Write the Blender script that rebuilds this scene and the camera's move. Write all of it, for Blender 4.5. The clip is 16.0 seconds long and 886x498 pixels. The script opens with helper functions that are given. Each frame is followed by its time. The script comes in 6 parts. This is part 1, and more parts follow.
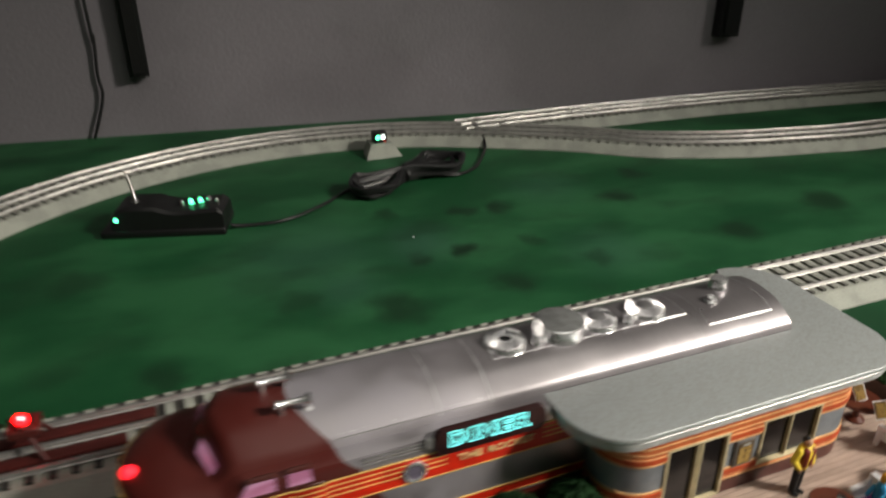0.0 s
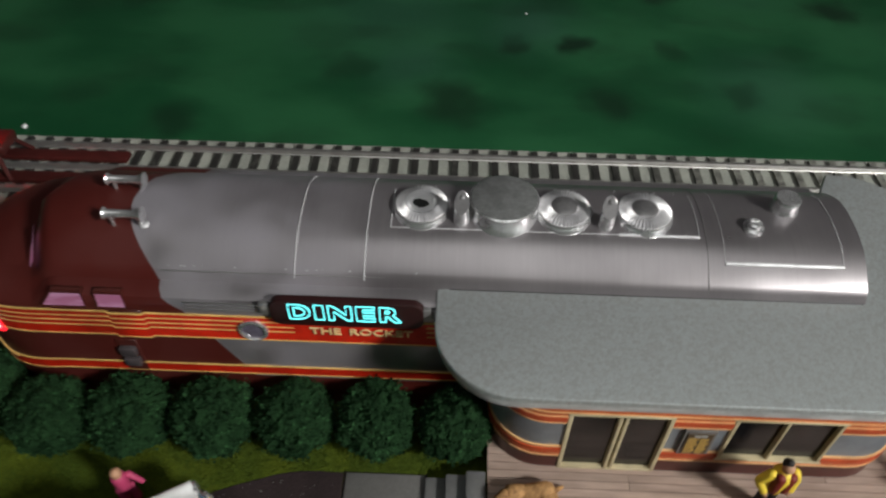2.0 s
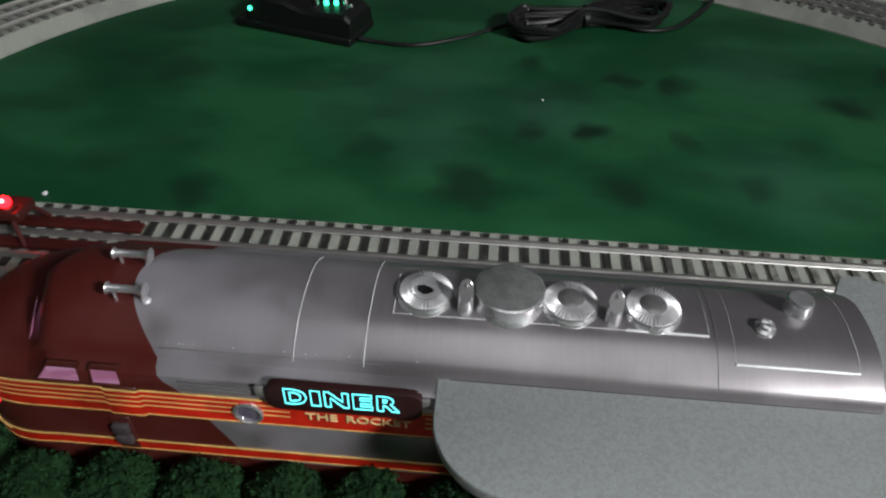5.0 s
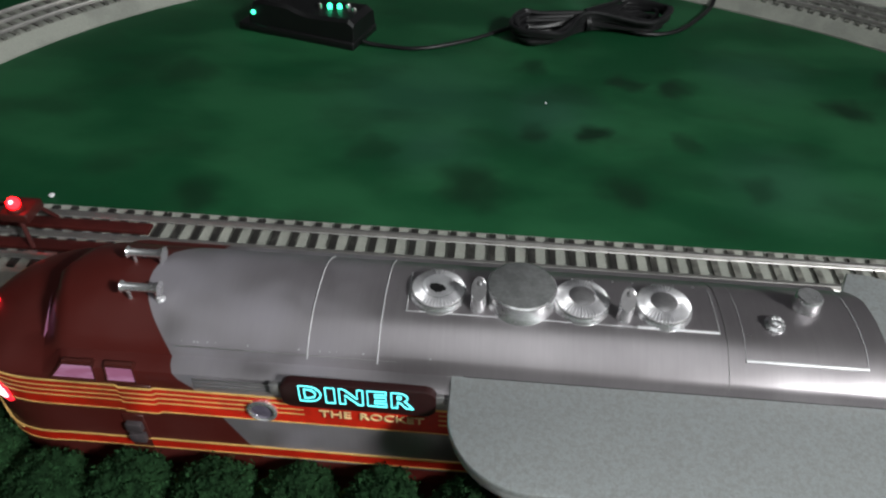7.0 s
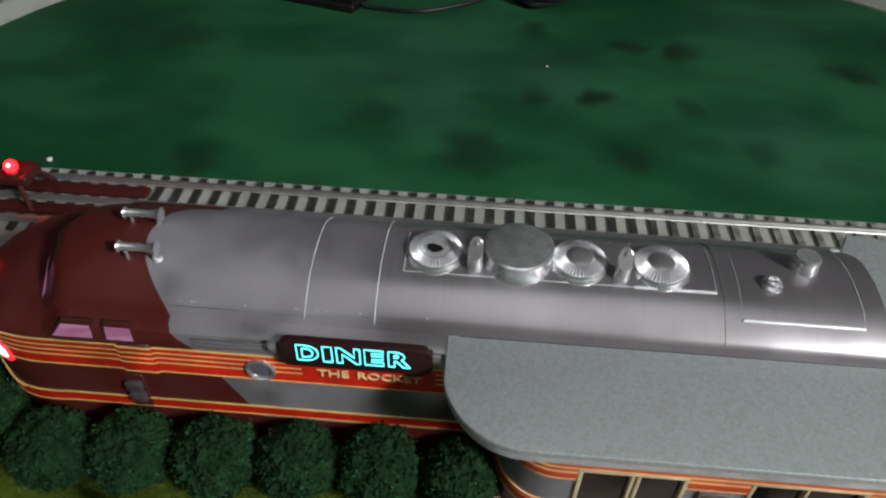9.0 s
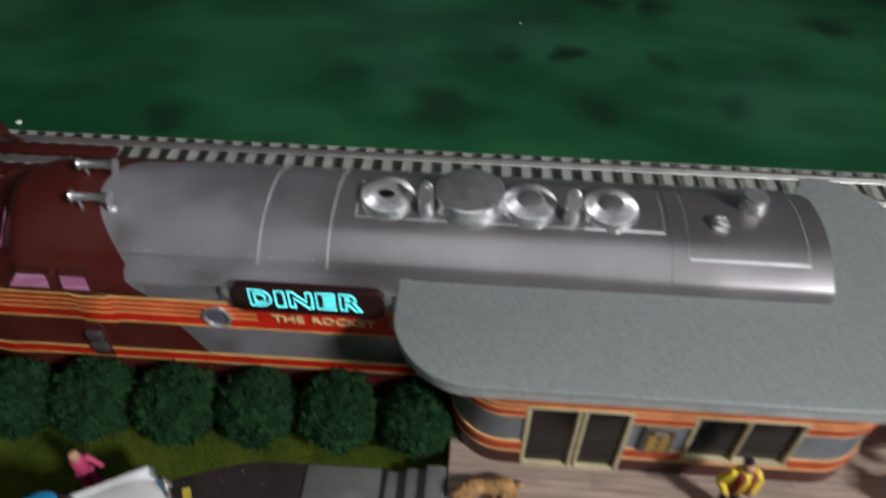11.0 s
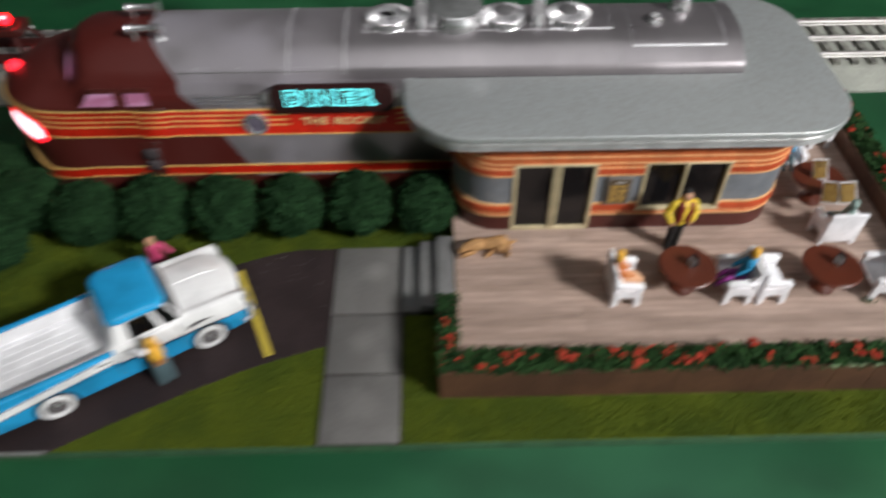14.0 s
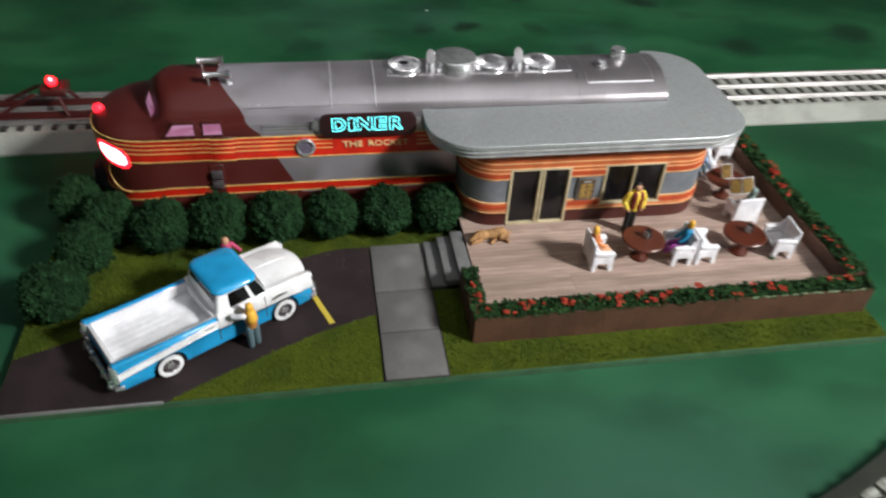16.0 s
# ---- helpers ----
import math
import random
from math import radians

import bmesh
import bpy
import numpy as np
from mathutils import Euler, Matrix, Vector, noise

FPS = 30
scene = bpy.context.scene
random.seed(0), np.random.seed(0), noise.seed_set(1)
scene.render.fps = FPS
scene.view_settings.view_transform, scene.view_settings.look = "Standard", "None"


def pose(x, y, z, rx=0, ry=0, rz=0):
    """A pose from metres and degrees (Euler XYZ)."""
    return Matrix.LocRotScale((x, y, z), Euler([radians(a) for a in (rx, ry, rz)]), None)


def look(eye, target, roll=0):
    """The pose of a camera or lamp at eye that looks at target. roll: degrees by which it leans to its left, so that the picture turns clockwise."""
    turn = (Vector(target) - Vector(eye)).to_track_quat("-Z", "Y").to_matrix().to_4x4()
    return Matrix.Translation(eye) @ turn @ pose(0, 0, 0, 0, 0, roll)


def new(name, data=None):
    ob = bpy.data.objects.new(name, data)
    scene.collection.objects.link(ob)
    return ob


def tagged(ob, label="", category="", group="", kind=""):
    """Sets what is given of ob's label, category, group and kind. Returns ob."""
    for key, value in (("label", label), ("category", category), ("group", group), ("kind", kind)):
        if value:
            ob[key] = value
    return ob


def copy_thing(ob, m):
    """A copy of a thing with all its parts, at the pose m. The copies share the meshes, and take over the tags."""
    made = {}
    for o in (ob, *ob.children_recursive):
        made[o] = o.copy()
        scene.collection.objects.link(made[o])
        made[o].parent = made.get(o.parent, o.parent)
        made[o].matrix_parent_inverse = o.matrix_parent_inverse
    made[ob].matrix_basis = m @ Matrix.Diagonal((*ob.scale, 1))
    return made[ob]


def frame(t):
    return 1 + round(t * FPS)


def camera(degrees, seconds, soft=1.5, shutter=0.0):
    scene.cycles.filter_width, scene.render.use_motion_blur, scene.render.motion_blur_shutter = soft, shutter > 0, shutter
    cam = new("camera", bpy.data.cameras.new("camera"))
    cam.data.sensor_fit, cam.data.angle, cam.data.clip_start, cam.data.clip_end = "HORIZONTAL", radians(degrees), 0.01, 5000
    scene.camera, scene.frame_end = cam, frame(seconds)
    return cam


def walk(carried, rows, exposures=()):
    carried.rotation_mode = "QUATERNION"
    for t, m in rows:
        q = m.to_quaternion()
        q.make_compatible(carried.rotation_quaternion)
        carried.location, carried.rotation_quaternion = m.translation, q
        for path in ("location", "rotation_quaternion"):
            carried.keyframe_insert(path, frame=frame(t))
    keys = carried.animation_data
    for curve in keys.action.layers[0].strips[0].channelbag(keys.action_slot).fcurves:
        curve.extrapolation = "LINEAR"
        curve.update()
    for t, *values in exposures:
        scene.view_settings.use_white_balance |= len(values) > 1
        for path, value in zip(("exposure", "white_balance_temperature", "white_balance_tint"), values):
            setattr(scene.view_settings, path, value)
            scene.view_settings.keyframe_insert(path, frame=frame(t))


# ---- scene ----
cam = camera(63.2, 16.0, soft=2.2, shutter=0.85)
PATH = [
    (0, (-0.16, -0.171, 0.2425), (-0.1275, -0.0875, 0.1981), -0.3),
    (0.5, (-0.0889, -0.1496, 0.2373), (-0.068, -0.0663, 0.186), -1.6),
    (1, (-0.0509, -0.1358, 0.2409), (-0.0493, -0.0579, 0.1783), -4.9),
    (1.5, (-0.0425, -0.1213, 0.2373), (-0.0457, -0.0497, 0.1676), -3.0),
    (2, (-0.0333, -0.1105, 0.2305), (-0.0356, -0.042, 0.1576), 0.6),
    (2.5, (-0.0318, -0.1046, 0.2277), (-0.0345, -0.0356, 0.1555), 2.3),
    (3, (-0.0278, -0.1048, 0.2292), (-0.0305, -0.0343, 0.1583), 2.9),
    (3.5, (-0.0272, -0.1018, 0.2328), (-0.0306, -0.03, 0.1633), 2.0),
    (4, (-0.0274, -0.099, 0.2342), (-0.0315, -0.0262, 0.1658), 1.1),
    (4.5, (-0.0284, -0.1025, 0.2321), (-0.0336, -0.0277, 0.1659), 1.4),
    (7, (-0.0345, -0.1083, 0.2314), (-0.0392, -0.0325, 0.1663), 1.6),
    (7.5, (-0.0349, -0.1099, 0.2289), (-0.0397, -0.0344, 0.1636), 1.9),
    (8, (-0.0351, -0.1069, 0.2288), (-0.0394, -0.0326, 0.1621), 2.1),
    (8.5, (-0.0337, -0.1085, 0.2288), (-0.0382, -0.0347, 0.1613), 1.8),
    (10.8, (-0.0221, -0.1114, 0.2262), (-0.0271, -0.0411, 0.1552), 0.5),
    (11, (-0.0175, -0.1162, 0.2241), (-0.0219, -0.0457, 0.1532), 0.7),
    (11.5, (0.0037, -0.1358, 0.2167), (0.0001, -0.0657, 0.1454), -0.4),
    (12, (0.0148, -0.1522, 0.2114), (0.0134, -0.0828, 0.1396), -0.6),
    (12.5, (0.0191, -0.1638, 0.213), (0.0193, -0.0946, 0.1407), -0.3),
    (13, (0.017, -0.1777, 0.2127), (0.0186, -0.1089, 0.1401), 0.2),
    (13.5, (0.0086, -0.1822, 0.2138), (0.01, -0.114, 0.1406), 0.0),
    (14, (-0.0293, -0.2011, 0.2168), (-0.0282, -0.1328, 0.1437), -0.4),
    (14.5, (-0.0859, -0.242, 0.2301), (-0.0817, -0.1731, 0.1578), 0.8),
    (15, (-0.1192, -0.2749, 0.2411), (-0.1075, -0.2037, 0.1719), 4.0),
    (15.5, (-0.1026, -0.2853, 0.243), (-0.0825, -0.2128, 0.1771), 6.9),
    (16, (-0.0849, -0.2809, 0.2365), (-0.0703, -0.2054, 0.1726), 3.4),
]
EXPOSURES = [(0.0, -0.2, 7500, 8), (1.0, -0.36, 7250, 8), (2.0, -0.66, 6800, 7), (3.0, -0.68, 6500, 7), (4.5, -0.63, 6500, 8), (7.0, -0.4, 6500, 7), (8.7, -0.47, 6500, 7), (11.0, -0.72, 6450, 8), (12.5, -0.56, 6650, 11), (13.5, -0.52, 6750, 11), (14.5, -0.07, 6600, 9), (16.0, -0.05, 6600, 9)]
walk(cam, [(t, look(eye, target, roll)) for t, eye, target, roll in PATH], EXPOSURES)

# ---- light: an unseen lamp right of the table, and a wide added fill above ----
world = bpy.data.worlds.new("room_dark")
world.use_nodes = True
world.node_tree.nodes["Background"].inputs[0].default_value = (0.5, 0.5, 0.55, 1)
world.node_tree.nodes["Background"].inputs[1].default_value = 0.02
scene.world = world


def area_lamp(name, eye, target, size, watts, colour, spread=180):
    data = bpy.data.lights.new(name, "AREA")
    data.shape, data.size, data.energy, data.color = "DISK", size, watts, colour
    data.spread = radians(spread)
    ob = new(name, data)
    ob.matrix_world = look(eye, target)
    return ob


area_lamp("unseen_lamp", (1.48, -1.12, 1.32), (0.14, -0.08, 0.0), 0.34, 4.1, (0.97, 0.97, 0.985), 40)
# fill added overhead to lift the shade; no fixture is known there
area_lamp("unseen_lamp", (0.05, -0.30, 1.44), (0.0, -0.05, 0.0), 1.2, 4.6, (0.95, 0.97, 1.0))


# ---- materials ----
def nodes_of(m):
    return m.node_tree.nodes, m.node_tree.links


def surface(name, colour, rough=0.5, metal=0.0, var=0.12, scale=60.0, fine=900.0, bump=0.0, second=None, mix_at=0.5, mix_soft=0.1, coat=0.0, random_tint=0.0, island=0.0, stretch=None, spots=(), spec=0.5):
    """A paint or plastic: base colour varied at two scales, roughness mottled, fine relief."""
    m = bpy.data.materials.new(name)
    m.use_nodes = True
    n, l = nodes_of(m)
    b = n["Principled BSDF"]
    tc = n.new("ShaderNodeTexCoord")
    big = n.new("ShaderNodeTexNoise")
    big.inputs["Scale"].default_value, big.inputs["Detail"].default_value = scale, 4
    small = n.new("ShaderNodeTexNoise")
    small.inputs["Scale"].default_value, small.inputs["Detail"].default_value = fine, 3
    where = tc.outputs["Object"]
    if stretch:
        mp = n.new("ShaderNodeMapping")
        mp.inputs["Scale"].default_value = stretch
        l.new(where, mp.inputs["Vector"])
        where = mp.outputs[0]
        own = n.new("ShaderNodeObjectInfo")
        slide = n.new("ShaderNodeVectorMath")
        l.new(where, slide.inputs[0])
        l.new(math_node(n, l, "MULTIPLY", own.outputs["Random"], 9.0), slide.inputs[1])
        where = slide.outputs[0]
    l.new(where, big.inputs["Vector"])
    l.new(where, small.inputs["Vector"])
    base = n.new("ShaderNodeMix")
    base.data_type = "RGBA"
    base.inputs["A"].default_value = (*colour, 1)
    base.inputs["B"].default_value = (*(second or [c * 0.8 for c in colour]), 1)
    ramp = n.new("ShaderNodeMapRange")
    ramp.interpolation_type = "SMOOTHSTEP"
    ramp.inputs["From Min"].default_value, ramp.inputs["From Max"].default_value = mix_at - mix_soft, mix_at + mix_soft
    l.new(big.outputs["Fac"], ramp.inputs["Value"])
    l.new(ramp.outputs[0], base.inputs["Factor"])
    hsv = n.new("ShaderNodeHueSaturation")
    val = n.new("ShaderNodeMapRange")
    val.inputs["From Min"].default_value, val.inputs["From Max"].default_value = 0.25, 0.75
    val.inputs["To Min"].default_value, val.inputs["To Max"].default_value = 1 - var, 1 + var
    l.new(small.outputs["Fac"], val.inputs["Value"])
    last = val.outputs[0]
    if island:
        geo = n.new("ShaderNodeNewGeometry")
        each = n.new("ShaderNodeMapRange")
        each.inputs["To Min"].default_value, each.inputs["To Max"].default_value = 1 - island, 1 + island
        l.new(geo.outputs["Random Per Island"], each.inputs["Value"])
        last = math_node(n, l, "MULTIPLY", last, each.outputs[0])
    if random_tint:
        info = n.new("ShaderNodeObjectInfo")
        r = n.new("ShaderNodeMapRange")
        r.inputs["To Min"].default_value, r.inputs["To Max"].default_value = 1 - random_tint, 1 + random_tint
        l.new(info.outputs["Random"], r.inputs["Value"])
        mul = n.new("ShaderNodeMath")
        mul.operation = "MULTIPLY"
        l.new(last, mul.inputs[0])
        l.new(r.outputs[0], mul.inputs[1])
        last = mul.outputs[0]
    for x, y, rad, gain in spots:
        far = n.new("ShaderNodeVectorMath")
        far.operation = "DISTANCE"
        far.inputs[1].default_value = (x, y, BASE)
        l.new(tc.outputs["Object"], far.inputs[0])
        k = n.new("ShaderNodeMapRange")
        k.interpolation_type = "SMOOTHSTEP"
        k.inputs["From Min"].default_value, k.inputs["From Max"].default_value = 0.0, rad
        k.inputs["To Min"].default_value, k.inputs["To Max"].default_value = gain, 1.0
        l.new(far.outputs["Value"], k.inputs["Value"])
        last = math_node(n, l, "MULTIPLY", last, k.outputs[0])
    l.new(last, hsv.inputs["Value"])
    l.new(base.outputs["Result"], hsv.inputs["Color"])
    l.new(hsv.outputs[0], b.inputs["Base Color"])
    rr = n.new("ShaderNodeMapRange")
    rr.inputs["To Min"].default_value, rr.inputs["To Max"].default_value = max(rough - 0.1, 0.02), min(rough + 0.1, 1)
    l.new(big.outputs["Fac"], rr.inputs["Value"])
    l.new(rr.outputs[0], b.inputs["Roughness"])
    b.inputs["Metallic"].default_value = metal
    b.inputs["Coat Weight"].default_value = coat
    b.inputs["Specular IOR Level"].default_value = spec
    if bump:
        bp = n.new("ShaderNodeBump")
        bp.inputs["Strength"].default_value, bp.inputs["Distance"].default_value = 1.0, bump
        l.new(small.outputs["Fac"], bp.inputs["Height"])
        l.new(bp.outputs[0], b.inputs["Normal"])
    return m


def glow(name, colour, strength):
    m = bpy.data.materials.new(name)
    m.use_nodes = True
    b = m.node_tree.nodes["Principled BSDF"]
    b.inputs["Base Color"].default_value = (*[min(c, 0.8) for c in colour], 1)
    b.inputs["Emission Color"].default_value = (*colour, 1)
    b.inputs["Emission Strength"].default_value = strength
    return m


def math_node(n, l, op, a, b=None, c=None):
    k = n.new("ShaderNodeMath")
    k.operation = op
    for i, v in enumerate((a, b, c)):
        if v is None:
            continue
        if isinstance(v, (int, float)):
            k.inputs[i].default_value = v
        else:
            l.new(v, k.inputs[i])
    return k.outputs[0]


BASE = 0.0043   # top of the scenic base
DECK = 0.0130   # top of the patio deck
MID = 0.053    # centre line of the engine, y
WALL = 0.0226  # its front wall, y


def livery():
    """Maroon nose and cab, silver behind a slanted edge that runs over the roof."""
    m = bpy.data.materials.new("engine_livery")
    m.use_nodes = True
    n, l = nodes_of(m)
    b = n["Principled BSDF"]
    tc = n.new("ShaderNodeTexCoord")
    sep = n.new("ShaderNodeSeparateXYZ")
    l.new(tc.outputs["Object"], sep.inputs[0])
    x, y, z = sep.outputs
    dy = math_node(n, l, "ABSOLUTE", math_node(n, l, "SUBTRACT", y, MID))
    over = math_node(n, l, "SUBTRACT", z, 0.0573)
    side = math_node(n, l, "ADD", math_node(n, l, "MULTIPLY_ADD", over, -0.5, -0.117), math_node(n, l, "MULTIPLY", math_node(n, l, "MAXIMUM", over, 0.0), -0.58))
    q = math_node(n, l, "DIVIDE", dy, 0.024)
    top = math_node(n, l, "MULTIPLY_ADD", math_node(n, l, "MULTIPLY", q, q), 0.0125, -0.1365)
    on_side = math_node(n, l, "GREATER_THAN", dy, 0.0237)
    edge = math_node(n, l, "ADD", math_node(n, l, "MULTIPLY", side, on_side), math_node(n, l, "MULTIPLY", top, math_node(n, l, "SUBTRACT", 1.0, on_side)))
    d = math_node(n, l, "SUBTRACT", x, edge)
    silver = n.new("ShaderNodeMapRange")
    silver.inputs["From Min"].default_value, silver.inputs["From Max"].default_value = -0.00015, 0.00015
    l.new(d, silver.inputs["Value"])
    skirt = math_node(n, l, "GREATER_THAN", z, 0.0235)
    mask = math_node(n, l, "MULTIPLY", silver.outputs[0], skirt)
    noise_a = n.new("ShaderNodeTexNoise")
    noise_a.inputs["Scale"].default_value, noise_a.inputs["Detail"].default_value = 30, 4
    l.new(tc.outputs["Object"], noise_a.inputs["Vector"])
    stretch = n.new("ShaderNodeMapping")
    stretch.inputs["Scale"].default_value = (900, 55, 55)
    l.new(tc.outputs["Object"], stretch.inputs["Vector"])
    noise_b = n.new("ShaderNodeTexNoise")
    noise_b.inputs["Scale"].default_value, noise_b.inputs["Detail"].default_value = 1.0, 3
    l.new(stretch.outputs[0], noise_b.inputs["Vector"])
    tone = n.new("ShaderNodeMix")
    tone.data_type = "RGBA"
    tone.inputs["A"].default_value, tone.inputs["B"].default_value = (0.333, 0.308, 0.322, 1), (0.488, 0.455, 0.474, 1)
    cloud = n.new("ShaderNodeMapRange")
    cloud.inputs["From Min"].default_value, cloud.inputs["From Max"].default_value = 0.3, 0.7
    l.new(math_node(n, l, "MULTIPLY_ADD", noise_a.outputs["Fac"], 0.85, math_node(n, l, "MULTIPLY", noise_b.outputs["Fac"], 0.15)), cloud.inputs["Value"])
    l.new(cloud.outputs[0], tone.inputs["Factor"])
    haze = n.new("ShaderNodeMapRange")
    haze.interpolation_type = "SMOOTHSTEP"
    haze.inputs["From Min"].default_value, haze.inputs["From Max"].default_value = -0.045, -0.085
    l.new(math_node(n, l, "MULTIPLY_ADD", noise_a.outputs["Fac"], 0.05, math_node(n, l, "SUBTRACT", x, 0.025)), haze.inputs["Value"])
    patchy = n.new("ShaderNodeMapRange")
    patchy.inputs["From Min"].default_value, patchy.inputs["From Max"].default_value = 0.35, 0.62
    patchy.inputs["To Min"].default_value, patchy.inputs["To Max"].default_value = 0.15, 1.0
    l.new(noise_a.outputs["Fac"], patchy.inputs["Value"])
    dust = math_node(n, l, "MULTIPLY", haze.outputs[0], patchy.outputs[0])
    dusty = n.new("ShaderNodeMix")
    dusty.data_type = "RGBA"
    dusty.inputs["B"].default_value = (0.31, 0.295, 0.335, 1)
    l.new(math_node(n, l, "MULTIPLY", dust, 0.75), dusty.inputs["Factor"])
    l.new(tone.outputs["Result"], dusty.inputs["A"])
    red = n.new("ShaderNodeMix")
    red.data_type = "RGBA"
    red.inputs["A"].default_value, red.inputs["B"].default_value = (0.076, 0.011, 0.009, 1), (0.100, 0.017, 0.013, 1)
    l.new(noise_a.outputs["Fac"], red.inputs["Factor"])
    both = n.new("ShaderNodeMix")
    both.data_type = "RGBA"
    l.new(mask, both.inputs["Factor"])
    l.new(red.outputs["Result"], both.inputs["A"])
    l.new(dusty.outputs["Result"], both.inputs["B"])
    l.new(both.outputs["Result"], b.inputs["Base Color"])
    l.new(math_node(n, l, "MULTIPLY", mask, math_node(n, l, "MULTIPLY_ADD", dust, -0.45, 0.78)), b.inputs["Metallic"])
    rough = math_node(n, l, "ADD", math_node(n, l, "MULTIPLY_ADD", noise_a.outputs["Fac"], 0.12, 0.24), math_node(n, l, "MULTIPLY", dust, 0.3))
    l.new(rough, b.inputs["Roughness"])
    bp = n.new("ShaderNodeBump")
    bp.inputs["Strength"].default_value, bp.inputs["Distance"].default_value = 0.06, 0.00002
    l.new(noise_b.outputs["Fac"], bp.inputs["Height"])
    l.new(bp.outputs[0], b.inputs["Normal"])
    return m


def table_paint():
    """Green painted table top: dark sprayed blotches, lighter patches, and uneven light painted in at front, left and
    right.
    """
    m = bpy.data.materials.new("green_table_paint")
    m.use_nodes = True
    n, l = nodes_of(m)
    b = n["Principled BSDF"]
    tc = n.new("ShaderNodeTexCoord")

    def noise_at(scale, detail, shift):
        mp = n.new("ShaderNodeMapping")
        mp.inputs["Location"].default_value = shift
        mp.inputs["Rotation"].default_value = (0, 0, 0.5)
        mp.inputs["Scale"].default_value = (0.7, 1.2, 1)
        l.new(tc.outputs["Object"], mp.inputs["Vector"])
        k = n.new("ShaderNodeTexNoise")
        k.inputs["Scale"].default_value, k.inputs["Detail"].default_value = scale, detail
        k.inputs["Roughness"].default_value = 0.45
        l.new(mp.outputs[0], k.inputs["Vector"])
        return k.outputs["Fac"]

    def soft(value, lo, hi):
        r = n.new("ShaderNodeMapRange")
        r.interpolation_type = "SMOOTHSTEP"
        r.inputs["From Min"].default_value, r.inputs["From Max"].default_value = lo, hi
        l.new(value, r.inputs["Value"])
        return r.outputs[0]

    def mixed(fac, a, bb):
        k = n.new("ShaderNodeMix")
        k.data_type = "RGBA"
        l.new(fac, k.inputs["Factor"])
        for slot, v in (("A", a), ("B", bb)):
            if isinstance(v, tuple):
                k.inputs[slot].default_value = (*v, 1)
            else:
                l.new(v, k.inputs[slot])
        return k.outputs["Result"]

    ground_tone = mixed(soft(noise_at(14, 5, (3, 1, 0)), 0.38, 0.64), (0.0050, 0.068, 0.023), (0.0190, 0.116, 0.044))
    streak = soft(noise_at(24, 4, (0, 0, 0)), 0.47, 0.74)
    # sprayed dark spots: centre x, y, radius, depth; last two paint the light's falloff
    warp = n.new("ShaderNodeTexNoise")
    warp.inputs["Scale"].default_value, warp.inputs["Detail"].default_value = 38, 2
    l.new(tc.outputs["Object"], warp.inputs["Vector"])
    shift = n.new("ShaderNodeVectorMath")
    shift.operation = "MULTIPLY_ADD"
    shift.inputs[1].default_value, shift.inputs[2].default_value = (0.034, 0.026, 0), (-0.017, -0.013, 0)
    l.new(warp.outputs["Color"], shift.inputs[0])
    bent = n.new("ShaderNodeVectorMath")
    l.new(tc.outputs["Object"], bent.inputs[0])
    l.new(shift.outputs[0], bent.inputs[1])
    blotch = math_node(n, l, "MULTIPLY", streak, 0.40)
    for x, y, r, k in ((-0.004, 0.365, 0.017, 0.7), (0.030, 0.275, 0.018, 0.95), (-0.006, 0.275, 0.016, 0.75), (-0.040, 0.214, 0.028, 0.8), (0.047, 0.219, 0.024, 0.8), (0.092, 0.344, 0.018, 0.85),
                       (0.057, 0.347, 0.017, 0.8), (0.202, 0.327, 0.024, 0.9), (-0.102, 0.247, 0.020, 0.5), (-0.185, 0.190, 0.026, 0.7), (-0.244, 0.217, 0.022, 0.4), (0.118, 0.229, 0.018, 0.5), (0.088, 0.275, 0.015, 0.6),
                       (0.246, 0.371, 0.020, 0.8), (0.250, 0.230, 0.026, 0.8), (0.362, 0.250, 0.032, 0.8), (-0.243, 0.330, 0.030, 0.6), (-0.116, -0.111, 0.038, 0.5), (0.225, 0.070, 0.065, 0.45), (0.290, 0.030, 0.075, 0.45)):
        far = n.new("ShaderNodeVectorMath")
        far.operation = "DISTANCE"
        far.inputs[1].default_value = (x, y, 0)
        l.new(bent.outputs[0], far.inputs[0])
        spot = n.new("ShaderNodeMapRange")
        spot.interpolation_type = "SMOOTHSTEP"
        spot.inputs["From Min"].default_value, spot.inputs["From Max"].default_value = r, r * 0.2
        spot.inputs["To Max"].default_value = k
        l.new(far.outputs["Value"], spot.inputs["Value"])
        blotch = math_node(n, l, "MAXIMUM", blotch, spot.outputs[0])
    # thinly sprayed lighter patches; the wide front and left ones paint in brighter light
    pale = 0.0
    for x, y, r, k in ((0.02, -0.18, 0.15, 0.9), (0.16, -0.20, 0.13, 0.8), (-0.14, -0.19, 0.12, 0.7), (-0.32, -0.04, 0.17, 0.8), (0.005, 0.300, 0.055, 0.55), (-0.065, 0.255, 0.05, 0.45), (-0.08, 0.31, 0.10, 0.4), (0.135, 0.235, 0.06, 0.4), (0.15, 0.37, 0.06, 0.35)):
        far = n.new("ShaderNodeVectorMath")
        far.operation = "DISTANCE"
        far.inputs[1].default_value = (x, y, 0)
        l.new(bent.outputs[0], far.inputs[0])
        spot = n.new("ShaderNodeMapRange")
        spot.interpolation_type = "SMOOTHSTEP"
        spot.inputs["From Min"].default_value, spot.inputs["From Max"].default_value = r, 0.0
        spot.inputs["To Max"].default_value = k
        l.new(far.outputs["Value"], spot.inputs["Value"])
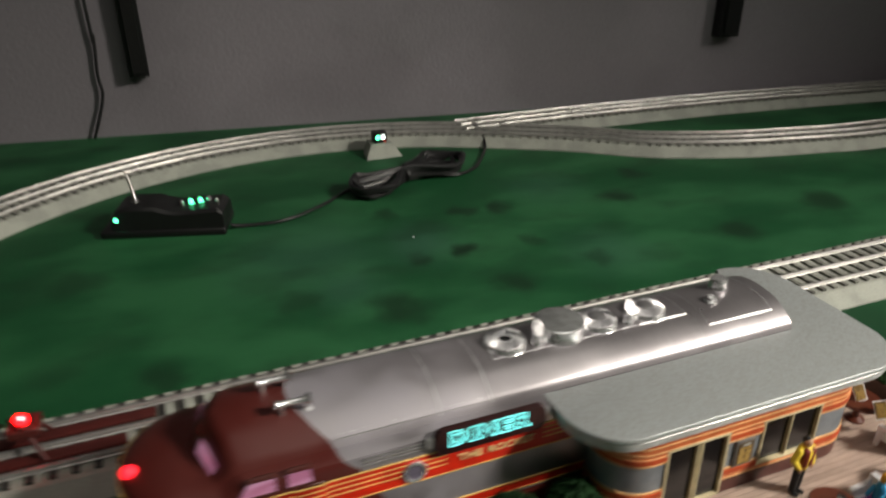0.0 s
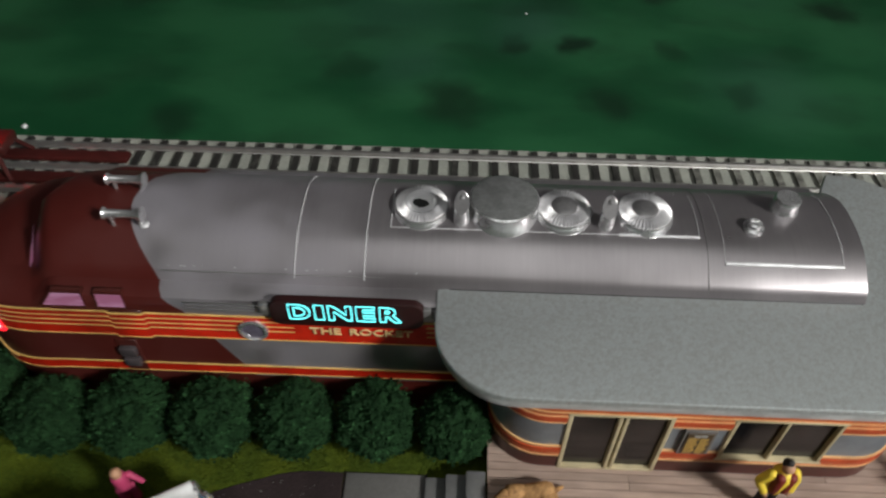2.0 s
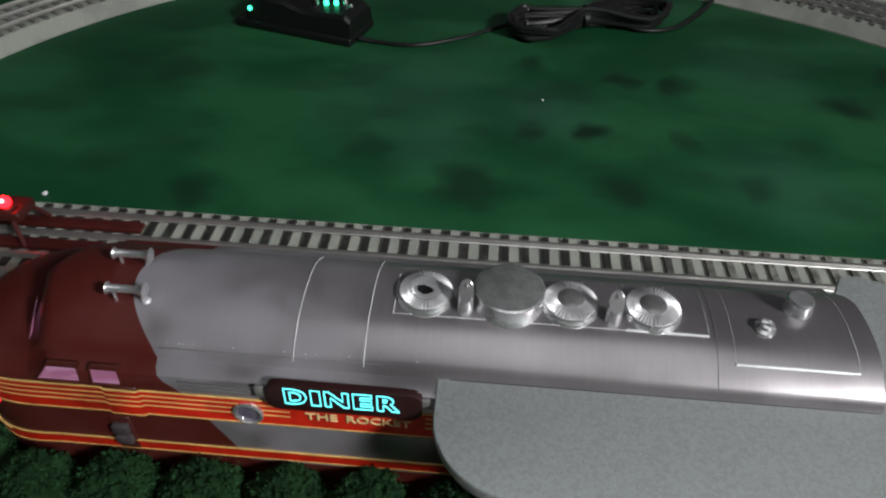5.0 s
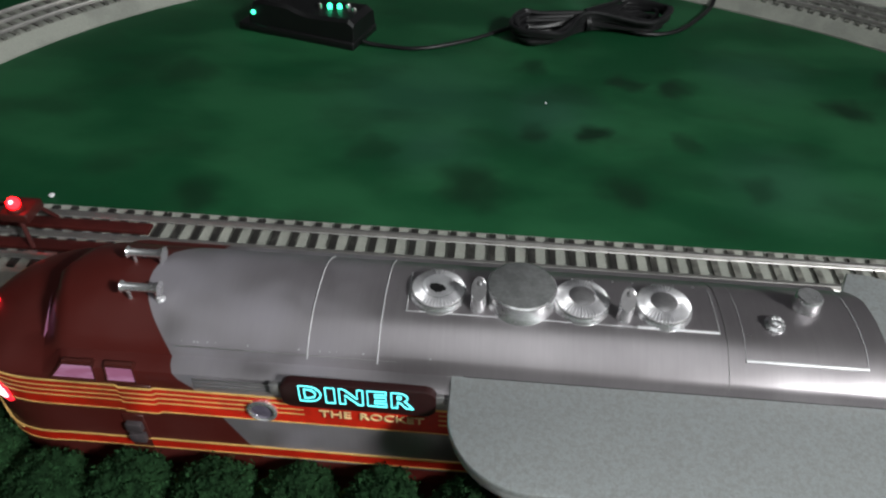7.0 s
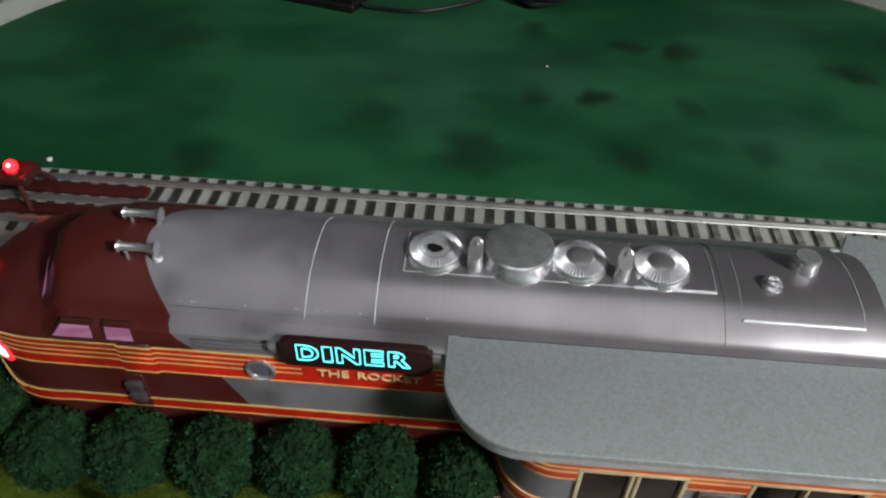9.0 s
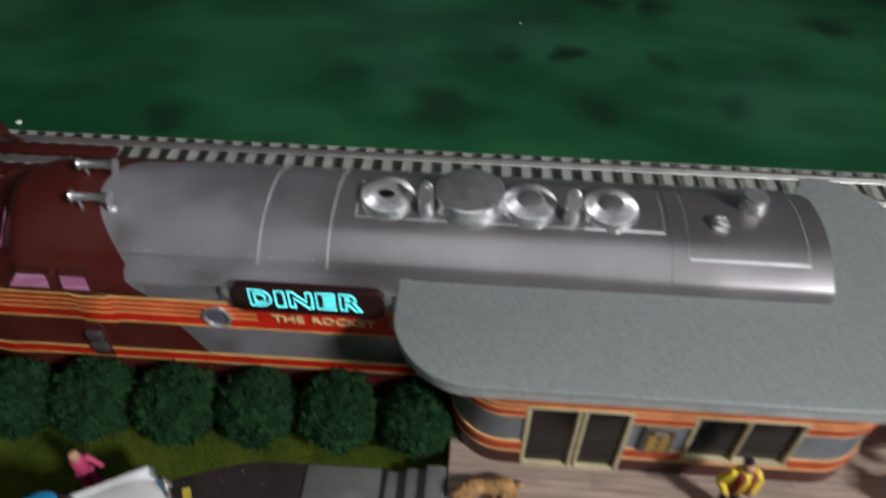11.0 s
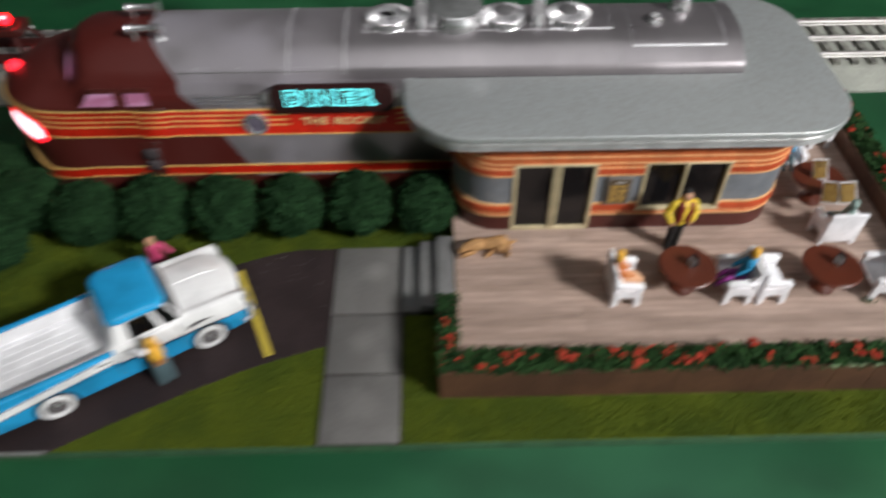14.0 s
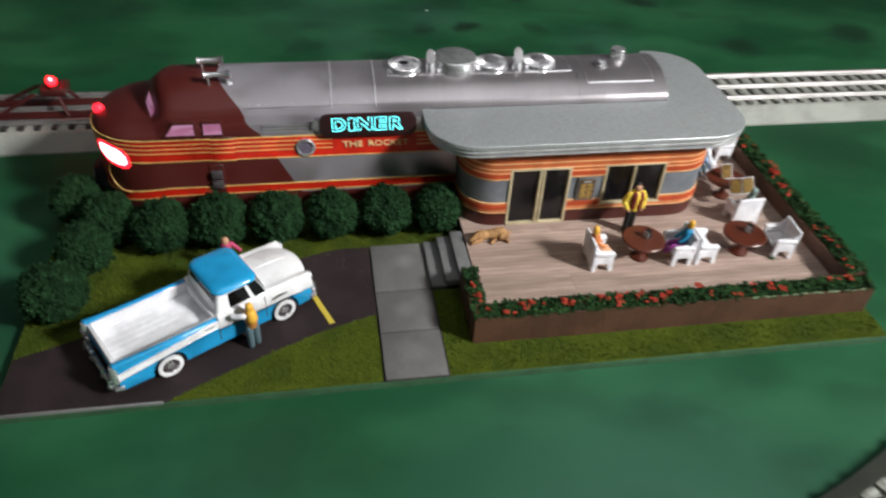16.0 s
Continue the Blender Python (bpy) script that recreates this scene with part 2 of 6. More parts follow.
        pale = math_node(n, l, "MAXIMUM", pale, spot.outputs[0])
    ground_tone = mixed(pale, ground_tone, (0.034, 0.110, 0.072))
    with_blotch = mixed(blotch, ground_tone, (0.004, 0.024, 0.010))
    grain = noise_at(1500, 2, (0, 0, 0))
    l.new(with_blotch, b.inputs["Base Color"])
    l.new(math_node(n, l, "MULTIPLY_ADD", grain, 0.2, 0.5), b.inputs["Roughness"])
    b.inputs["Specular IOR Level"].default_value = 0.32
    bp = n.new("ShaderNodeBump")
    bp.inputs["Strength"].default_value, bp.inputs["Distance"].default_value = 0.4, 0.0002
    l.new(grain, bp.inputs["Height"])
    l.new(bp.outputs[0], b.inputs["Normal"])
    return m


def tie_paint():
    """Dark glossy ties; pale dust lies in patches on all but the spur behind the cab."""
    m = bpy.data.materials.new("dusty_dark_tie")
    m.use_nodes = True
    n, l = nodes_of(m)
    b = n["Principled BSDF"]
    geo = n.new("ShaderNodeNewGeometry")
    sep = n.new("ShaderNodeSeparateXYZ")
    l.new(geo.outputs["Position"], sep.inputs[0])

    def ramp(value, lo, hi, a=0.0, z=1.0):
        r = n.new("ShaderNodeMapRange")
        r.interpolation_type = "SMOOTHSTEP"
        for slot, v in (("From Min", lo), ("From Max", hi), ("To Min", a), ("To Max", z)):
            r.inputs[slot].default_value = v
        l.new(value, r.inputs["Value"])
        return r.outputs[0]

    patch = n.new("ShaderNodeTexNoise")
    patch.inputs["Scale"].default_value, patch.inputs["Detail"].default_value = 210, 4
    l.new(geo.outputs["Position"], patch.inputs["Vector"])
    where = math_node(n, l, "MAXIMUM", ramp(sep.outputs[0], 0.03, 0.11), ramp(sep.outputs[1], 0.20, 0.30))
    dust = math_node(n, l, "MULTIPLY_ADD", where, ramp(patch.outputs["Fac"], 0.36, 0.60, 0.25, 0.95), ramp(patch.outputs["Fac"], 0.55, 0.8, 0.0, 0.25))
    mix = n.new("ShaderNodeMix")
    mix.data_type = "RGBA"
    mix.inputs["A"].default_value, mix.inputs["B"].default_value = (0.030, 0.029, 0.027, 1), (0.25, 0.25, 0.22, 1)
    l.new(dust, mix.inputs["Factor"])
    l.new(mix.outputs["Result"], b.inputs["Base Color"])
    l.new(math_node(n, l, "MULTIPLY_ADD", dust, 0.3, 0.36), b.inputs["Roughness"])
    return m


def lit_pane():
    """A pink pane lit from within, with pale streaks of the inside showing."""
    m = bpy.data.materials.new("lit_cab_window")
    m.use_nodes = True
    n, l = nodes_of(m)
    b = n["Principled BSDF"]
    tc = n.new("ShaderNodeTexCoord")
    mp = n.new("ShaderNodeMapping")
    mp.inputs["Rotation"].default_value, mp.inputs["Scale"].default_value = (0, 0.7, 0), (110, 60, 420)
    l.new(tc.outputs["Object"], mp.inputs["Vector"])
    k = n.new("ShaderNodeTexNoise")
    k.inputs["Scale"].default_value, k.inputs["Detail"].default_value = 1.0, 3
    l.new(mp.outputs[0], k.inputs["Vector"])
    ramp = n.new("ShaderNodeMapRange")
    ramp.inputs["From Min"].default_value, ramp.inputs["From Max"].default_value = 0.38, 0.64
    l.new(k.outputs["Fac"], ramp.inputs["Value"])
    mix = n.new("ShaderNodeMix")
    mix.data_type = "RGBA"
    mix.inputs["A"].default_value, mix.inputs["B"].default_value = (0.36, 0.11, 0.22, 1), (0.66, 0.36, 0.58, 1)
    l.new(ramp.outputs[0], mix.inputs["Factor"])
    b.inputs["Base Color"].default_value = (0.30, 0.12, 0.20, 1)
    b.inputs["Roughness"].default_value = 0.2
    l.new(mix.outputs["Result"], b.inputs["Emission Color"])
    b.inputs["Emission Strength"].default_value = 0.42
    return m


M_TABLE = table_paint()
M_LIVERY = livery()
M_WALL = surface("wall_paint", (0.31, 0.284, 0.315), 0.8, var=0.04, scale=4, fine=250, bump=0.0004)
M_PLASTER = surface("room_plaster", (0.42, 0.41, 0.40), 0.8, var=0.05, scale=3, fine=80)
M_CEILING = surface("white_ceiling_paint", (0.78, 0.77, 0.75), 0.85, var=0.04, scale=3, fine=60)
M_FLOOR = surface("floor_concrete", (0.25, 0.24, 0.23), 0.7, var=0.1, scale=5, fine=90)
M_BALLAST = surface("grey_roadbed", (0.38, 0.39, 0.345), 0.75, var=0.12, scale=40, fine=1200, second=(0.31, 0.32, 0.285), bump=0.0002, spec=0.3)
M_TIE = tie_paint()
M_JOINT = surface("dark_joint", (0.030, 0.029, 0.027), 0.38, var=0.2, scale=90, fine=900, bump=0.0001, spec=0.6)
M_RAIL = surface("nickel_rail", (0.66, 0.645, 0.62), 0.46, metal=0.93, var=0.08, scale=50)
M_SILVER = surface("silver_paint", (0.50, 0.49, 0.49), 0.33, metal=0.75, var=0.06, scale=50)
M_CHROME = surface("polished_chrome", (0.92, 0.92, 0.93), 0.25, metal=0.82, var=0.05, scale=200)
M_CANOPY = surface("grey_canopy_paint", (0.510, 0.546, 0.548), 0.40, metal=0.46, var=0.13, scale=820, fine=2400, second=(0.445, 0.460, 0.456), mix_at=0.52, mix_soft=0.16, bump=0.00004)
M_CANOPY_EDGE = surface("silver_canopy_edge", (0.66, 0.67, 0.67), 0.35, metal=0.4, var=0.06, scale=120)
M_LENS = surface("smoky_lens", (0.16, 0.14, 0.19), 0.15, var=0.15, scale=200)
M_FOOT = surface("dark_foothold", (0.075, 0.062, 0.066), 0.5, var=0.15, scale=200)
M_FAN = surface("satin_fan_metal", (0.80, 0.79, 0.81), 0.42, metal=0.60, var=0.05, scale=200)
M_DOME = surface("grey_fan_dome", (0.40, 0.39, 0.40), 0.34, metal=0.7, var=0.1, scale=200)
M_CAP = surface("dull_cap_top", (0.19, 0.195, 0.195), 0.55, metal=0.2, var=0.15, scale=200, fine=900)
M_LETTER = surface("pale_yellow_letter", (0.95, 0.74, 0.36), 0.45, var=0.05, scale=100)
M_SEAM = surface("bright_seam", (0.80, 0.80, 0.82), 0.4, metal=0.2, var=0.05, scale=120)
M_MAROON = surface("maroon_paint", (0.080, 0.017, 0.013), 0.38, var=0.1, scale=60)
M_RED = surface("red_stripe", (0.62, 0.021, 0.007), 0.4, var=0.08, scale=120)
M_YELLOW = surface("yellow_stripe", (0.84, 0.52, 0.17), 0.4, var=0.08, scale=120)
M_BANDRED = surface("red_orange_band", (0.56, 0.088, 0.03), 0.5, var=0.07, scale=100, spec=0.3)
M_ORANGE = surface("orange_band", (0.64, 0.16, 0.055), 0.5, var=0.07, scale=100, spec=0.3)
M_PEACH = surface("peach_line", (0.9, 0.52, 0.24), 0.45, var=0.05, scale=100)
M_BANDGREY = surface("blue_grey_band", (0.25, 0.28, 0.31), 0.4, metal=0.3, var=0.06, scale=60)
M_CREAM = surface("cream_frame", (0.62, 0.53, 0.33), 0.5, var=0.08, scale=150)
M_GLASS = surface("dark_window_glass", (0.008, 0.008, 0.009), 0.15, var=0.1, scale=60)
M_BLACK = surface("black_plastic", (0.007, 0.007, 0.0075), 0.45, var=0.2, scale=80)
M_RUBBER = surface("black_rubber_cord", (0.014, 0.014, 0.015), 0.4, var=0.2, scale=120)
M_ASPHALT = surface("asphalt", (0.0235, 0.0150, 0.0155), 0.75, var=0.4, scale=70, fine=1500, second=(0.032, 0.0210, 0.0215), bump=0.0004, spec=0.25)
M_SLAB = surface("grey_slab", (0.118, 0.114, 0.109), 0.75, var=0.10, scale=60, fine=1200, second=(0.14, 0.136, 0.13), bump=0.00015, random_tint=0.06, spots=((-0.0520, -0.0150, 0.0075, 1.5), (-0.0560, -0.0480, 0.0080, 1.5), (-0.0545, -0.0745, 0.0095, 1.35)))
M_STEP = surface("grey_step", (0.180, 0.180, 0.178), 0.7, var=0.08, scale=70, fine=900)
M_LAWN = surface("flock_lawn", (0.078, 0.104, 0.011), 0.95, var=0.3, scale=45, fine=1300, second=(0.055, 0.080, 0.010), bump=0.0006, spec=0.1)
M_BLADE = surface("grass_blade", (0.108, 0.138, 0.013), 0.9, var=0.25, scale=60, fine=800, second=(0.060, 0.096, 0.013), spec=0.1)
M_EDGEGREEN = surface("green_base_edge", (0.035, 0.100, 0.045), 0.7, var=0.15, scale=80)
M_BOARD = surface("base_edge", (0.19, 0.19, 0.18), 0.7, var=0.1, scale=50)
M_YELLOWLINE = surface("yellow_line_paint", (0.62, 0.47, 0.06), 0.6, var=0.08, scale=100)
M_PLANK = surface("deck_wood", (0.415, 0.305, 0.252), 0.65, var=0.18, scale=60, fine=300, second=(0.315, 0.228, 0.186), bump=0.00006, random_tint=0.09, stretch=(0.28, 1.7, 1.0))
M_PLANTER = surface("brown_planter_wood", (0.100, 0.046, 0.025), 0.6, var=0.16, scale=50, fine=500, second=(0.075, 0.034, 0.019), random_tint=0.08)
M_LEAF = surface("flower_bed_leaf", (0.026, 0.070, 0.020), 0.85, var=0.35, scale=120, fine=500, second=(0.014, 0.040, 0.012), island=0.4, spec=0.15)
M_FLOWER = surface("red_flower", (0.47, 0.055, 0.030), 0.75, var=0.25, scale=150, island=0.3, spec=0.2)
M_BUSH = surface("foam_bush", (0.0200, 0.058, 0.0215), 0.95, var=0.35, island=0.7, scale=130, fine=1500, second=(0.0125, 0.037, 0.0140), spec=0.08)
M_CHAIR = surface("white_chair_plastic", (0.93, 0.93, 0.96), 0.5, var=0.05, scale=120)
M_TABLETOP = surface("brown_red_table", (0.102, 0.024, 0.012), 0.35, var=0.12, scale=90)
M_BLUE = surface("sky_blue_paint", (0.018, 0.36, 0.70), 0.18, var=0.05, scale=60, coat=0.6)
M_WHITE = surface("white_paint", (0.93, 0.93, 0.93), 0.18, var=0.03, scale=60, coat=0.5)
M_BED = surface("white_bed_liner", (0.90, 0.90, 0.92), 0.4, var=0.05, scale=80)
M_TYRE = surface("black_tyre", (0.02, 0.02, 0.02), 0.7, var=0.2, scale=120)
M_BROWNRED = surface("oxide_red_metal", (0.07, 0.012, 0.010), 0.45, var=0.15, scale=80)
M_PINK = lit_pane()
M_NEON = glow("cyan_neon", (0.13, 0.80, 0.86), 3.4)
M_REDLAMP = glow("red_lamp", (1.0, 0.004, 0.007), 22.0)
M_REDGLOW = glow("red_glow", (1.0, 0.015, 0.03), 3.0)
M_HOTLAMP = glow("headlight_glow", (1.0, 0.60, 0.68), 3.6)
M_GREENLED = glow("green_led", (0.05, 1.0, 0.45), 7.0)
M_WHITELED = glow("white_led", (0.8, 1.0, 1.0), 5.0)
M_STEEL = surface("steel", (0.55, 0.54, 0.52), 0.3, metal=1.0, var=0.08, scale=120)


# ---- mesh tools ----
def finish(bm, smooth=40):
    bmesh.ops.recalc_face_normals(bm, faces=bm.faces)
    if smooth:
        lim = radians(smooth)
        for f in bm.faces:
            f.smooth = True
        for e in bm.edges:
            e.smooth = not (len(e.link_faces) == 2 and e.calc_face_angle(0) > lim) and len(e.link_faces) == 2
    return bm


def mesh_of(name, bm, smooth=40):
    finish(bm, smooth)
    me = bpy.data.meshes.new(name)
    bm.to_mesh(me)
    bm.free()
    return me


def thing(name, loc, label, category, group="", kind="", rz=0.0):
    ob = new(name)
    ob.matrix_world = pose(*loc, 0, 0, rz)
    ob.empty_display_size = 0.01
    return tagged(ob, label, category, group, kind)


def part(name, bm, material, parent, label="", smooth=40, kind="", world=False):
    """Links a bmesh, or a mesh, as one part under a thing or a part. world: its coordinates are the scene's."""
    me = mesh_of(name, bm, smooth) if isinstance(bm, bmesh.types.BMesh) else bm
    mats = material if isinstance(material, (list, tuple)) else [material]
    if not me.materials:
        for k in mats:
            me.materials.append(k)
    ob = new(name, me)
    ob.parent = parent
    if world:
        p, up = Vector(), parent
        while up:
            p, up = p + up.location, up.parent
        ob.location = -p
    return tagged(ob, label, "", "", kind)


def solo(name, bm, material, label, category, group="", kind="", smooth=40):
    """A thing that is one mesh."""
    me = mesh_of(name, bm, smooth)
    for k in material if isinstance(material, (list, tuple)) else [material]:
        me.materials.append(k)
    return tagged(new(name, me), label, category, group, kind)


def box(bm, x0, y0, z0, x1, y1, z1, bevel=0.0, seg=2, m=None):
    """An upright block between two corners, edges rounded."""
    b = bmesh.new()
    bmesh.ops.create_cube(b, size=1)
    bmesh.ops.scale(b, vec=(x1 - x0, y1 - y0, z1 - z0), verts=b.verts)
    bmesh.ops.translate(b, vec=((x0 + x1) / 2, (y0 + y1) / 2, (z0 + z1) / 2), verts=b.verts)
    if bevel:
        bmesh.ops.bevel(b, geom=b.edges[:], offset=bevel, segments=seg, profile=0.5, affect="EDGES")
    return join(bm, b, m)


def join(bm, b, m=None, index=0):
    if m is not None:
        bmesh.ops.transform(b, matrix=m, verts=b.verts)
    vs = {v: bm.verts.new(v.co) for v in b.verts}
    for f in b.faces:
        k = bm.faces.new([vs[v] for v in f.verts])
        k.material_index = index if index else f.material_index
    b.free()
    return bm


def prism(bm, poly, z0, z1, bevel=0.0, seg=2, m=None):
    """A flat outline raised from z0 to z1, its upper edge rounded."""
    b = bmesh.new()
    lo = [b.verts.new((x, y, z0)) for x, y in poly]
    rings = [lo]
    if bevel:
        area = sum(poly[i][0] * poly[(i + 1) % len(poly)][1] - poly[(i + 1) % len(poly)][0] * poly[i][1] for i in range(len(poly)))
        for k in range(seg + 1):
            a = math.pi / 2 * k / seg
            ins = shrink(poly, bevel * (1 - math.cos(a)) * (1 if area > 0 else -1))
            rings.append([b.verts.new((x, y, z1 - bevel + bevel * math.sin(a))) for x, y in ins])
    else:
        rings.append([b.verts.new((x, y, z1)) for x, y in poly])
    n = len(poly)
    for r, s in zip(rings, rings[1:]):
        for i in range(n):
            b.faces.new((r[i], r[(i + 1) % n], s[(i + 1) % n], s[i]))
    b.faces.new(rings[-1])
    b.faces.new(list(reversed(rings[0])))
    return join(bm, b, m)


def shrink(poly, d):
    out, n = [], len(poly)
    for i in range(n):
        a, p, c = Vector(poly[i - 1]), Vector(poly[i]), Vector(poly[(i + 1) % n])
        u, v = (p - a).normalized(), (c - p).normalized()
        nn = Vector((-u.y - v.y, u.x + v.x))
        nn = nn.normalized() if nn.length > 1e-9 else Vector((-u.y, u.x))
        k = max(0.4, nn.dot(Vector((-u.y, u.x))))
        out.append(tuple(p + nn * d / k))
    return out


def round_rect(x0, y0, x1, y1, r, seg=8):
    pts = []
    for cx, cy, a0 in ((x1 - r, y0 + r, -90), (x1 - r, y1 - r, 0), (x0 + r, y1 - r, 90), (x0 + r, y0 + r, 180)):
        for k in range(seg + 1):
            a = radians(a0 + 90 * k / seg)
            pts.append((cx + r * math.cos(a), cy + r * math.sin(a)))
    return pts


def lathe(bm, profile, seg=24, m=None):
    """A profile of (radius, height) turned round z."""
    b = bmesh.new()
    rings = []
    for r, z in profile:
        rings.append([b.verts.new((r * math.cos(2 * math.pi * k / seg), r * math.sin(2 * math.pi * k / seg), z)) for k in range(seg)] if r > 1e-7 else [b.verts.new((0, 0, z))])
    for p, q in zip(rings, rings[1:]):
        for k in range(seg):
            j = (k + 1) % seg
            if len(p) == 1 and len(q) == 1:
                continue
            if len(p) == 1:
                b.faces.new((p[0], q[j], q[k]))
            elif len(q) == 1:
                b.faces.new((p[k], p[j], q[0]))
            else:
                b.faces.new((p[k], p[j], q[j], q[k]))
    return join(bm, b, m)


def tube(bm, pts, r, seg=8, caps=True, m=None):
    b = bmesh.new()
    pts = [Vector(p) for p in pts]
    side = None
    rings = []
    for i, p in enumerate(pts):
        t = (pts[min(i + 1, len(pts) - 1)] - pts[max(i - 1, 0)]).normalized()
        if side is None:
            side = t.orthogonal().normalized()
        side = (side - t * side.dot(t)).normalized()
        up = t.cross(side)
        rr = r[i] if isinstance(r, (list, tuple)) else r
        rings.append([b.verts.new(p + rr * (math.cos(2 * math.pi * k / seg) * side + math.sin(2 * math.pi * k / seg) * up)) for k in range(seg)])
    for p, q in zip(rings, rings[1:]):
        for k in range(seg):
            b.faces.new((p[k], p[(k + 1) % seg], q[(k + 1) % seg], q[k]))
    if caps:
        b.faces.new(list(reversed(rings[0])))
        b.faces.new(rings[-1])
    return join(bm, b, m)


def smooth_path(pts, step=6):
    """A Catmull-Rom curve through a few points."""
    pts = [Vector(p) for p in pts]
    out = []
    for i in range(len(pts) - 1):
        a, b, c, d = pts[max(i - 1, 0)], pts[i], pts[i + 1], pts[min(i + 2, len(pts) - 1)]
        for k in range(step):
            t = k / step
            out.append(0.5 * (2 * b + (c - a) * t + (2 * a - 5 * b + 4 * c - d) * t * t + (3 * b - 3 * c + d - a) * t ** 3))
    return out + [pts[-1]]


def sweep(bm, line, profile, closed=False, caps=True):
    """A profile of (sideways, up) carried along a flat line of (x, y). Sideways is to the line's left."""
    b = bmesh.new()
    rings, n = [], len(line)
    for i in range(n):
        a = Vector(line[(i - 1) % n] if closed else line[max(i - 1, 0)])
        c = Vector(line[(i + 1) % n] if closed else line[min(i + 1, n - 1)])
        t = (c - a).normalized()
        left = Vector((-t.y, t.x))
        rings.append([b.verts.new((line[i][0] + left.x * s, line[i][1] + left.y * s, z)) for s, z in profile])
    k = len(profile)
    for i in range(n if closed else n - 1):
        p, q = rings[i], rings[(i + 1) % n]
        for j in range(k):
            b.faces.new((p[j], p[(j + 1) % k], q[(j + 1) % k], q[j]))
    if caps and not closed:
        b.faces.new(list(reversed(rings[0])))
        b.faces.new(rings[-1])
    return join(bm, b)


# ---- the room and the table ----
WALL_LINE = ((-1.6, 0.905), (1.6, 0.395))


def room():
    bm = bmesh.new()
    prism(bm, [(-1.6, -0.55), (1.6, -0.55), WALL_LINE[1], WALL_LINE[0]], -0.03, 0.0)
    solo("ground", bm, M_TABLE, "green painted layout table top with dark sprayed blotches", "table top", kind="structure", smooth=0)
    u = (Vector(WALL_LINE[1]) - Vector(WALL_LINE[0])).normalized()
    nn = Vector((-u.y, u.x))
    a, b = Vector(WALL_LINE[0]) - u * 0.8, Vector(WALL_LINE[1]) + u * 0.8
    bm = bmesh.new()
    prism(bm, [tuple(a), tuple(b), tuple(b + nn * 0.1), tuple(a + nn * 0.1)], -0.9, 1.5)
    solo("wall_north", bm, M_WALL, "plain grey painted wall behind the table", "wall", kind="structure", smooth=0)
    for name, p in (("wall_west", (-2.35, -2.3, -2.25, 1.2)), ("wall_east", (2.25, -2.3, 2.35, 0.6)), ("wall_south", (-2.35, -2.4, 2.35, -2.3))):
        bm = bmesh.new()
        box(bm, p[0], p[1], -0.9, p[2], p[3], 1.5)
        solo(name, bm, M_PLASTER, "plain pale plastered room wall", "wall", kind="structure", smooth=0)
    bm = bmesh.new()
    box(bm, -2.35, -2.4, 1.5, 2.35, 1.4, 1.58)
    solo("ceiling", bm, M_CEILING, "plain pale ceiling", "ceiling", kind="structure", smooth=0)
    bm = bmesh.new()
    box(bm, -2.35, -2.4, -0.98, 2.35, 1.4, -0.9)
    solo("floor", bm, M_FLOOR, "grey concrete floor under the table", "floor", kind="structure", smooth=0)


room()


# ---- railway tracks ----
ROADBED = [(0.0325, 0.0), (0.0325, 0.0012), (0.0256, 0.0094), (0.0247, 0.0100), (0.0225, 0.0098), (-0.0215, 0.0098), (-0.0232, 0.0100), (-0.0245, 0.0095), (-0.0325, 0.0012), (-0.0325, 0.0)]
TIE_TOP = 0.0112
RAIL_TOP = 0.0138


def offset_line(line, d):
    out, n = [], len(line)
    for i in range(n):
        t = (Vector(line[min(i + 1, n - 1)]) - Vector(line[max(i - 1, 0)])).normalized()
        out.append((line[i][0] - t.y * d, line[i][1] + t.x * d))
    return out


def even(line, step):
    """Points and headings every step along a line."""
    out, left = [], 0.0
    for a, b in zip(line, line[1:]):
        a, b = Vector(a), Vector(b)
        d = (b - a).length
        while left <= d:
            out.append((a + (b - a) * (left / d), math.atan2(b.y - a.y, b.x - a.x)))
            left += step
        left -= d
    return out


def rail_profile(s):
    return [(s - 0.0012, RAIL_TOP - 0.0008), (s - 0.0008, RAIL_TOP), (s + 0.0008, RAIL_TOP), (s + 0.0012, RAIL_TOP - 0.0008), (s + 0.0006, RAIL_TOP - 0.0016),
            (s + 0.0006, TIE_TOP + 0.0004), (s + 0.0011, TIE_TOP), (s - 0.0011, TIE_TOP), (s - 0.0006, TIE_TOP + 0.0004), (s - 0.0006, RAIL_TOP - 0.0016)]


def tie_mesh(near):
    b = bmesh.new()
    w = 0.0016
    box(b, -w, -near, 0.0080, w, 0.0230, TIE_TOP)
    return mesh_of("tie", b, 0)


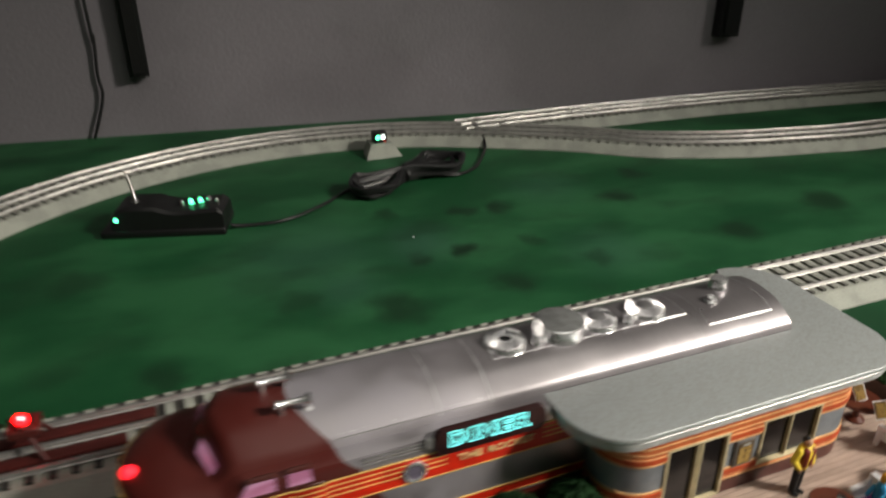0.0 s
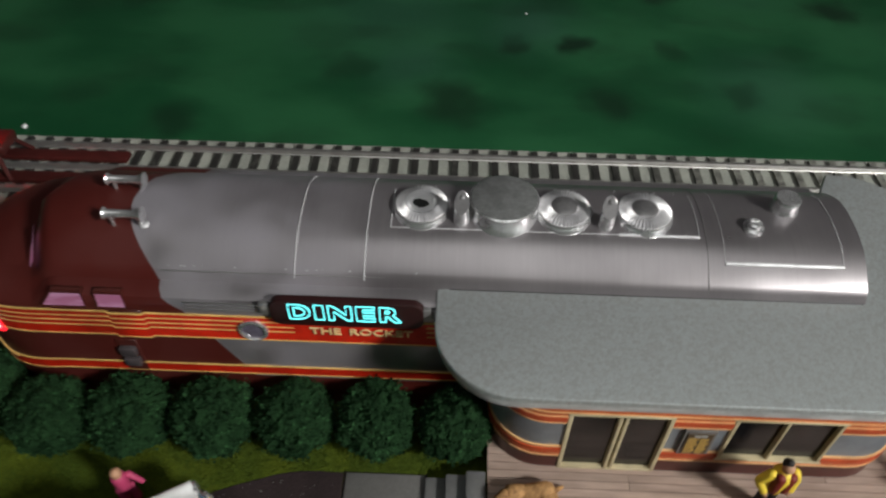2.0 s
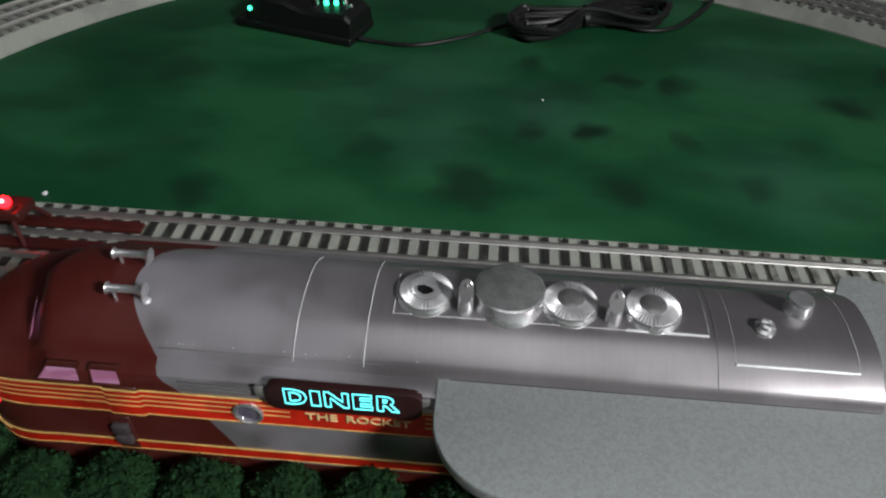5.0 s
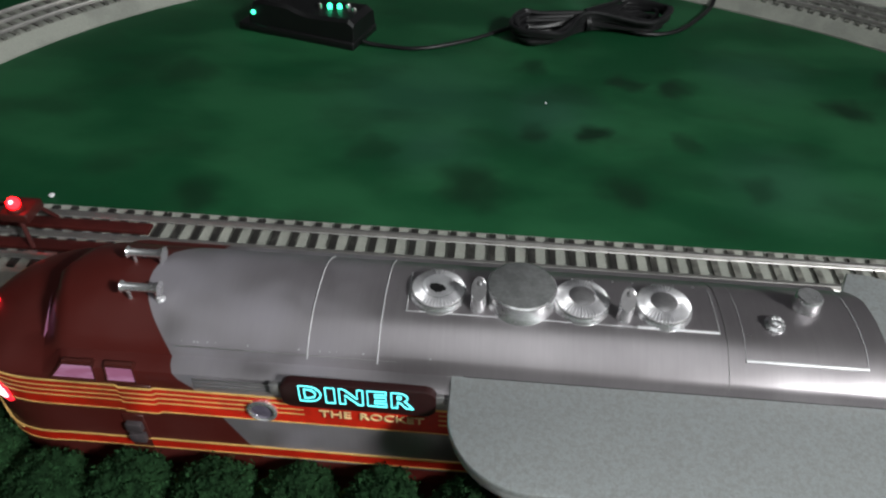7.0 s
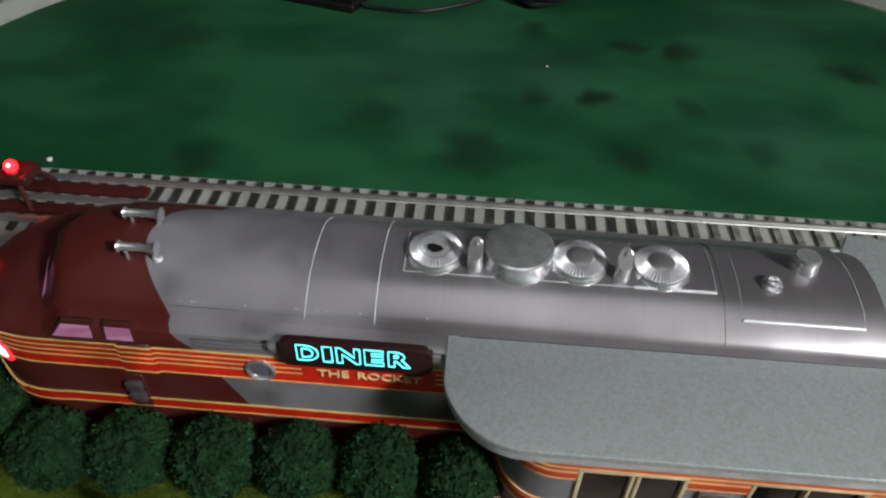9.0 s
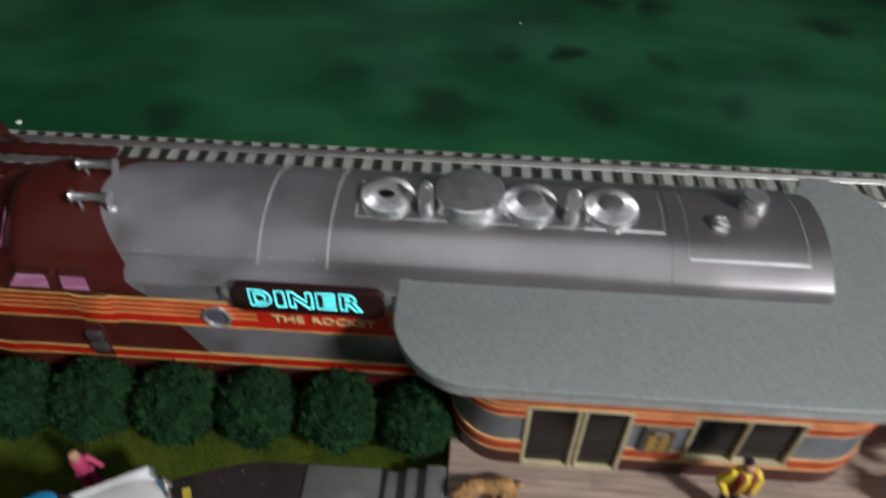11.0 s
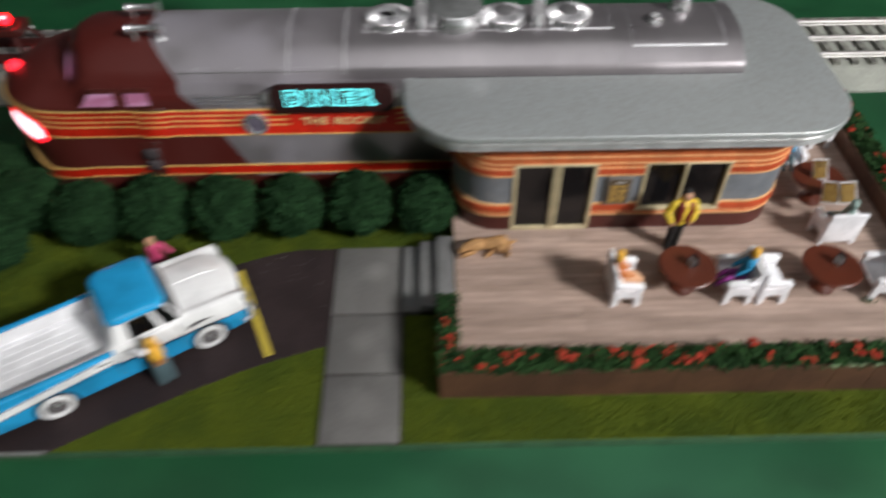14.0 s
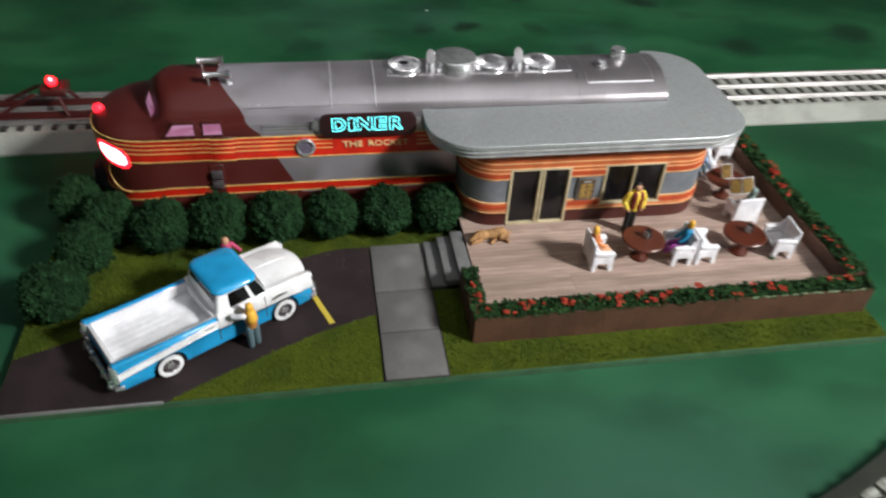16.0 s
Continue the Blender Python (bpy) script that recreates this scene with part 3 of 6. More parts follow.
def track(name, line, label, tie_end, blunt_end=False):
    """Roadbed, ties and three rails along a line."""
    t = thing(name, (line[0][0], line[0][1], 0), label, "railway track", "railway tracks")
    end_x, slope = line[0][0], 0.85 if blunt_end else 0.0

    def sloped(bm, lift):
        """The open end of the roadbed slopes like its sides."""
        for v in bm.verts:
            if abs(v.co.x - end_x) < 1e-4:
                v.co.x += slope * (lift or v.co.z)
        return bm

    bm = bmesh.new()
    sweep(bm, line, ROADBED)
    part("roadbed", sloped(bm, 0), M_BALLAST, t, world=True, smooth=25)
    for s in (-0.0158, 0.0, 0.0158):
        bm = bmesh.new()
        sweep(bm, line, rail_profile(s))
        part("rail", sloped(bm, 0.0105), M_RAIL, t, world=True, smooth=30)
    me = tie_mesh(tie_end)
    me.materials.append(M_TIE)
    base = t.location
    for p, a in even(line, 0.0094):
        if blunt_end and p.x < end_x + slope * 0.0135:
            continue
        ob = new("tie", me)
        ob.parent = t
        ob.matrix_basis = pose(p.x - base.x, p.y - base.y, 0, 0, 0, math.degrees(a))
    return t


TRACK_Y = 0.1386
SPUR = [(-0.300 + 0.05 * i, TRACK_Y) for i in range(23)]
LOOP_AT, LOOP_R = (-0.037, 0.180), 0.361


def loop_point(deg):
    return (LOOP_AT[0] + LOOP_R * math.cos(radians(deg)), LOOP_AT[1] + LOOP_R * math.sin(radians(deg)))


LOOP_EDGE = [loop_point(a) for a in range(320, 56, -3)]
BRANCH = smooth_path([(*p, 0) for p in (LOOP_EDGE[-2], LOOP_EDGE[-1], (0.2190, 0.4500), (0.2863, 0.4010), (0.3717, 0.3659), (0.4646, 0.3454), (0.546, 0.334), (0.80, 0.325))], 5)[6:]
LOOP = offset_line(LOOP_EDGE + [(p.x, p.y) for p in BRANCH], 0.0325)
SIDING_EDGE = [(0.14, 0.510), (0.23, 0.511), (0.328, 0.508), (0.4946, 0.496), (0.712, 0.468), (1.0, 0.425)]
SIDING = offset_line([(p.x, p.y) for p in smooth_path([(x, y, 0) for x, y in SIDING_EDGE], 5)], 0.0325)
track("railway_track", SPUR, "grey three-rail toy track spur running behind the diner", 0.0218, True)
track("railway_track", LOOP, "grey three-rail toy track loop round the green table", 0.0240)
track("railway_track", SIDING, "grey three-rail toy track siding along the wall", 0.0240)


# ---- the scenic base: board, lawn, driveway, path ----
def strip_poly():
    low = [tuple(p)[:2] for p in smooth_path([(-0.1542, -0.0885, 0), (-0.1327, -0.0765, 0), (-0.0957, -0.0585, 0), (-0.0686, -0.0493, 0)], 4)]
    up = [tuple(p)[:2] for p in smooth_path([(-0.0692, -0.0018, 0), (-0.0840, -0.0020, 0), (-0.0960, -0.0050, 0), (-0.1150, -0.0122, 0), (-0.1500, -0.0290, 0), (-0.1943, -0.0500, 0), (-0.2190, -0.0600, 0)], 4)]
    return [(-0.2190, -0.0885)] + low + up


def scenic_base():
    t = thing("scenic_base", (-0.03, 0.0, 0.0), "thin diorama base with lawn, dark driveway and slab path", "base")
    bm = bmesh.new()
    prism(bm, [(-0.2194, -0.0889), (0.1626, -0.0879), (0.1660, 0.100), (-0.165, 0.100), (-0.200, 0.056), (-0.2216, 0.046)], 0.0, 0.0036, 0.0004, 2)
    part("board", bm, M_EDGEGREEN, t, "green edged base board", world=True)
    bm = bmesh.new()
    prism(bm, [(-0.2190, -0.0884), (0.1622, -0.0875), (0.1655, 0.0995), (-0.165, 0.0995), (-0.1995, 0.0555), (-0.2212, 0.0455)], 0.0034, BASE)
    part("lawn", bm, M_LAWN, t, "olive green flocked lawn", world=True)
    bm = bmesh.new()
    prism(bm, strip_poly(), 0.0040, BASE + 0.0004, 0.0002, 1)
    part("driveway", bm, M_ASPHALT, t, "dark asphalt driveway", world=True)
    bm = bmesh.new()
    box(bm, -0.2186, -0.0891, 0.0030, -0.156, -0.0882, BASE + 0.0004, 0.0002, 1)
    part("kerb", bm, M_BOARD, t, "pale grey front edge of the driveway", world=True)
    # dark underlay that paints the shadow gaps round the slabs
    bm = bmesh.new()
    box(bm, -0.0690, -0.0884, 0.0038, -0.0412, -0.0014, BASE + 0.00025, 0.0001, 1)
    part("gap_shade", bm, M_ASPHALT, t, "dark sheet under the path slabs, painting their shadow gaps", world=True)
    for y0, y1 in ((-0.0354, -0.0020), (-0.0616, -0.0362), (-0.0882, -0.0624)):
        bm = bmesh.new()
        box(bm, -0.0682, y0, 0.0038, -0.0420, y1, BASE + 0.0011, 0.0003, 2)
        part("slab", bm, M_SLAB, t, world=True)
    bm = bmesh.new()
    prism(bm, [(-0.0900, -0.0536), (-0.0876, -0.0528), (-0.1047, -0.0126), (-0.1072, -0.0134)], BASE + 0.0002, BASE + 0.0008, 0.0002, 1)
    part("parking_line", bm, M_YELLOWLINE, t, "yellow painted parking line", world=True)
    return t


BASE_THING = scenic_base()


def driveway_grit():
    """Pale grains strewn along the back edge of the driveway."""
    rnd = random.Random(31)
    bm = bmesh.new()
    for _ in range(110):
        x = rnd.uniform(-0.150, -0.071)
        y = -0.0030 - 0.30 * max(0.0, -0.094 - x) - abs(rnd.gauss(0, 0.012)) - 0.002
        r = rnd.uniform(0.00010, 0.00026)
        b = bmesh.new()
        bmesh.ops.create_icosphere(b, subdivisions=1, radius=r)
        join(bm, b, pose(x, y, BASE + 0.0004 + r * 0.4))
    part("grit", bm, M_BOARD, BASE_THING, "pale grit scattered on the driveway", world=True, kind="stuff")


driveway_grit()


def front_steps():
    t = thing("front_steps", (-0.032, -0.019, BASE), "three grey steps up to the patio", "steps")
    for x, z in ((-0.0418, 0.0072), (-0.0352, 0.0101), (-0.0287, 0.0129)):
        bm = bmesh.new()
        box(bm, x, -0.0362, BASE, -0.0225, -0.0035, z, 0.0003, 2)
        part("step", bm, M_STEP, t, world=True)


front_steps()


def patio_deck():
    t = thing("patio_deck", (0.065, 0.015, BASE), "weathered pinkish brown plank patio deck", "deck")
    bm = bmesh.new()
    box(bm, -0.0215, -0.0620, BASE, 0.1535, 0.0950, DECK - 0.0008)
    part("substructure", bm, M_PLANTER, t, world=True)
    w = 0.0027
    n = int((0.0950 + 0.0620) / w)
    rnd = random.Random(4)
    shapes = {}

    def plank(length):
        if length not in shapes:
            b = bmesh.new()
            box(b, 0.0, 0.00011, -0.0006, length - 0.00016, w - 0.00011, 0.0)
            shapes[length] = mesh_of("plank", b, 0)
            shapes[length].materials.append(M_PLANK)
        return shapes[length]

    for i in range(n):
        x = -0.0218
        cuts = rnd.choice(((0.0675, 0.1080), (0.1080, 0.0675), (0.0450, 0.1305), (0.0900, 0.0855)))
        for length in cuts:
            ob = new("plank", plank(length))
            ob.parent = t
            ob.location = Vector((x, -0.0620 + i * w, DECK - rnd.random() * 0.00006)) - t.location
            x += length


patio_deck()

PLANTER_TOP = 0.0188


def planter(name, x0, y0, x1, y1, label, top=PLANTER_TOP):
    """A long trough of upright boards."""
    t = thing(name, ((x0 + x1) / 2, (y0 + y1) / 2, BASE), label, "planter", "flower planters")
    w = 0.0066
    rnd = random.Random(7)

    def wall(ax, ay, bx, by):
        d = Vector((bx - ax, by - ay))
        n = max(1, round(d.length / w))
        u = d / n
        for i in range(n):
            p, q = Vector((ax, ay)) + u * i, Vector((ax, ay)) + u * (i + 1)
            e = 0.00045 + rnd.random() * 0.0001
            bm = bmesh.new()
            gap = 0.00003
            if abs(d.x) > abs(d.y):
                box(bm, min(p.x, q.x) + gap, p.y - e, BASE, max(p.x, q.x) - gap, p.y + e, top)
            else:
                box(bm, p.x - e, min(p.y, q.y) + gap, BASE, p.x + e, max(p.y, q.y) - gap, top)
            part("board", bm, M_PLANTER, t, world=True, smooth=0)

    wall(x0, y0, x1, y0)
    wall(x0, y1, x1, y1)
    wall(x0, y0 + 0.0005, x0, y1 - 0.0005)
    wall(x1, y0 + 0.0005, x1, y1 - 0.0005)
    bm = bmesh.new()
    box(bm, x0 + 0.0005, y0 + 0.0005, BASE, x1 - 0.0005, y1 - 0.0005, top - 0.0012)
    part("soil", bm, M_MAROON, t, world=True)
    return t


FRONT_PLANTER = planter("front_planter", -0.0286, -0.0712, 0.1600, -0.0628, "long brown plank planter full of red flowers")
planter("side_planter", 0.1505, -0.0622, 0.1606, 0.0940, "long brown plank planter along the patio's far side", 0.0212)
planter("corner_planter", -0.0286, -0.0622, -0.0222, -0.0385, "short brown plank planter beside the steps")


def rim_moss():
    """Pale flock caught along the front rim."""
    rnd = random.Random(21)
    bm = bmesh.new()
    x = 0.098
    while x < 0.158:
        length = rnd.uniform(0.003, 0.010)
        pts = [(x + length * k / 5, -0.0714 + rnd.gauss(0, 0.00012), PLANTER_TOP + 0.0001 + rnd.gauss(0, 0.00012)) for k in range(6)]
        tube(bm, pts, [0.0001, 0.0004, 0.0005, 0.0004, 0.0004, 0.0001], 6)
        x += length + rnd.uniform(0.0, 0.003)
    part("moss", bm, surface("pale_moss", (0.20, 0.27, 0.15), 0.9, var=0.25, scale=300), FRONT_PLANTER, "pale green moss along the rim", world=True)


def flower_bed(name, x0, y0, x1, y1, label, seed, top=PLANTER_TOP, bloom=0.032e6):
    """Leaf tufts and red blossoms in a trough."""
    rnd = random.Random(seed)
    verts, faces, mats = [], [], []

    def petal(c, size, up, mat):
        a = rnd.random() * 6.283
        t = Vector((math.cos(a), math.sin(a), up * (rnd.random() - 0.3))).normalized()
        s = t.cross(Vector((rnd.random() - 0.5, rnd.random() - 0.5, 1))).normalized()
        k = len(verts)
        verts.extend([c - t * size * 0.5, c + s * size * 0.38 + Vector((0, 0, size * 0.12)), c + t * size * 0.6, c - s * size * 0.38])
        faces.append((k, k + 1, k + 2, k + 3))
        mats.append(mat)

    area = (x1 - x0) * (y1 - y0)
    for _ in range(int(area * 1.7e6)):
        x, y = rnd.uniform(x0 - 0.0006, x1 + 0.0006), rnd.uniform(y0 - 0.0006, y1 + 0.0006)
        h = 0.0032 * (0.55 + 0.6 * noise.noise((x * 320, y * 320, seed)))
        for _ in range(4):
            petal(Vector((x + rnd.gauss(0, 0.0004), y + rnd.gauss(0, 0.0004), top - 0.0011 + max(0.0004, h) * (0.3 + rnd.random()))), 0.0011 + rnd.random() * 0.0008, 1.5, 0)
    for _ in range(int(area * bloom)):
        x, y = rnd.uniform(x0, x1), rnd.uniform(y0, y1)
        z = top + 0.0007 + 0.0018 * rnd.random()
        n = rnd.choice((5, 9, 14, 20, 26))
        for _ in range(n):
            petal(Vector((x + rnd.gauss(0, 0.00020 * n ** 0.4), y + rnd.gauss(0, 0.00020 * n ** 0.4), z + rnd.gauss(0, 0.0004))), 0.0014, 1.2, 1)
    me = bpy.data.meshes.new(name)
    me.from_pydata(verts, [], faces)
    me.materials.append(M_LEAF)
    me.materials.append(M_FLOWER)
    me.polygons.foreach_set("material_index", mats)
    return tagged(new(name, me), label, "flowers", "flower beds", "stuff")


rim_moss()
flower_bed("flower_bed", -0.0280, -0.0708, 0.1596, -0.0632, "dense green leaves with red blossoms in the front planter", 1)
flower_bed("flower_bed", 0.1518, -0.0618, 0.1606, 0.0935, "dense green leaves with red blossoms in the side planter", 2, 0.0212, 0.025e6)
flower_bed("flower_bed", -0.0282, -0.0618, -0.0226, -0.0390, "green leaves with red blossoms beside the steps", 3)


def lawn_blades():
    rnd = random.Random(11)
    verts, faces = [], []
    drive = strip_poly()

    def inside(x, y):
        hit, n = False, len(drive)
        for i in range(n):
            (ax, ay), (bx, by) = drive[i], drive[i - 1]
            if (ay > y) != (by > y) and x < (bx - ax) * (y - ay) / (by - ay) + ax:
                hit = not hit
        return hit

    while len(faces) < 26000:
        x, y = rnd.uniform(-0.219, 0.162), rnd.uniform(-0.0878, 0.022)
        if x > -0.0225 and y > -0.0722 or x > -0.043 and -0.037 < y < -0.003 or x > -0.030 and y > -0.0722 and y < -0.037 or -0.069 < x < -0.0414 and y < -0.001 or inside(x, y):
            continue
        a, h = rnd.random() * 6.283, 0.0006 + 0.0009 * rnd.random()
        c, s, k = math.cos(a) * 0.00022, math.sin(a) * 0.00022, len(verts)
        verts += [(x - c, y - s, BASE - 0.0001), (x + c, y + s, BASE - 0.0001), (x + rnd.gauss(0, 0.0005), y + rnd.gauss(0, 0.0005), BASE + h)]
        faces.append((k, k + 1, k + 2))
    me = bpy.data.meshes.new("lawn_grass")
    me.from_pydata(verts, [], faces)
    me.materials.append(M_BLADE)
    tagged(new("lawn_grass", me), "short olive green flocked grass on the base", "grass", kind="stuff")


lawn_blades()


# ---- bushes ----
def bush_mesh(seed, r, h):
    """A foam shrub: a lumpy core under a thick coat of small crumbs of foam."""
    rnd = random.Random(seed)
    b = bmesh.new()
    bmesh.ops.create_icosphere(b, subdivisions=5, radius=1)
    verts = []
    for v in b.verts:
        d = v.co.normalized()
        k = 0.96 + 0.12 * noise.noise(d * 1.8 + Vector((seed, 0, 0))) + 0.14 * noise.noise(d * 5 + Vector((0, seed, 0))) + 0.10 * noise.noise(d * 12 + Vector((0, 0, seed)))
        x, y, z = d * k
        z = z * 0.9 if z < 0 else z
        wide = 1.0 + 0.07 * (1 - abs(z))
        verts.append(Vector((x * r * wide, y * r * wide, h * 0.51 + z * h * 0.5)))
    faces = [tuple(v.index for v in f.verts) for f in b.faces]
    core = list(verts)
    b.free()
    mid = Vector((0, 0, h * 0.5))
    for p in core:
        n = (p - mid).normalized()
        c = p + n * rnd.uniform(-0.0003, 0.0008) + Vector((rnd.gauss(0, 1), rnd.gauss(0, 1), rnd.gauss(0, 1))) * 0.0004
        s = rnd.uniform(0.0002, 0.0009)
        k = len(verts)
        for _ in range(4):
            verts.append(c + Vector((rnd.gauss(0, 1), rnd.gauss(0, 1), rnd.gauss(0, 1))).normalized() * s)
        faces += [(k, k + 1, k + 2), (k, k + 2, k + 3), (k, k + 3, k + 1), (k + 1, k + 3, k + 2)]
    me = bpy.data.meshes.new("crown")
    me.from_pydata([tuple(v) for v in verts], [], faces)
    me.materials.append(M_BUSH)
    return me


def bushes():
    trunk = bmesh.new()
    tube(trunk, [(0, 0, 0), (0.0002, 0, 0.003), (0, 0.0002, 0.008)], [0.0012, 0.0010, 0.0008], 8)
    trunk = mesh_of("trunk", trunk)
    trunk.materials.append(M_PLANTER)
    crowns = [bush_mesh(s, 0.0121, 0.0262) for s in (1, 2, 3)]
    rnd = random.Random(5)
    spots = [(-0.1668, 0.0075, "row"), (-0.1403, 0.0090, "row"), (-0.1125, 0.0095, "row"), (-0.0857, 0.0103, "row"), (-0.0590, 0.0108, "row"), (-0.0330, 0.0110, "row"),
             (-0.2110, 0.0340, "end"), (-0.1925, 0.0160, "end"), (-0.2000, -0.0060, "end"), (-0.2055, -0.0350, "end")]
    for i, (x, y, where) in enumerate(spots):
        t = thing("bush", (x, y, BASE), "round dark green foam bush below the engine's wall" if where == "row" else "round dark green foam bush at the base's corner", "bush", "hedge bushes", rz=rnd.uniform(0, 360))
        k = rnd.uniform(0.95, 1.05)
        t.scale = (k, k, k)
        part("trunk", trunk, M_PLANTER, t)
        part("crown", crowns[i % 3], M_BUSH, t)


bushes()


# ---- the diner: an engine body with an annex ----
HALF = MID - WALL
NOSE_X, NOSE_LEN = -0.1978, 0.034


def nose_half(x):
    """Half the body's width at x: straight sides, a rounded nose."""
    u = (NOSE_X + NOSE_LEN - x) / NOSE_LEN
    return HALF if u <= 0 else HALF * max(0.0, 1 - u ** 2.6) ** (1 / 2.2)


def plan_line(x_end, d=0.0):
    """The front side of the plan from x_end round the nose tip to the back, d outside the wall."""
    near = []
    k = 26
    for i in range(k + 1):
        a = math.pi / 2 * i / k
        x = NOSE_X + NOSE_LEN * (1 - math.sin(a))
        near.append((x, MID - nose_half(x)))
    line = [(x_end, WALL)] + near + [(x, 2 * MID - y) for x, y in reversed(near[:-1])] + [(x_end, 2 * MID - WALL)]
    return offset_line(line, -d) if d else line


ROOF_HALF = [(0.0, 0.0752), (0.006, 0.0748), (0.0110, 0.0739), (0.0150, 0.0720), (0.0185, 0.0699), (0.0212, 0.0679), (0.0220, 0.0672), (0.0230, 0.0657), (0.0238, 0.0638), (0.0270, 0.0633), (0.0295, 0.0623), (0.0303, 0.0606), (0.0304, 0.058), (0.0304, 0.050)]


def roof_ring(scale_y, z_of):
    half = [(dy * scale_y, z_of(z)) for dy, z in ROOF_HALF]
    return [(-dy, z) for dy, z in reversed(half)] + [(dy, z) for dy, z in half[1:]]


def loft(bm, rings, close_ends=True):
    b = bmesh.new()
    vs = [[b.verts.new(p) for p in r] for r in rings]
    for p, q in zip(vs, vs[1:]):
        for i in range(len(p) - 1):
            b.faces.new((p[i], p[i + 1], q[i + 1], q[i]))
    if close_ends:
        for r in (vs[0], vs[-1]):
            b.faces.new(r)
    bmesh.ops.remove_doubles(b, verts=b.verts, dist=1e-6)
    return join(bm, b)


def droop(bm):
    """Lets the lower striping fall a little towards the nose."""
    for v in bm.verts:
        far = max(0.0, -0.158 - v.co.x) / 0.040
        v.co.z -= 0.0066 * min(1.0, far) ** 1.4 * max(0.0, min(1.0, (0.0480 - v.co.z) / 0.0228))
    return bm


def engine():
    t = thing("diner", (-0.04, MID, BASE), "silver and maroon railway-engine diner building with orange stripes", "diner")
    bm = bmesh.new()
    prism(bm, plan_line(0.02), 0.0160, 0.0560)
    part("engine_body", bm, M_LIVERY, t, "maroon and silver engine body", world=True)
    bm = bmesh.new()
    prism(bm, [(x + (0.003 if x < -0.19 else 0), MID + (y - MID) * 0.955) for x, y in plan_line(0.02)], BASE, 0.0165)
    part("skirt", bm, M_MAROON, t, "dark maroon lower skirt", world=True)
    # hood, cab and roof in one skin
    rings = []
    for x, hood, cab in [(-0.1977, 0.0004, 0), (-0.1970, 0.0018, 0), (-0.1950, 0.0028, 0), (-0.191, 0.0042, 0), (-0.186, 0.0053, 0), (-0.181, 0.0061, 0), (-0.176, 0.0066, 0), (-0.1732, 0.0068, 0.0), (-0.1726, 0.0068, 0.04), (-0.1690, 0, 0.66), (-0.1672, 0, 0.86), (-0.1650, 0, 0.96), (-0.1625, 0, 1.0), (-0.150, 0, 1), (-0.10, 0, 1), (0.0, 0, 1), (0.0878, 0, 1)]:
        w = nose_half(x)
        ring = []
        for dy, z in roof_ring(1.0, lambda v: v):
            s = dy / HALF
            dome = 0.0555 + hood * max(0.0, 1 - abs(s) ** 2.4) ** (1 / 2.0)
            zz = z
            if cab < 1:
                low = dome if z > 0.0555 else z
                zz = low + (z - low) * cab if z > 0.0555 else z
            # the windscreen is a shallow V in plan
            back = 0.30 * abs(dy) if -0.174 < x < -0.155 else 0.0
            ring.append((x + back, MID + (dy if cab >= 0.99 else dy * (w / HALF)), zz))
        rings.append(ring)
    bm = bmesh.new()
    loft(bm, rings)
    part("roof", bm, M_LIVERY, t, "silver arched roof with a maroon cab end", world=True, smooth=32)
    # striping round the sides and nose
    line = plan_line(-0.012)
    over_door = line[:1] + [(-0.1290, WALL), (-0.1299, WALL - 0.0007), (-0.1400, WALL - 0.0007), (-0.1410, WALL)] + line[1:]
    bm = bmesh.new()
    box(bm, -0.1400, WALL - 0.0006, 0.0437, -0.1299, WALL + 0.001, 0.0570, 0.0003, 1)
    part("cab_door", bm, M_MAROON, t, "raised maroon cab door", world=True)
    for z0, z1 in ((0.0446, 0.0560), (0.0254, 0.0292)):
        bm = bmesh.new()
        sweep(bm, over_door if z0 > 0.04 else line, [(0.00025, z0), (0.00025, z1), (-0.0002, z1), (-0.0002, z0)])
        part("red_stripe", droop(bm) if z0 < 0.04 else bm, M_RED, t, "red stripe", world=True)
    for z, stop in ((0.0558, 0), (0.0535, 1), (0.0512, 1), (0.0489, 1), (0.0444, 0), (0.0295, 0), (0.0252, 0)):
        pieces = [over_door if z > 0.04 else line]
        if stop:
            first = [(-0.0836, WALL)] + [p for p in over_door if p[0] < -0.09 and p[1] <= MID + 0.02]
            pieces = [first, [(-0.013, WALL), (-0.0425, WALL)]]
        for k in pieces:
            bm = bmesh.new()
            sweep(bm, k, [(0.0004, z - 0.00026), (0.0004, z + 0.00026), (-0.0001, z + 0.00026), (-0.0001, z - 0.00026)])
            part("yellow_line", droop(bm) if z < 0.045 else bm, M_YELLOW, t, "thin yellow line", world=True)
    # the red front between the stripes, with the rounded end of the maroon panel
    def panel_end(z):
        q = (z - 0.0369) / 0.0077
        return -0.1812 - 0.0095 * math.sqrt(max(0.0, 1 - q * q))

    levels = [0.0292 + (0.0446 - 0.0292) * k / 12 for k in range(13)]
    rows = []
    for z in levels:
        x_end = panel_end(z)
        row = []
        for k in range(33):
            q = -1 + 2 * k / 32
            x = NOSE_X + (x_end - NOSE_X) * abs(q) ** 1.7
            y = MID + math.copysign(nose_half(x), q) if k != 16 else MID
            out = Vector((x - (NOSE_X + NOSE_LEN), (y - MID) * 1.1)).normalized() * 0.00025
            row.append((x + out.x, y + out.y, z))
        rows.append(row)
    bm = bmesh.new()
    loft(bm, rows, False)
    part("red_front", droop(bm), M_RED, t, "red painted nose front", world=True)
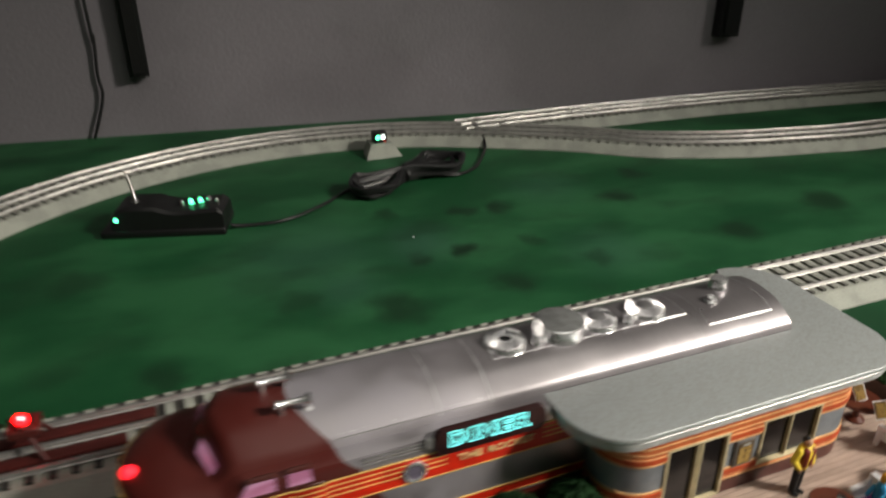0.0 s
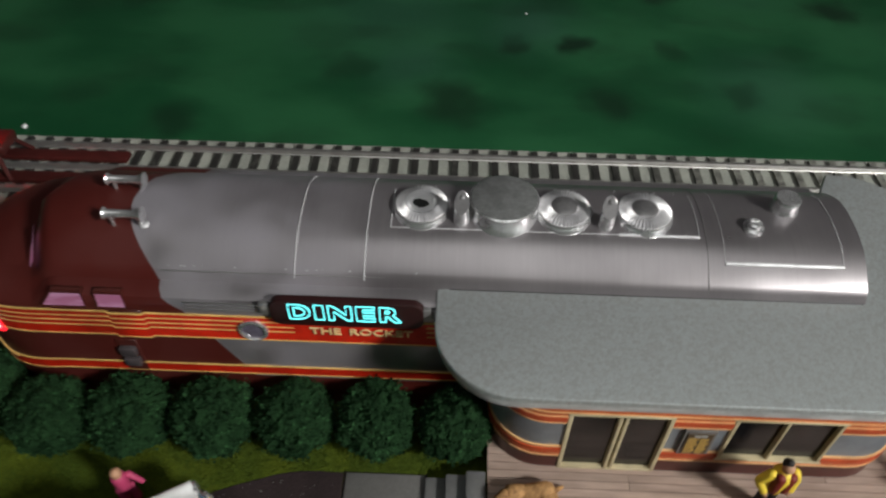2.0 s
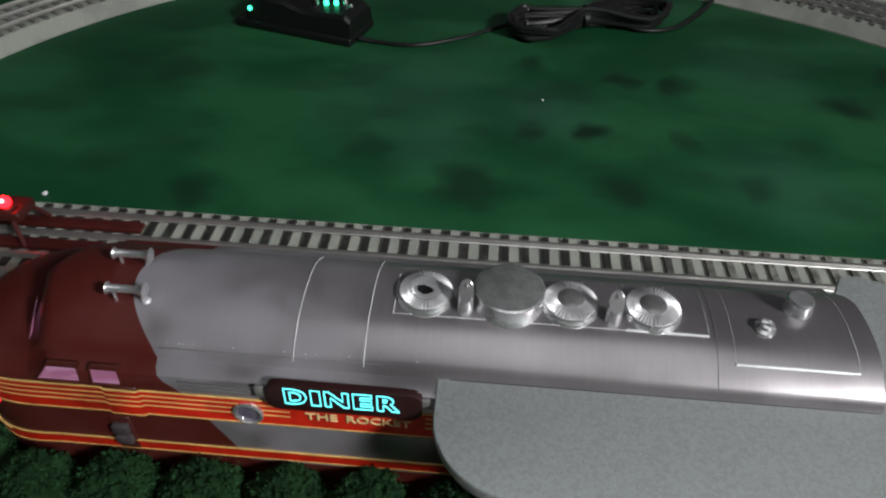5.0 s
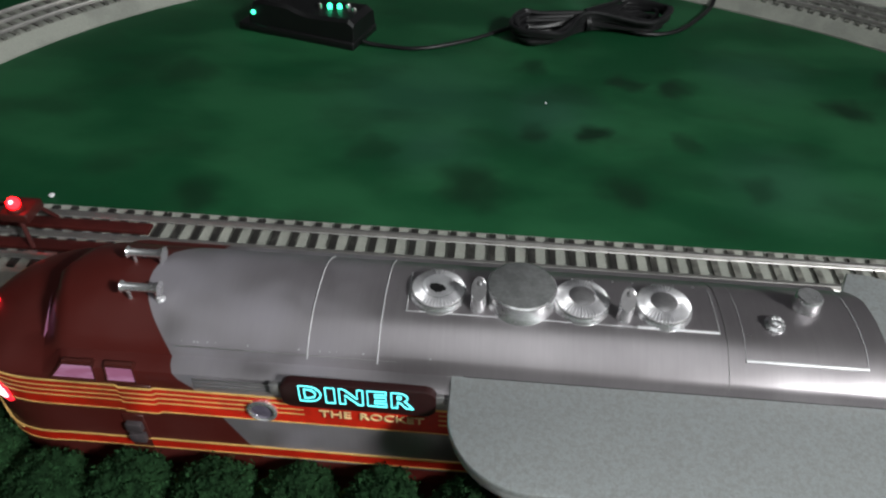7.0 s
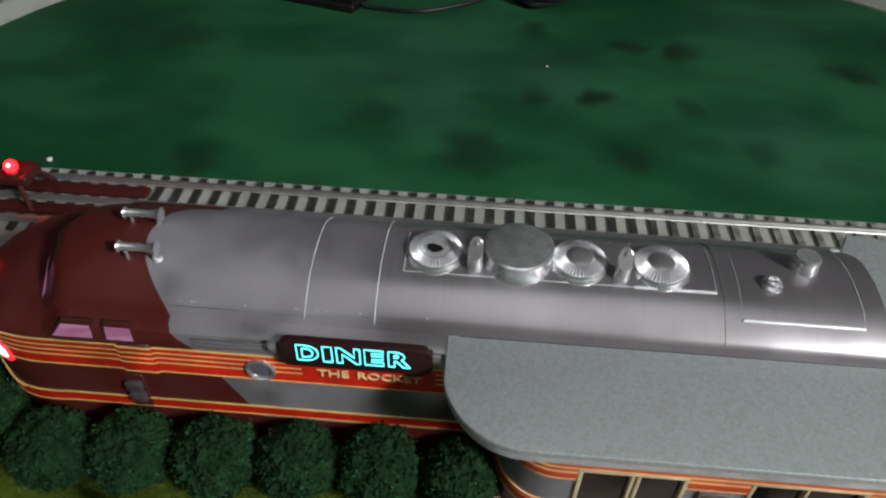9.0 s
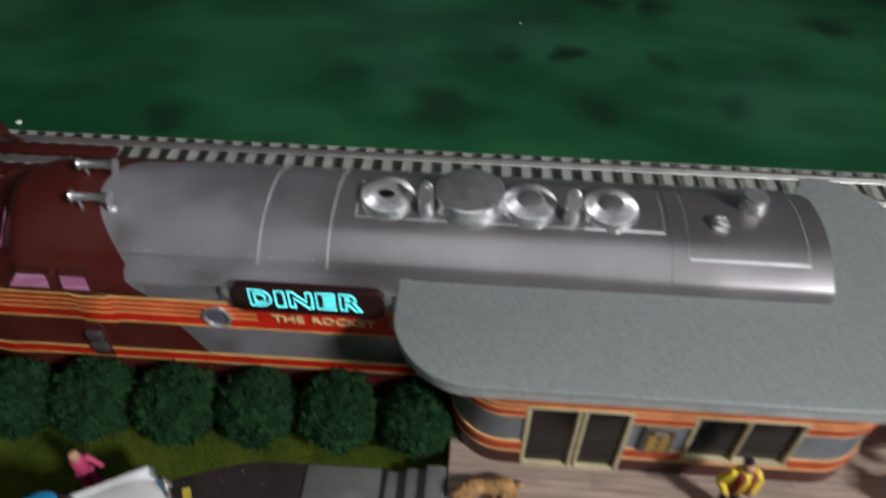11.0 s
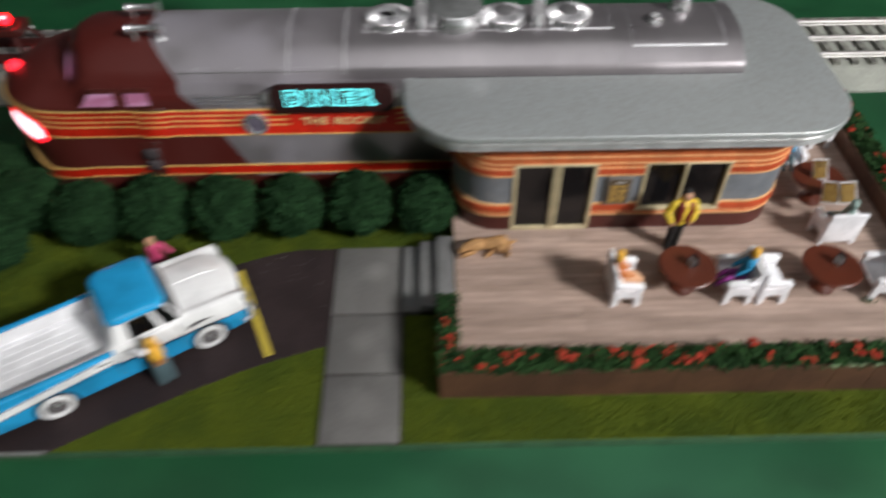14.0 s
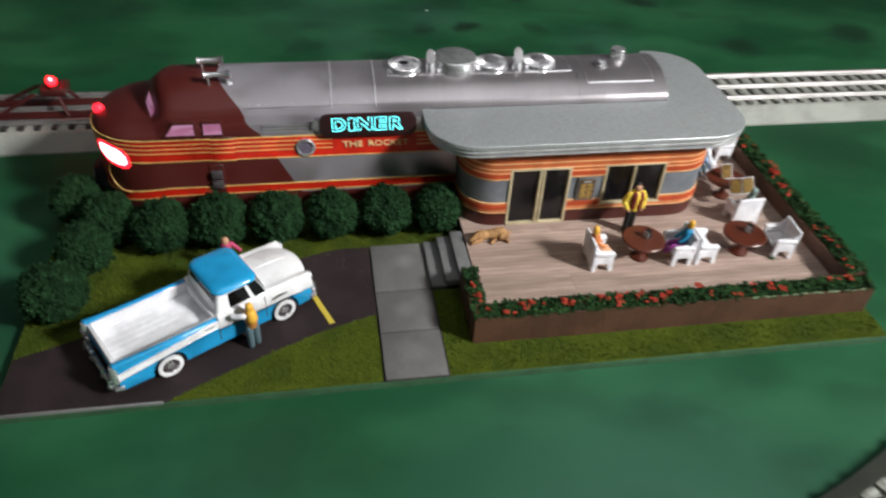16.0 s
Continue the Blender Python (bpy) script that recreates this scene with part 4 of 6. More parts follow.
    for side in (-1, 1):
        bm = bmesh.new()
        pts = []
        for k in range(21):
            a = math.pi / 2 + math.pi * k / 20
            x, z = -0.1812 + 0.0095 * math.cos(a), 0.0369 + 0.0077 * math.sin(a)
            pts.append((x - 0.0002, MID + side * (nose_half(x) + 0.0004), z))
        tube(bm, pts, 0.00036, 6)
        part("yellow_curve", droop(bm), M_YELLOW, t, world=True)
    # ribs above the stripes
    for z in (0.0585, 0.0600, 0.0615):
        bm = bmesh.new()
        box(bm, -0.116, WALL - 0.0003, z - 0.0003, -0.0395, WALL + 0.0002, z + 0.0003, 0.0001, 1)
        part("rib", bm, M_SILVER, t, world=True)
    bm = bmesh.new()
    tube(bm, [(-0.1235 + 0.0075 * i, MID - 0.0224, 0.0667) for i in range(10)], [0.00028 - 0.00002 * i for i in range(10)], 8)
    part("eave", bm, M_SILVER, t, "thin raised edge along the roof", world=True)
    rnd = random.Random(12)
    bm = bmesh.new()
    for _ in range(16):
        x = rnd.uniform(-0.122, -0.045)
        lathe(bm, [(rnd.uniform(0.0001, 0.0003), 0), (0.0001, 0.0001), (0, 0.00015)], 6, pose(x, MID - 0.0213 + rnd.gauss(0, 0.0002), 0.0679, 42))
    part("dust_specks", bm, M_SEAM, t, "pale specks along the roof edge", world=True)
    bm = bmesh.new()
    box(bm, -0.036, MID - 0.0239, 0.0638, 0.0872, MID - 0.0234, 0.06415)
    part("roof_gap", bm, M_JOINT, t, "thin dark joint between roof and canopy", world=True)
    # roof seams, raised panel edges
    for x in (-0.0828, -0.0617, 0.0412):
        bm = bmesh.new()
        pts = [(x, MID + dy, z + 0.00012) for dy, z in roof_ring(1.0, lambda v: v) if abs(dy) < 0.0232]
        tube(bm, pts, 0.00020 if x < 0 else 0.00010, 6)
        part("roof_seam", bm, M_SEAM if x < 0 else M_SILVER, t, world=True)

    def roof_z(dy):
        dy = abs(dy)
        for (a, za), (b, zb) in zip(ROOF_HALF, ROOF_HALF[1:]):
            if a <= dy <= b:
                return za + (zb - za) * (dy - a) / (b - a)
        return 0.065

    def bead(x0, y0, x1, y1, r=0.0004):
        bm = bmesh.new()
        tube(bm, [(x0 + (x1 - x0) * i / 12, y0 + (y1 - y0) * i / 12, roof_z(y0 + (y1 - y0) * i / 12 - MID) + 0.0001) for i in range(13)], r, 6)
        part("roof_bead", bm, M_SEAM, t, world=True)

    bead(0.0462, 0.0370, 0.0812, 0.0370, 0.0006)
    bead(0.0812, 0.0370, 0.0812, 0.0690, 0.00014)
    bead(0.0462, 0.0370, 0.0462, 0.0690, 0.00008)
    bead(0.0150, 0.0446, 0.0393, 0.0446, 0.0005)
    bead(0.0393, 0.0446, 0.0393, 0.0640, 0.00012)
    bead(-0.0546, 0.0446, -0.0546, 0.0620, 0.0002)
    bead(-0.0546, 0.0446, 0.0150, 0.0446, 0.00014)
    bm = bmesh.new()
    for i in range(14):
        lathe(bm, [(0.00035, 0), (0.0003, 0.0002), (0, 0.0003)], 6, pose(-0.048 + i * 0.0064, 0.0650, roof_z(0.012)))
        if i > 9:
            lathe(bm, [(0.00035, 0), (0.0003, 0.0002), (0, 0.0003)], 6, pose(-0.048 + i * 0.0064, 0.0452, roof_z(-0.0078)))
    part("rivets", bm, M_CHROME, t, "tiny roof rivets", world=True)
    # fans
    fan_y = 0.0532
    for i, x in enumerate((-0.0456, -0.0013, 0.0235)):
        z = roof_z(0.0) - 0.0016
        bm = bmesh.new()
        lathe(bm, [(0.0103, 0.0), (0.0097, 0.0004), (0.0092, 0.0010), (0.0089, 0.0018), (0.0088, 0.0027), (0.0086, 0.0030), (0.0082, 0.0031)], 40, pose(x, fan_y, z))
        fan = part("fan_base", bm, M_CHROME, t, "flared chrome base of a roof fan", world=True)
        # a fluted cone: raised ribs and grooves turn by turn
        bm = bmesh.new()
        n, rows = 44, []
        for r, h, deep in ((0.0084, 0.0030, 0.00008), (0.0080, 0.0034, 0.00028), (0.0058, 0.0039, 0.00030), (0.0038, 0.0041, 0.00012)):
            ring = []
            for k in range(2 * n):
                a = math.pi * k / n
                ring.append(bm.verts.new((x + r * math.cos(a), fan_y + r * math.sin(a), z + h + (deep if k % 2 else -deep))))
            rows.append(ring)
        for lower, upper in zip(rows, rows[1:]):
            for k in range(2 * n):
                bm.faces.new((lower[k], lower[(k + 1) % (2 * n)], upper[(k + 1) % (2 * n)], upper[k]))
        part("fan_grille", bm, M_FAN, fan, "fluted chrome ring", world=True, smooth=0)
        bm = bmesh.new()
        if i:
            lathe(bm, [(0.0042, 0.0038), (0.0041, 0.0042), (0.0032, 0.0047), (0.0017, 0.0050), (0.0, 0.0051)], 32, pose(x, fan_y, z))
            part("fan_hub", bm, M_DOME, fan, "domed grey hub", world=True)
        else:
            # the hub is broken out: a dark well with a ragged pale rim
            lathe(bm, [(0.0051, 0.0039), (0.0047, 0.0040), (0.0045, 0.0028), (0.0, 0.0026)], 32, pose(x, fan_y, z))
            part("fan_well", bm, M_BLACK, fan, "dark open well in a fan", world=True)
            bm = bmesh.new()
            rag = random.Random(8)
            inner, outer = [], []
            for k in range(48):
                a = 2 * math.pi * k / 48
                deep = 0.0020 + 0.0017 * max(0.0, math.sin(a + 0.3)) ** 0.7 + rag.uniform(0, 0.0006)
                outer.append(bm.verts.new((x + 0.0050 * math.cos(a), fan_y + 0.0050 * math.sin(a), z + 0.0042)))
                inner.append(bm.verts.new((x + (0.0050 - deep) * math.cos(a), fan_y + (0.0050 - deep) * math.sin(a), z + 0.0039)))
            for k in range(48):
                bm.faces.new((outer[k], outer[(k + 1) % 48], inner[(k + 1) % 48], inner[k]))
            bmesh.ops.solidify(bm, geom=bm.faces[:], thickness=0.0002)
            part("broken_rim", bm, M_SEAM, fan, "ragged pale rim of a broken fan hub", world=True, smooth=30)
    # upright exhausts with slanted mouths
    for x in (-0.0331, 0.0113):
        y, r = 0.0480, 0.0024
        bm = bmesh.new()
        rings = []
        for f in (0.0, 0.08, 0.5, 1.0):
            ring = []
            for k in range(25):
                a = 2 * math.pi * k / 24
                dy = math.sin(a)
                top = 0.0795 + 0.0060 * (dy + 1) / 2
                rr = r * (1.25 - 0.25 * min(1.0, f / 0.08)) if f < 0.08 else r * (1 - 0.05 * f)
                ring.append((x + rr * math.cos(a), y + rr * dy, 0.0735 + (top - 0.0735) * f))
            rings.append(ring)
        loft(bm, rings, False)
        pipe = part("exhaust_pipe", bm, M_CHROME, t, "short upright chrome exhaust", world=True, smooth=50)
        bm = bmesh.new()
        loft(bm, [[(x + q * r * math.cos(2 * math.pi * k / 24), y + q * r * math.sin(2 * math.pi * k / 24), 0.0795 + 0.0060 * (math.sin(2 * math.pi * k / 24) + 1) / 2 - d) for k in range(25)] for q, d in ((0.95, 0.0), (0.80, 0.0001), (0.78, 0.0009), (0.3, 0.0012))])
        part("opening", bm, M_DOME, pipe, "slanted grey pipe mouth", world=True)
    bm = bmesh.new()
    lathe(bm, [(0.0118, -0.0005), (0.0112, 0.0014), (0.0105, 0.0030), (0.0104, 0.0054), (0.0108, 0.0058), (0.0108, 0.0066), (0.0102, 0.0070)], 48, pose(-0.0200, 0.0535, 0.0732))
    cap = part("vent_cap", bm, M_CHROME, t, "large round vent with bright sides", world=True)
    bm = bmesh.new()
    lathe(bm, [(0.0104, 0.0068), (0.0098, 0.0071), (0.0, 0.0073)], 48, pose(-0.0200, 0.0535, 0.0732))
    part("cap_top", bm, M_CAP, cap, "dull grey flat top", world=True)
    bm = bmesh.new()
    lathe(bm, [(0.0052, 0.0), (0.0044, 0.0008), (0.0040, 0.0045), (0.0040, 0.0058), (0.0036, 0.0064), (0.0, 0.0065)], 28, pose(0.0680, 0.0580, 0.0735))
    part("chimney", bm, M_CHROME, t, "short chrome chimney", world=True)
    bm = bmesh.new()
    lathe(bm, [(0.0033, 0.0), (0.0032, 0.0012), (0.0022, 0.0018), (0.0022, 0.0030), (0.0015, 0.0034), (0.0012, 0.0026), (0, 0.0026)], 24, pose(0.0562, 0.0490, 0.0742))
    part("vent_stub", bm, M_CHROME, t, "small chrome vent", world=True)
    bm = bmesh.new()
    lathe(bm, [(0.0016, 0.0), (0.0014, 0.0006), (0.0008, 0.0010), (0, 0.0011)], 18, pose(-0.1302, 0.0425, roof_z(-0.0105) - 0.0002))
    part("roof_dome", bm, M_SEAM, t, "small pale dome on the roof", world=True)
    # horns on the cab roof
    for y, x in ((0.0420, 0.0030), (0.0575, -0.0015)):
        z = 0.0788
        bm = bmesh.new()
        tube(bm, [(-0.1446 + x, y, z), (-0.1440 + x, y, z), (-0.1431 + x, y, z), (-0.1350 + x, y, z), (-0.1332 + x, y, z), (-0.1322 + x, y, z)], [0.0014, 0.0020, 0.0013, 0.0013, 0.0019, 0.0025], 18)
        h = part("horn", bm, M_CHROME, t, "chrome air horn", world=True)
        for xx in (-0.1425, -0.1340):
            bm = bmesh.new()
            tube(bm, [(xx + x, y, roof_z(y - MID) - 0.0005), (xx + x, y, z)], 0.0006, 8)
            part("bracket", bm, M_CHROME, h, world=True)
    # windscreen and cab windows, lit from within
    def cab_front(dy, cab):
        stops = ((0.04, -0.1726), (0.66, -0.1690), (0.86, -0.1672), (0.96, -0.1650))
        for (c0, x0), (c1, x1) in zip(stops, stops[1:]):
            if c0 <= cab <= c1:
                x = x0 + (x1 - x0) * (cab - c0) / (c1 - c0)
        low = 0.0555 + 0.0068 * max(0.0, 1 - abs(dy / HALF) ** 2.4) ** 0.5
        return (x + 0.30 * abs(dy) - 0.0005, MID + dy, low + (roof_z(dy) - low) * cab + 0.0003)

    for side in (-1, 1):
        bm = bmesh.new()
        grid = [[cab_front(side * d, c) for d in ((0.0070, 0.0110, 0.0150, 0.0195) if side < 0 else (0.0110, 0.0140, 0.0165, 0.0195))] for c in (0.10, 0.26, 0.42, 0.56)]
        loft(bm, grid, False)
        bmesh.ops.solidify(bm, geom=bm.faces[:], thickness=0.0004)
        part("windscreen", bm, M_PINK, t, "pink lit windscreen pane", world=True, smooth=0)

    for poly in (((-0.1602, 0.0580), (-0.1464, 0.0580), (-0.1464, 0.0638), (-0.1556, 0.0638)), ((-0.1428, 0.0580), (-0.1338, 0.0580), (-0.1340, 0.0638), (-0.1424, 0.0638))):
        pts = [(x, MID - 0.0307 + (z - 0.0582) * 0.14, z) for x, z in poly]
        bm = bmesh.new()
        tube(bm, pts + pts[:1], 0.0004, 6)
        w = part("cab_window", bm, M_MAROON, t, "cab side window", world=True)
        bm = bmesh.new()
        loft(bm, [[(x, y + d, z) for x, y, z in pts + pts[:1]] for d in (0.0, 0.0004)])
        part("pane", bm, M_PINK, w, "pink lit pane", world=True, smooth=0)
        bm = bmesh.new()
        top = pts[2:4]
        tube(bm, [(x, y + 0.0012, z - 0.0003) for x, y, z in top], 0.0012, 8)
        part("window_hood", bm, M_MAROON, w, world=True)
    # cab steps
    bm = bmesh.new()
    box(bm, -0.1430, WALL - 0.0004, 0.0200, -0.1362, WALL + 0.0002, 0.0415, 0.0002, 1)
    panel = part("step_panel", bm, M_MAROON, t, "recessed cab step panel", world=True)
    for z in (0.0290, 0.0345):
        bm = bmesh.new()
        box(bm, -0.1422, WALL - 0.0022, z, -0.1370, WALL, z + 0.0040, 0.0004, 2)
        part("foothold", bm, M_FOOT, panel, "small grey foothold", world=True)
    # porthole
    bm = bmesh.new()
    lathe(bm, [(0.0048, 0), (0.0048, 0.0010), (0.0042, 0.0014), (0.0034, 0.0012), (0.0034, 0.0004)], 28, pose(-0.0965, WALL, 0.0496, 90))
    p = part("porthole", bm, M_CHROME, t, "round chrome porthole", world=True)
    bm = bmesh.new()
    lathe(bm, [(0.0036, 0.0003), (0.0034, 0.0007), (0, 0.0009)], 28, pose(-0.0965, WALL, 0.0496, 90))
    part("porthole_glass", bm, M_LENS, p, world=True)
    bm = bmesh.new()
    rings = [[(x, MID + d, z) for d, z in ((-w, 0.0075), (-w, 0.0235), (-w * 0.6, 0.0260), (w * 0.6, 0.0260), (w, 0.0235), (w, 0.0075), (-w, 0.0075))] for x, w in ((-0.2045, 0.006), (-0.2025, 0.011), (-0.1970, 0.017), (-0.188, 0.024))]
    loft(bm, rings)
    part("pilot", bm, M_BLACK, t, "black pilot under the nose", world=True)
    # lamps on the nose
    for side in (-1, 1):
        for x0, x1, s, out, mat, label in ((-0.1936, -0.1785, 0.0058, 0.0008, M_REDGLOW, "red glowing lamp rim"), (-0.1925, -0.1798, 0.0043, 0.0014, M_HOTLAMP, "white-hot headlight panel")):
            bm = bmesh.new()
            rings = []
            for i in range(9):
                x = x0 + (x1 - x0) * i / 8
                y = nose_half(x)
                zc = 0.0482 - (x - x0) * 0.22
                rings.append([(x, MID + side * (y + d), zc + e * s * (1 - 0.55 * (i / 4 - 1) ** 4)) for d, e in ((out * 0.5, -1), (out, -0.6), (out, 0.6), (out * 0.5, 1), (-0.0006, 1), (-0.0006, -1), (out * 0.5, -1))])
            loft(bm, rings)
            part("headlight", bm, mat, t, label, world=True)
    bm = bmesh.new()
    bmesh.ops.create_uvsphere(bm, u_segments=20, v_segments=12, radius=0.0027)
    bmesh.ops.transform(bm, matrix=pose(-0.1938, 0.0495, 0.0592), verts=bm.verts)
    part("nose_lamp", bm, M_REDGLOW, t, "glowing red nose lamp", world=True)
    return t


DINER = engine()


# ---- annex: rounded walls, door, window, menu, canopy ----
AX0, AX1, AR = -0.0215, 0.1062, 0.0165


def annex():
    t = DINER
    corner = lambda cx, a0, a1: [(cx + AR * math.cos(radians(a0 + (a1 - a0) * k / 8)), AR + AR * math.sin(radians(a0 + (a1 - a0) * k / 8))) for k in range(9)]
    left = [(AX0, 0.0224)] + corner(AX0 + AR, 180, 270)
    right = corner(AX1 - AR, 270, 360) + [(AX1, 2 * MID - WALL), (0.02, 2 * MID - WALL)]
    door = (0.0002, 0.0312, DECK, 0.0458)
    window = (0.0484, 0.0802, 0.0232, 0.0462)
    bands = [(DECK, 0.0205, M_MAROON, 0.0006, "maroon base band"), (0.0205, 0.0212, M_PEACH, 0.0010, "peach line"), (0.0212, 0.0222, M_ORANGE, 0.0008, "orange stripe"), (0.0222, 0.0228, M_PEACH, 0.0010, "peach line"), (0.0228, 0.0254, M_BANDRED, 0.0012, "red-orange stripe"), (0.0254, 0.0262, M_ORANGE, 0.0008, "orange stripe"),
             (0.0262, 0.0268, M_PEACH, 0.0010, "peach line"), (0.0268, 0.0404, M_BANDGREY, 0.0004, "blue-grey wall band"), (0.0404, 0.0410, M_PEACH, 0.0010, "peach line"), (0.0410, 0.0416, M_ORANGE, 0.0008, "orange stripe"), (0.0416, 0.0440, M_BANDRED, 0.0012, "red-orange stripe"), (0.0440, 0.0446, M_PEACH, 0.0010, "peach line"),
             (0.0446, 0.0462, M_ORANGE, 0.0008, "orange stripe"), (0.0462, 0.0468, M_PEACH, 0.0010, "peach line"), (0.0468, 0.0492, M_ORANGE, 0.0008, "orange stripe"), (0.0492, 0.0498, M_PEACH, 0.0010, "peach line"), (0.0498, 0.0545, M_ORANGE, 0.0008, "orange stripe"), (0.0545, 0.0572, M_BANDRED, 0.0010, "red-orange stripe")]
    for z0, z1, mat, out, label in bands:
        zm = (z0 + z1) / 2
        cuts = [(o[0], o[1]) for o in (door, window) if o[2] - 0.0002 < zm < o[3]]
        segs, start = [], list(left)
        for a, b in cuts:
            segs.append(start + [(a, 0.0)])
            start = [(b, 0.0)]
        segs.append(start + right)
        for s in segs:
            bm = bmesh.new()
            sweep(bm, s, [(-out, z0), (-out, z1), (0.0016, z1), (0.0016, z0)])
            part("wall_band", bm, mat, t, label, world=True, smooth=30)
    # black sheet in place of the dim room behind the glass
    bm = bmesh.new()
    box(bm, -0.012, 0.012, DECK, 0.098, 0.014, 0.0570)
    part("dark_backing", bm, M_BLACK, t, "black sheet standing in for the unlit inside", world=True)
    # doors
    y = -0.0012
    for x0, x1, name in ((door[0], 0.0016, "door_post"), (door[1] - 0.0014, door[1], "door_post"), (0.0150, 0.0162, "door_stile"), (0.0168, 0.0180, "door_stile")):
        bm = bmesh.new()
        box(bm, x0, y, DECK, x1, 0.0012, door[3], 0.00025, 1)
        part(name, bm, M_CREAM, t, "cream door frame", world=True)
    for z0, z1 in ((DECK, DECK + 0.0012), (door[3] - 0.0006, door[3] + 0.0004)):
        bm = bmesh.new()
        box(bm, door[0], y, z0, door[1], 0.0012, z1, 0.0002, 1)
        part("door_rail", bm, M_CREAM, t, "cream door frame", world=True)
    for x0, x1 in ((0.0016, 0.0150), (0.0180, 0.0298)):
        bm = bmesh.new()
        box(bm, x0, 0.0004, DECK + 0.0010, x1, 0.0009, door[3] - 0.0004)
        part("door_glass", bm, M_GLASS, t, "dark door glass", world=True)
    # window
    for x0, x1 in ((window[0], window[0] + 0.0013), (window[1] - 0.0012, window[1]), (0.0634, 0.0644)):
        bm = bmesh.new()
        box(bm, x0, y, window[2], x1, 0.0012, window[3], 0.00025, 1)
        part("window_post", bm, M_CREAM, t, "cream window frame", world=True)
    for z0, z1, yy in ((window[2] - 0.0004, window[2] + 0.0006, y - 0.0003), (window[3] - 0.0006, window[3] + 0.0002, y)):
        bm = bmesh.new()
        box(bm, window[0] - 0.0005, yy, z0, window[1] + 0.0005, 0.0012, z1, 0.0002, 1)
        part("window_sill", bm, M_CREAM, t, "cream window sill", world=True)
    for x0, x1 in ((window[0] + 0.0013, 0.0634), (0.0644, window[1] - 0.0012)):
        bm = bmesh.new()
        box(bm, x0, 0.0004, window[2] + 0.0008, x1, 0.0009, window[3] - 0.0004)
        part("window_glass", bm, M_GLASS, t, "dark window glass", world=True)
    # canopy in three ridges
    whole = round_rect(-0.0397, -0.0076, 0.1216, 0.0885, 0.024, 10)
    outline = whole[:11] + whole[11:22] + [(0.0950, 0.0885), (0.0875, 0.0740), (-0.0200, 0.0740), (-0.0397, 0.0560)] + whole[33:]
    for z0, z1, d, mat, label in ((0.0572, 0.0590, 0.0014, M_CANOPY_EDGE, "silver canopy edge"), (0.0590, 0.0597, 0.0022, M_CANOPY, "grey groove"), (0.0597, 0.0613, 0.0005, M_CANOPY_EDGE, "silver canopy edge"),
                                  (0.0613, 0.0619, 0.0013, M_CANOPY, "grey groove"), (0.0619, 0.0640, 0.0, M_CANOPY, "flat speckled grey canopy top")):
        bm = bmesh.new()
        prism(bm, shrink(outline, d), z0, z1, 0.0006 if z1 - z0 > 0.001 else 0.0, 3)
        part("canopy", bm, mat, t, label, world=True, smooth=30)


annex()


M_MENULINE = surface("gold_menu_line", (0.48, 0.30, 0.08), 0.5, var=0.2, scale=400)


def menu_board():
    t = thing("menu_board", (0.0400, -0.0012, 0.0264), "dark framed wall board with a gold panel", "sign")
    bm = bmesh.new()
    box(bm, 0.0352, -0.0016, 0.0264, 0.0448, -0.0003, 0.0398, 0.0002, 1)
    part("frame", bm, surface("brown_grey_frame", (0.19, 0.18, 0.17), 0.5), t, "dark grey-brown frame", world=True)
    bm = bmesh.new()
    box(bm, 0.0362, -0.0019, 0.0274, 0.0438, -0.0014, 0.0388)
    part("panel", bm, surface("dark_menu_panel", (0.110, 0.072, 0.038), 0.5, var=0.3, scale=420, fine=1200), t, "dark brown panel", world=True)
    bm = bmesh.new()
    box(bm, 0.0381, -0.0021, 0.0374, 0.0419, -0.0018, 0.0382)
    part("title_bar", bm, M_CANOPY, t, "pale title bar", world=True)
    for k in range(8):
        for x0, x1 in ((0.0367, 0.0392 + 0.0004 * ((k * 5) % 3)), (0.0403, 0.0424 + 0.0004 * ((k * 7) % 3))):
            bm = bmesh.new()
            box(bm, x0, -0.0021, 0.0280 + 0.00112 * k, x1, -0.0018, 0.0286 + 0.00112 * k)
            part("line", bm, M_MENULINE, t, "gold line", world=True)


menu_board()


# ---- signs ----
M_SIGN = surface("dark_sign_maroon", (0.030, 0.007, 0.007), 0.45, var=0.15, scale=100)


def letters(text, size, depth, offset=0.0):
    cu = bpy.data.curves.new("letters", "FONT")
    cu.body, cu.size, cu.extrude, cu.offset = text, size, depth, offset
    cu.resolution_u = 3
    ob = bpy.data.objects.new("letters", cu)
    me = bpy.data.meshes.new_from_object(ob)
    bpy.data.objects.remove(ob)
    raw = bmesh.new()
    raw.from_mesh(me)
    return join(bmesh.new(), raw)


def fitted(bm, x0, x1, z0, z1, y):
    """Lettering stood upright and stretched to its place."""
    xs, ys = [v.co.x for v in bm.verts], [v.co.y for v in bm.verts]
    for v in bm.verts:
        x, h, d = v.co
        v.co = (x0 + (x - min(xs)) / (max(xs) - min(xs)) * (x1 - x0), y - d, z0 + (h - min(ys)) / (max(ys) - min(ys)) * (z1 - z0))
    return bm


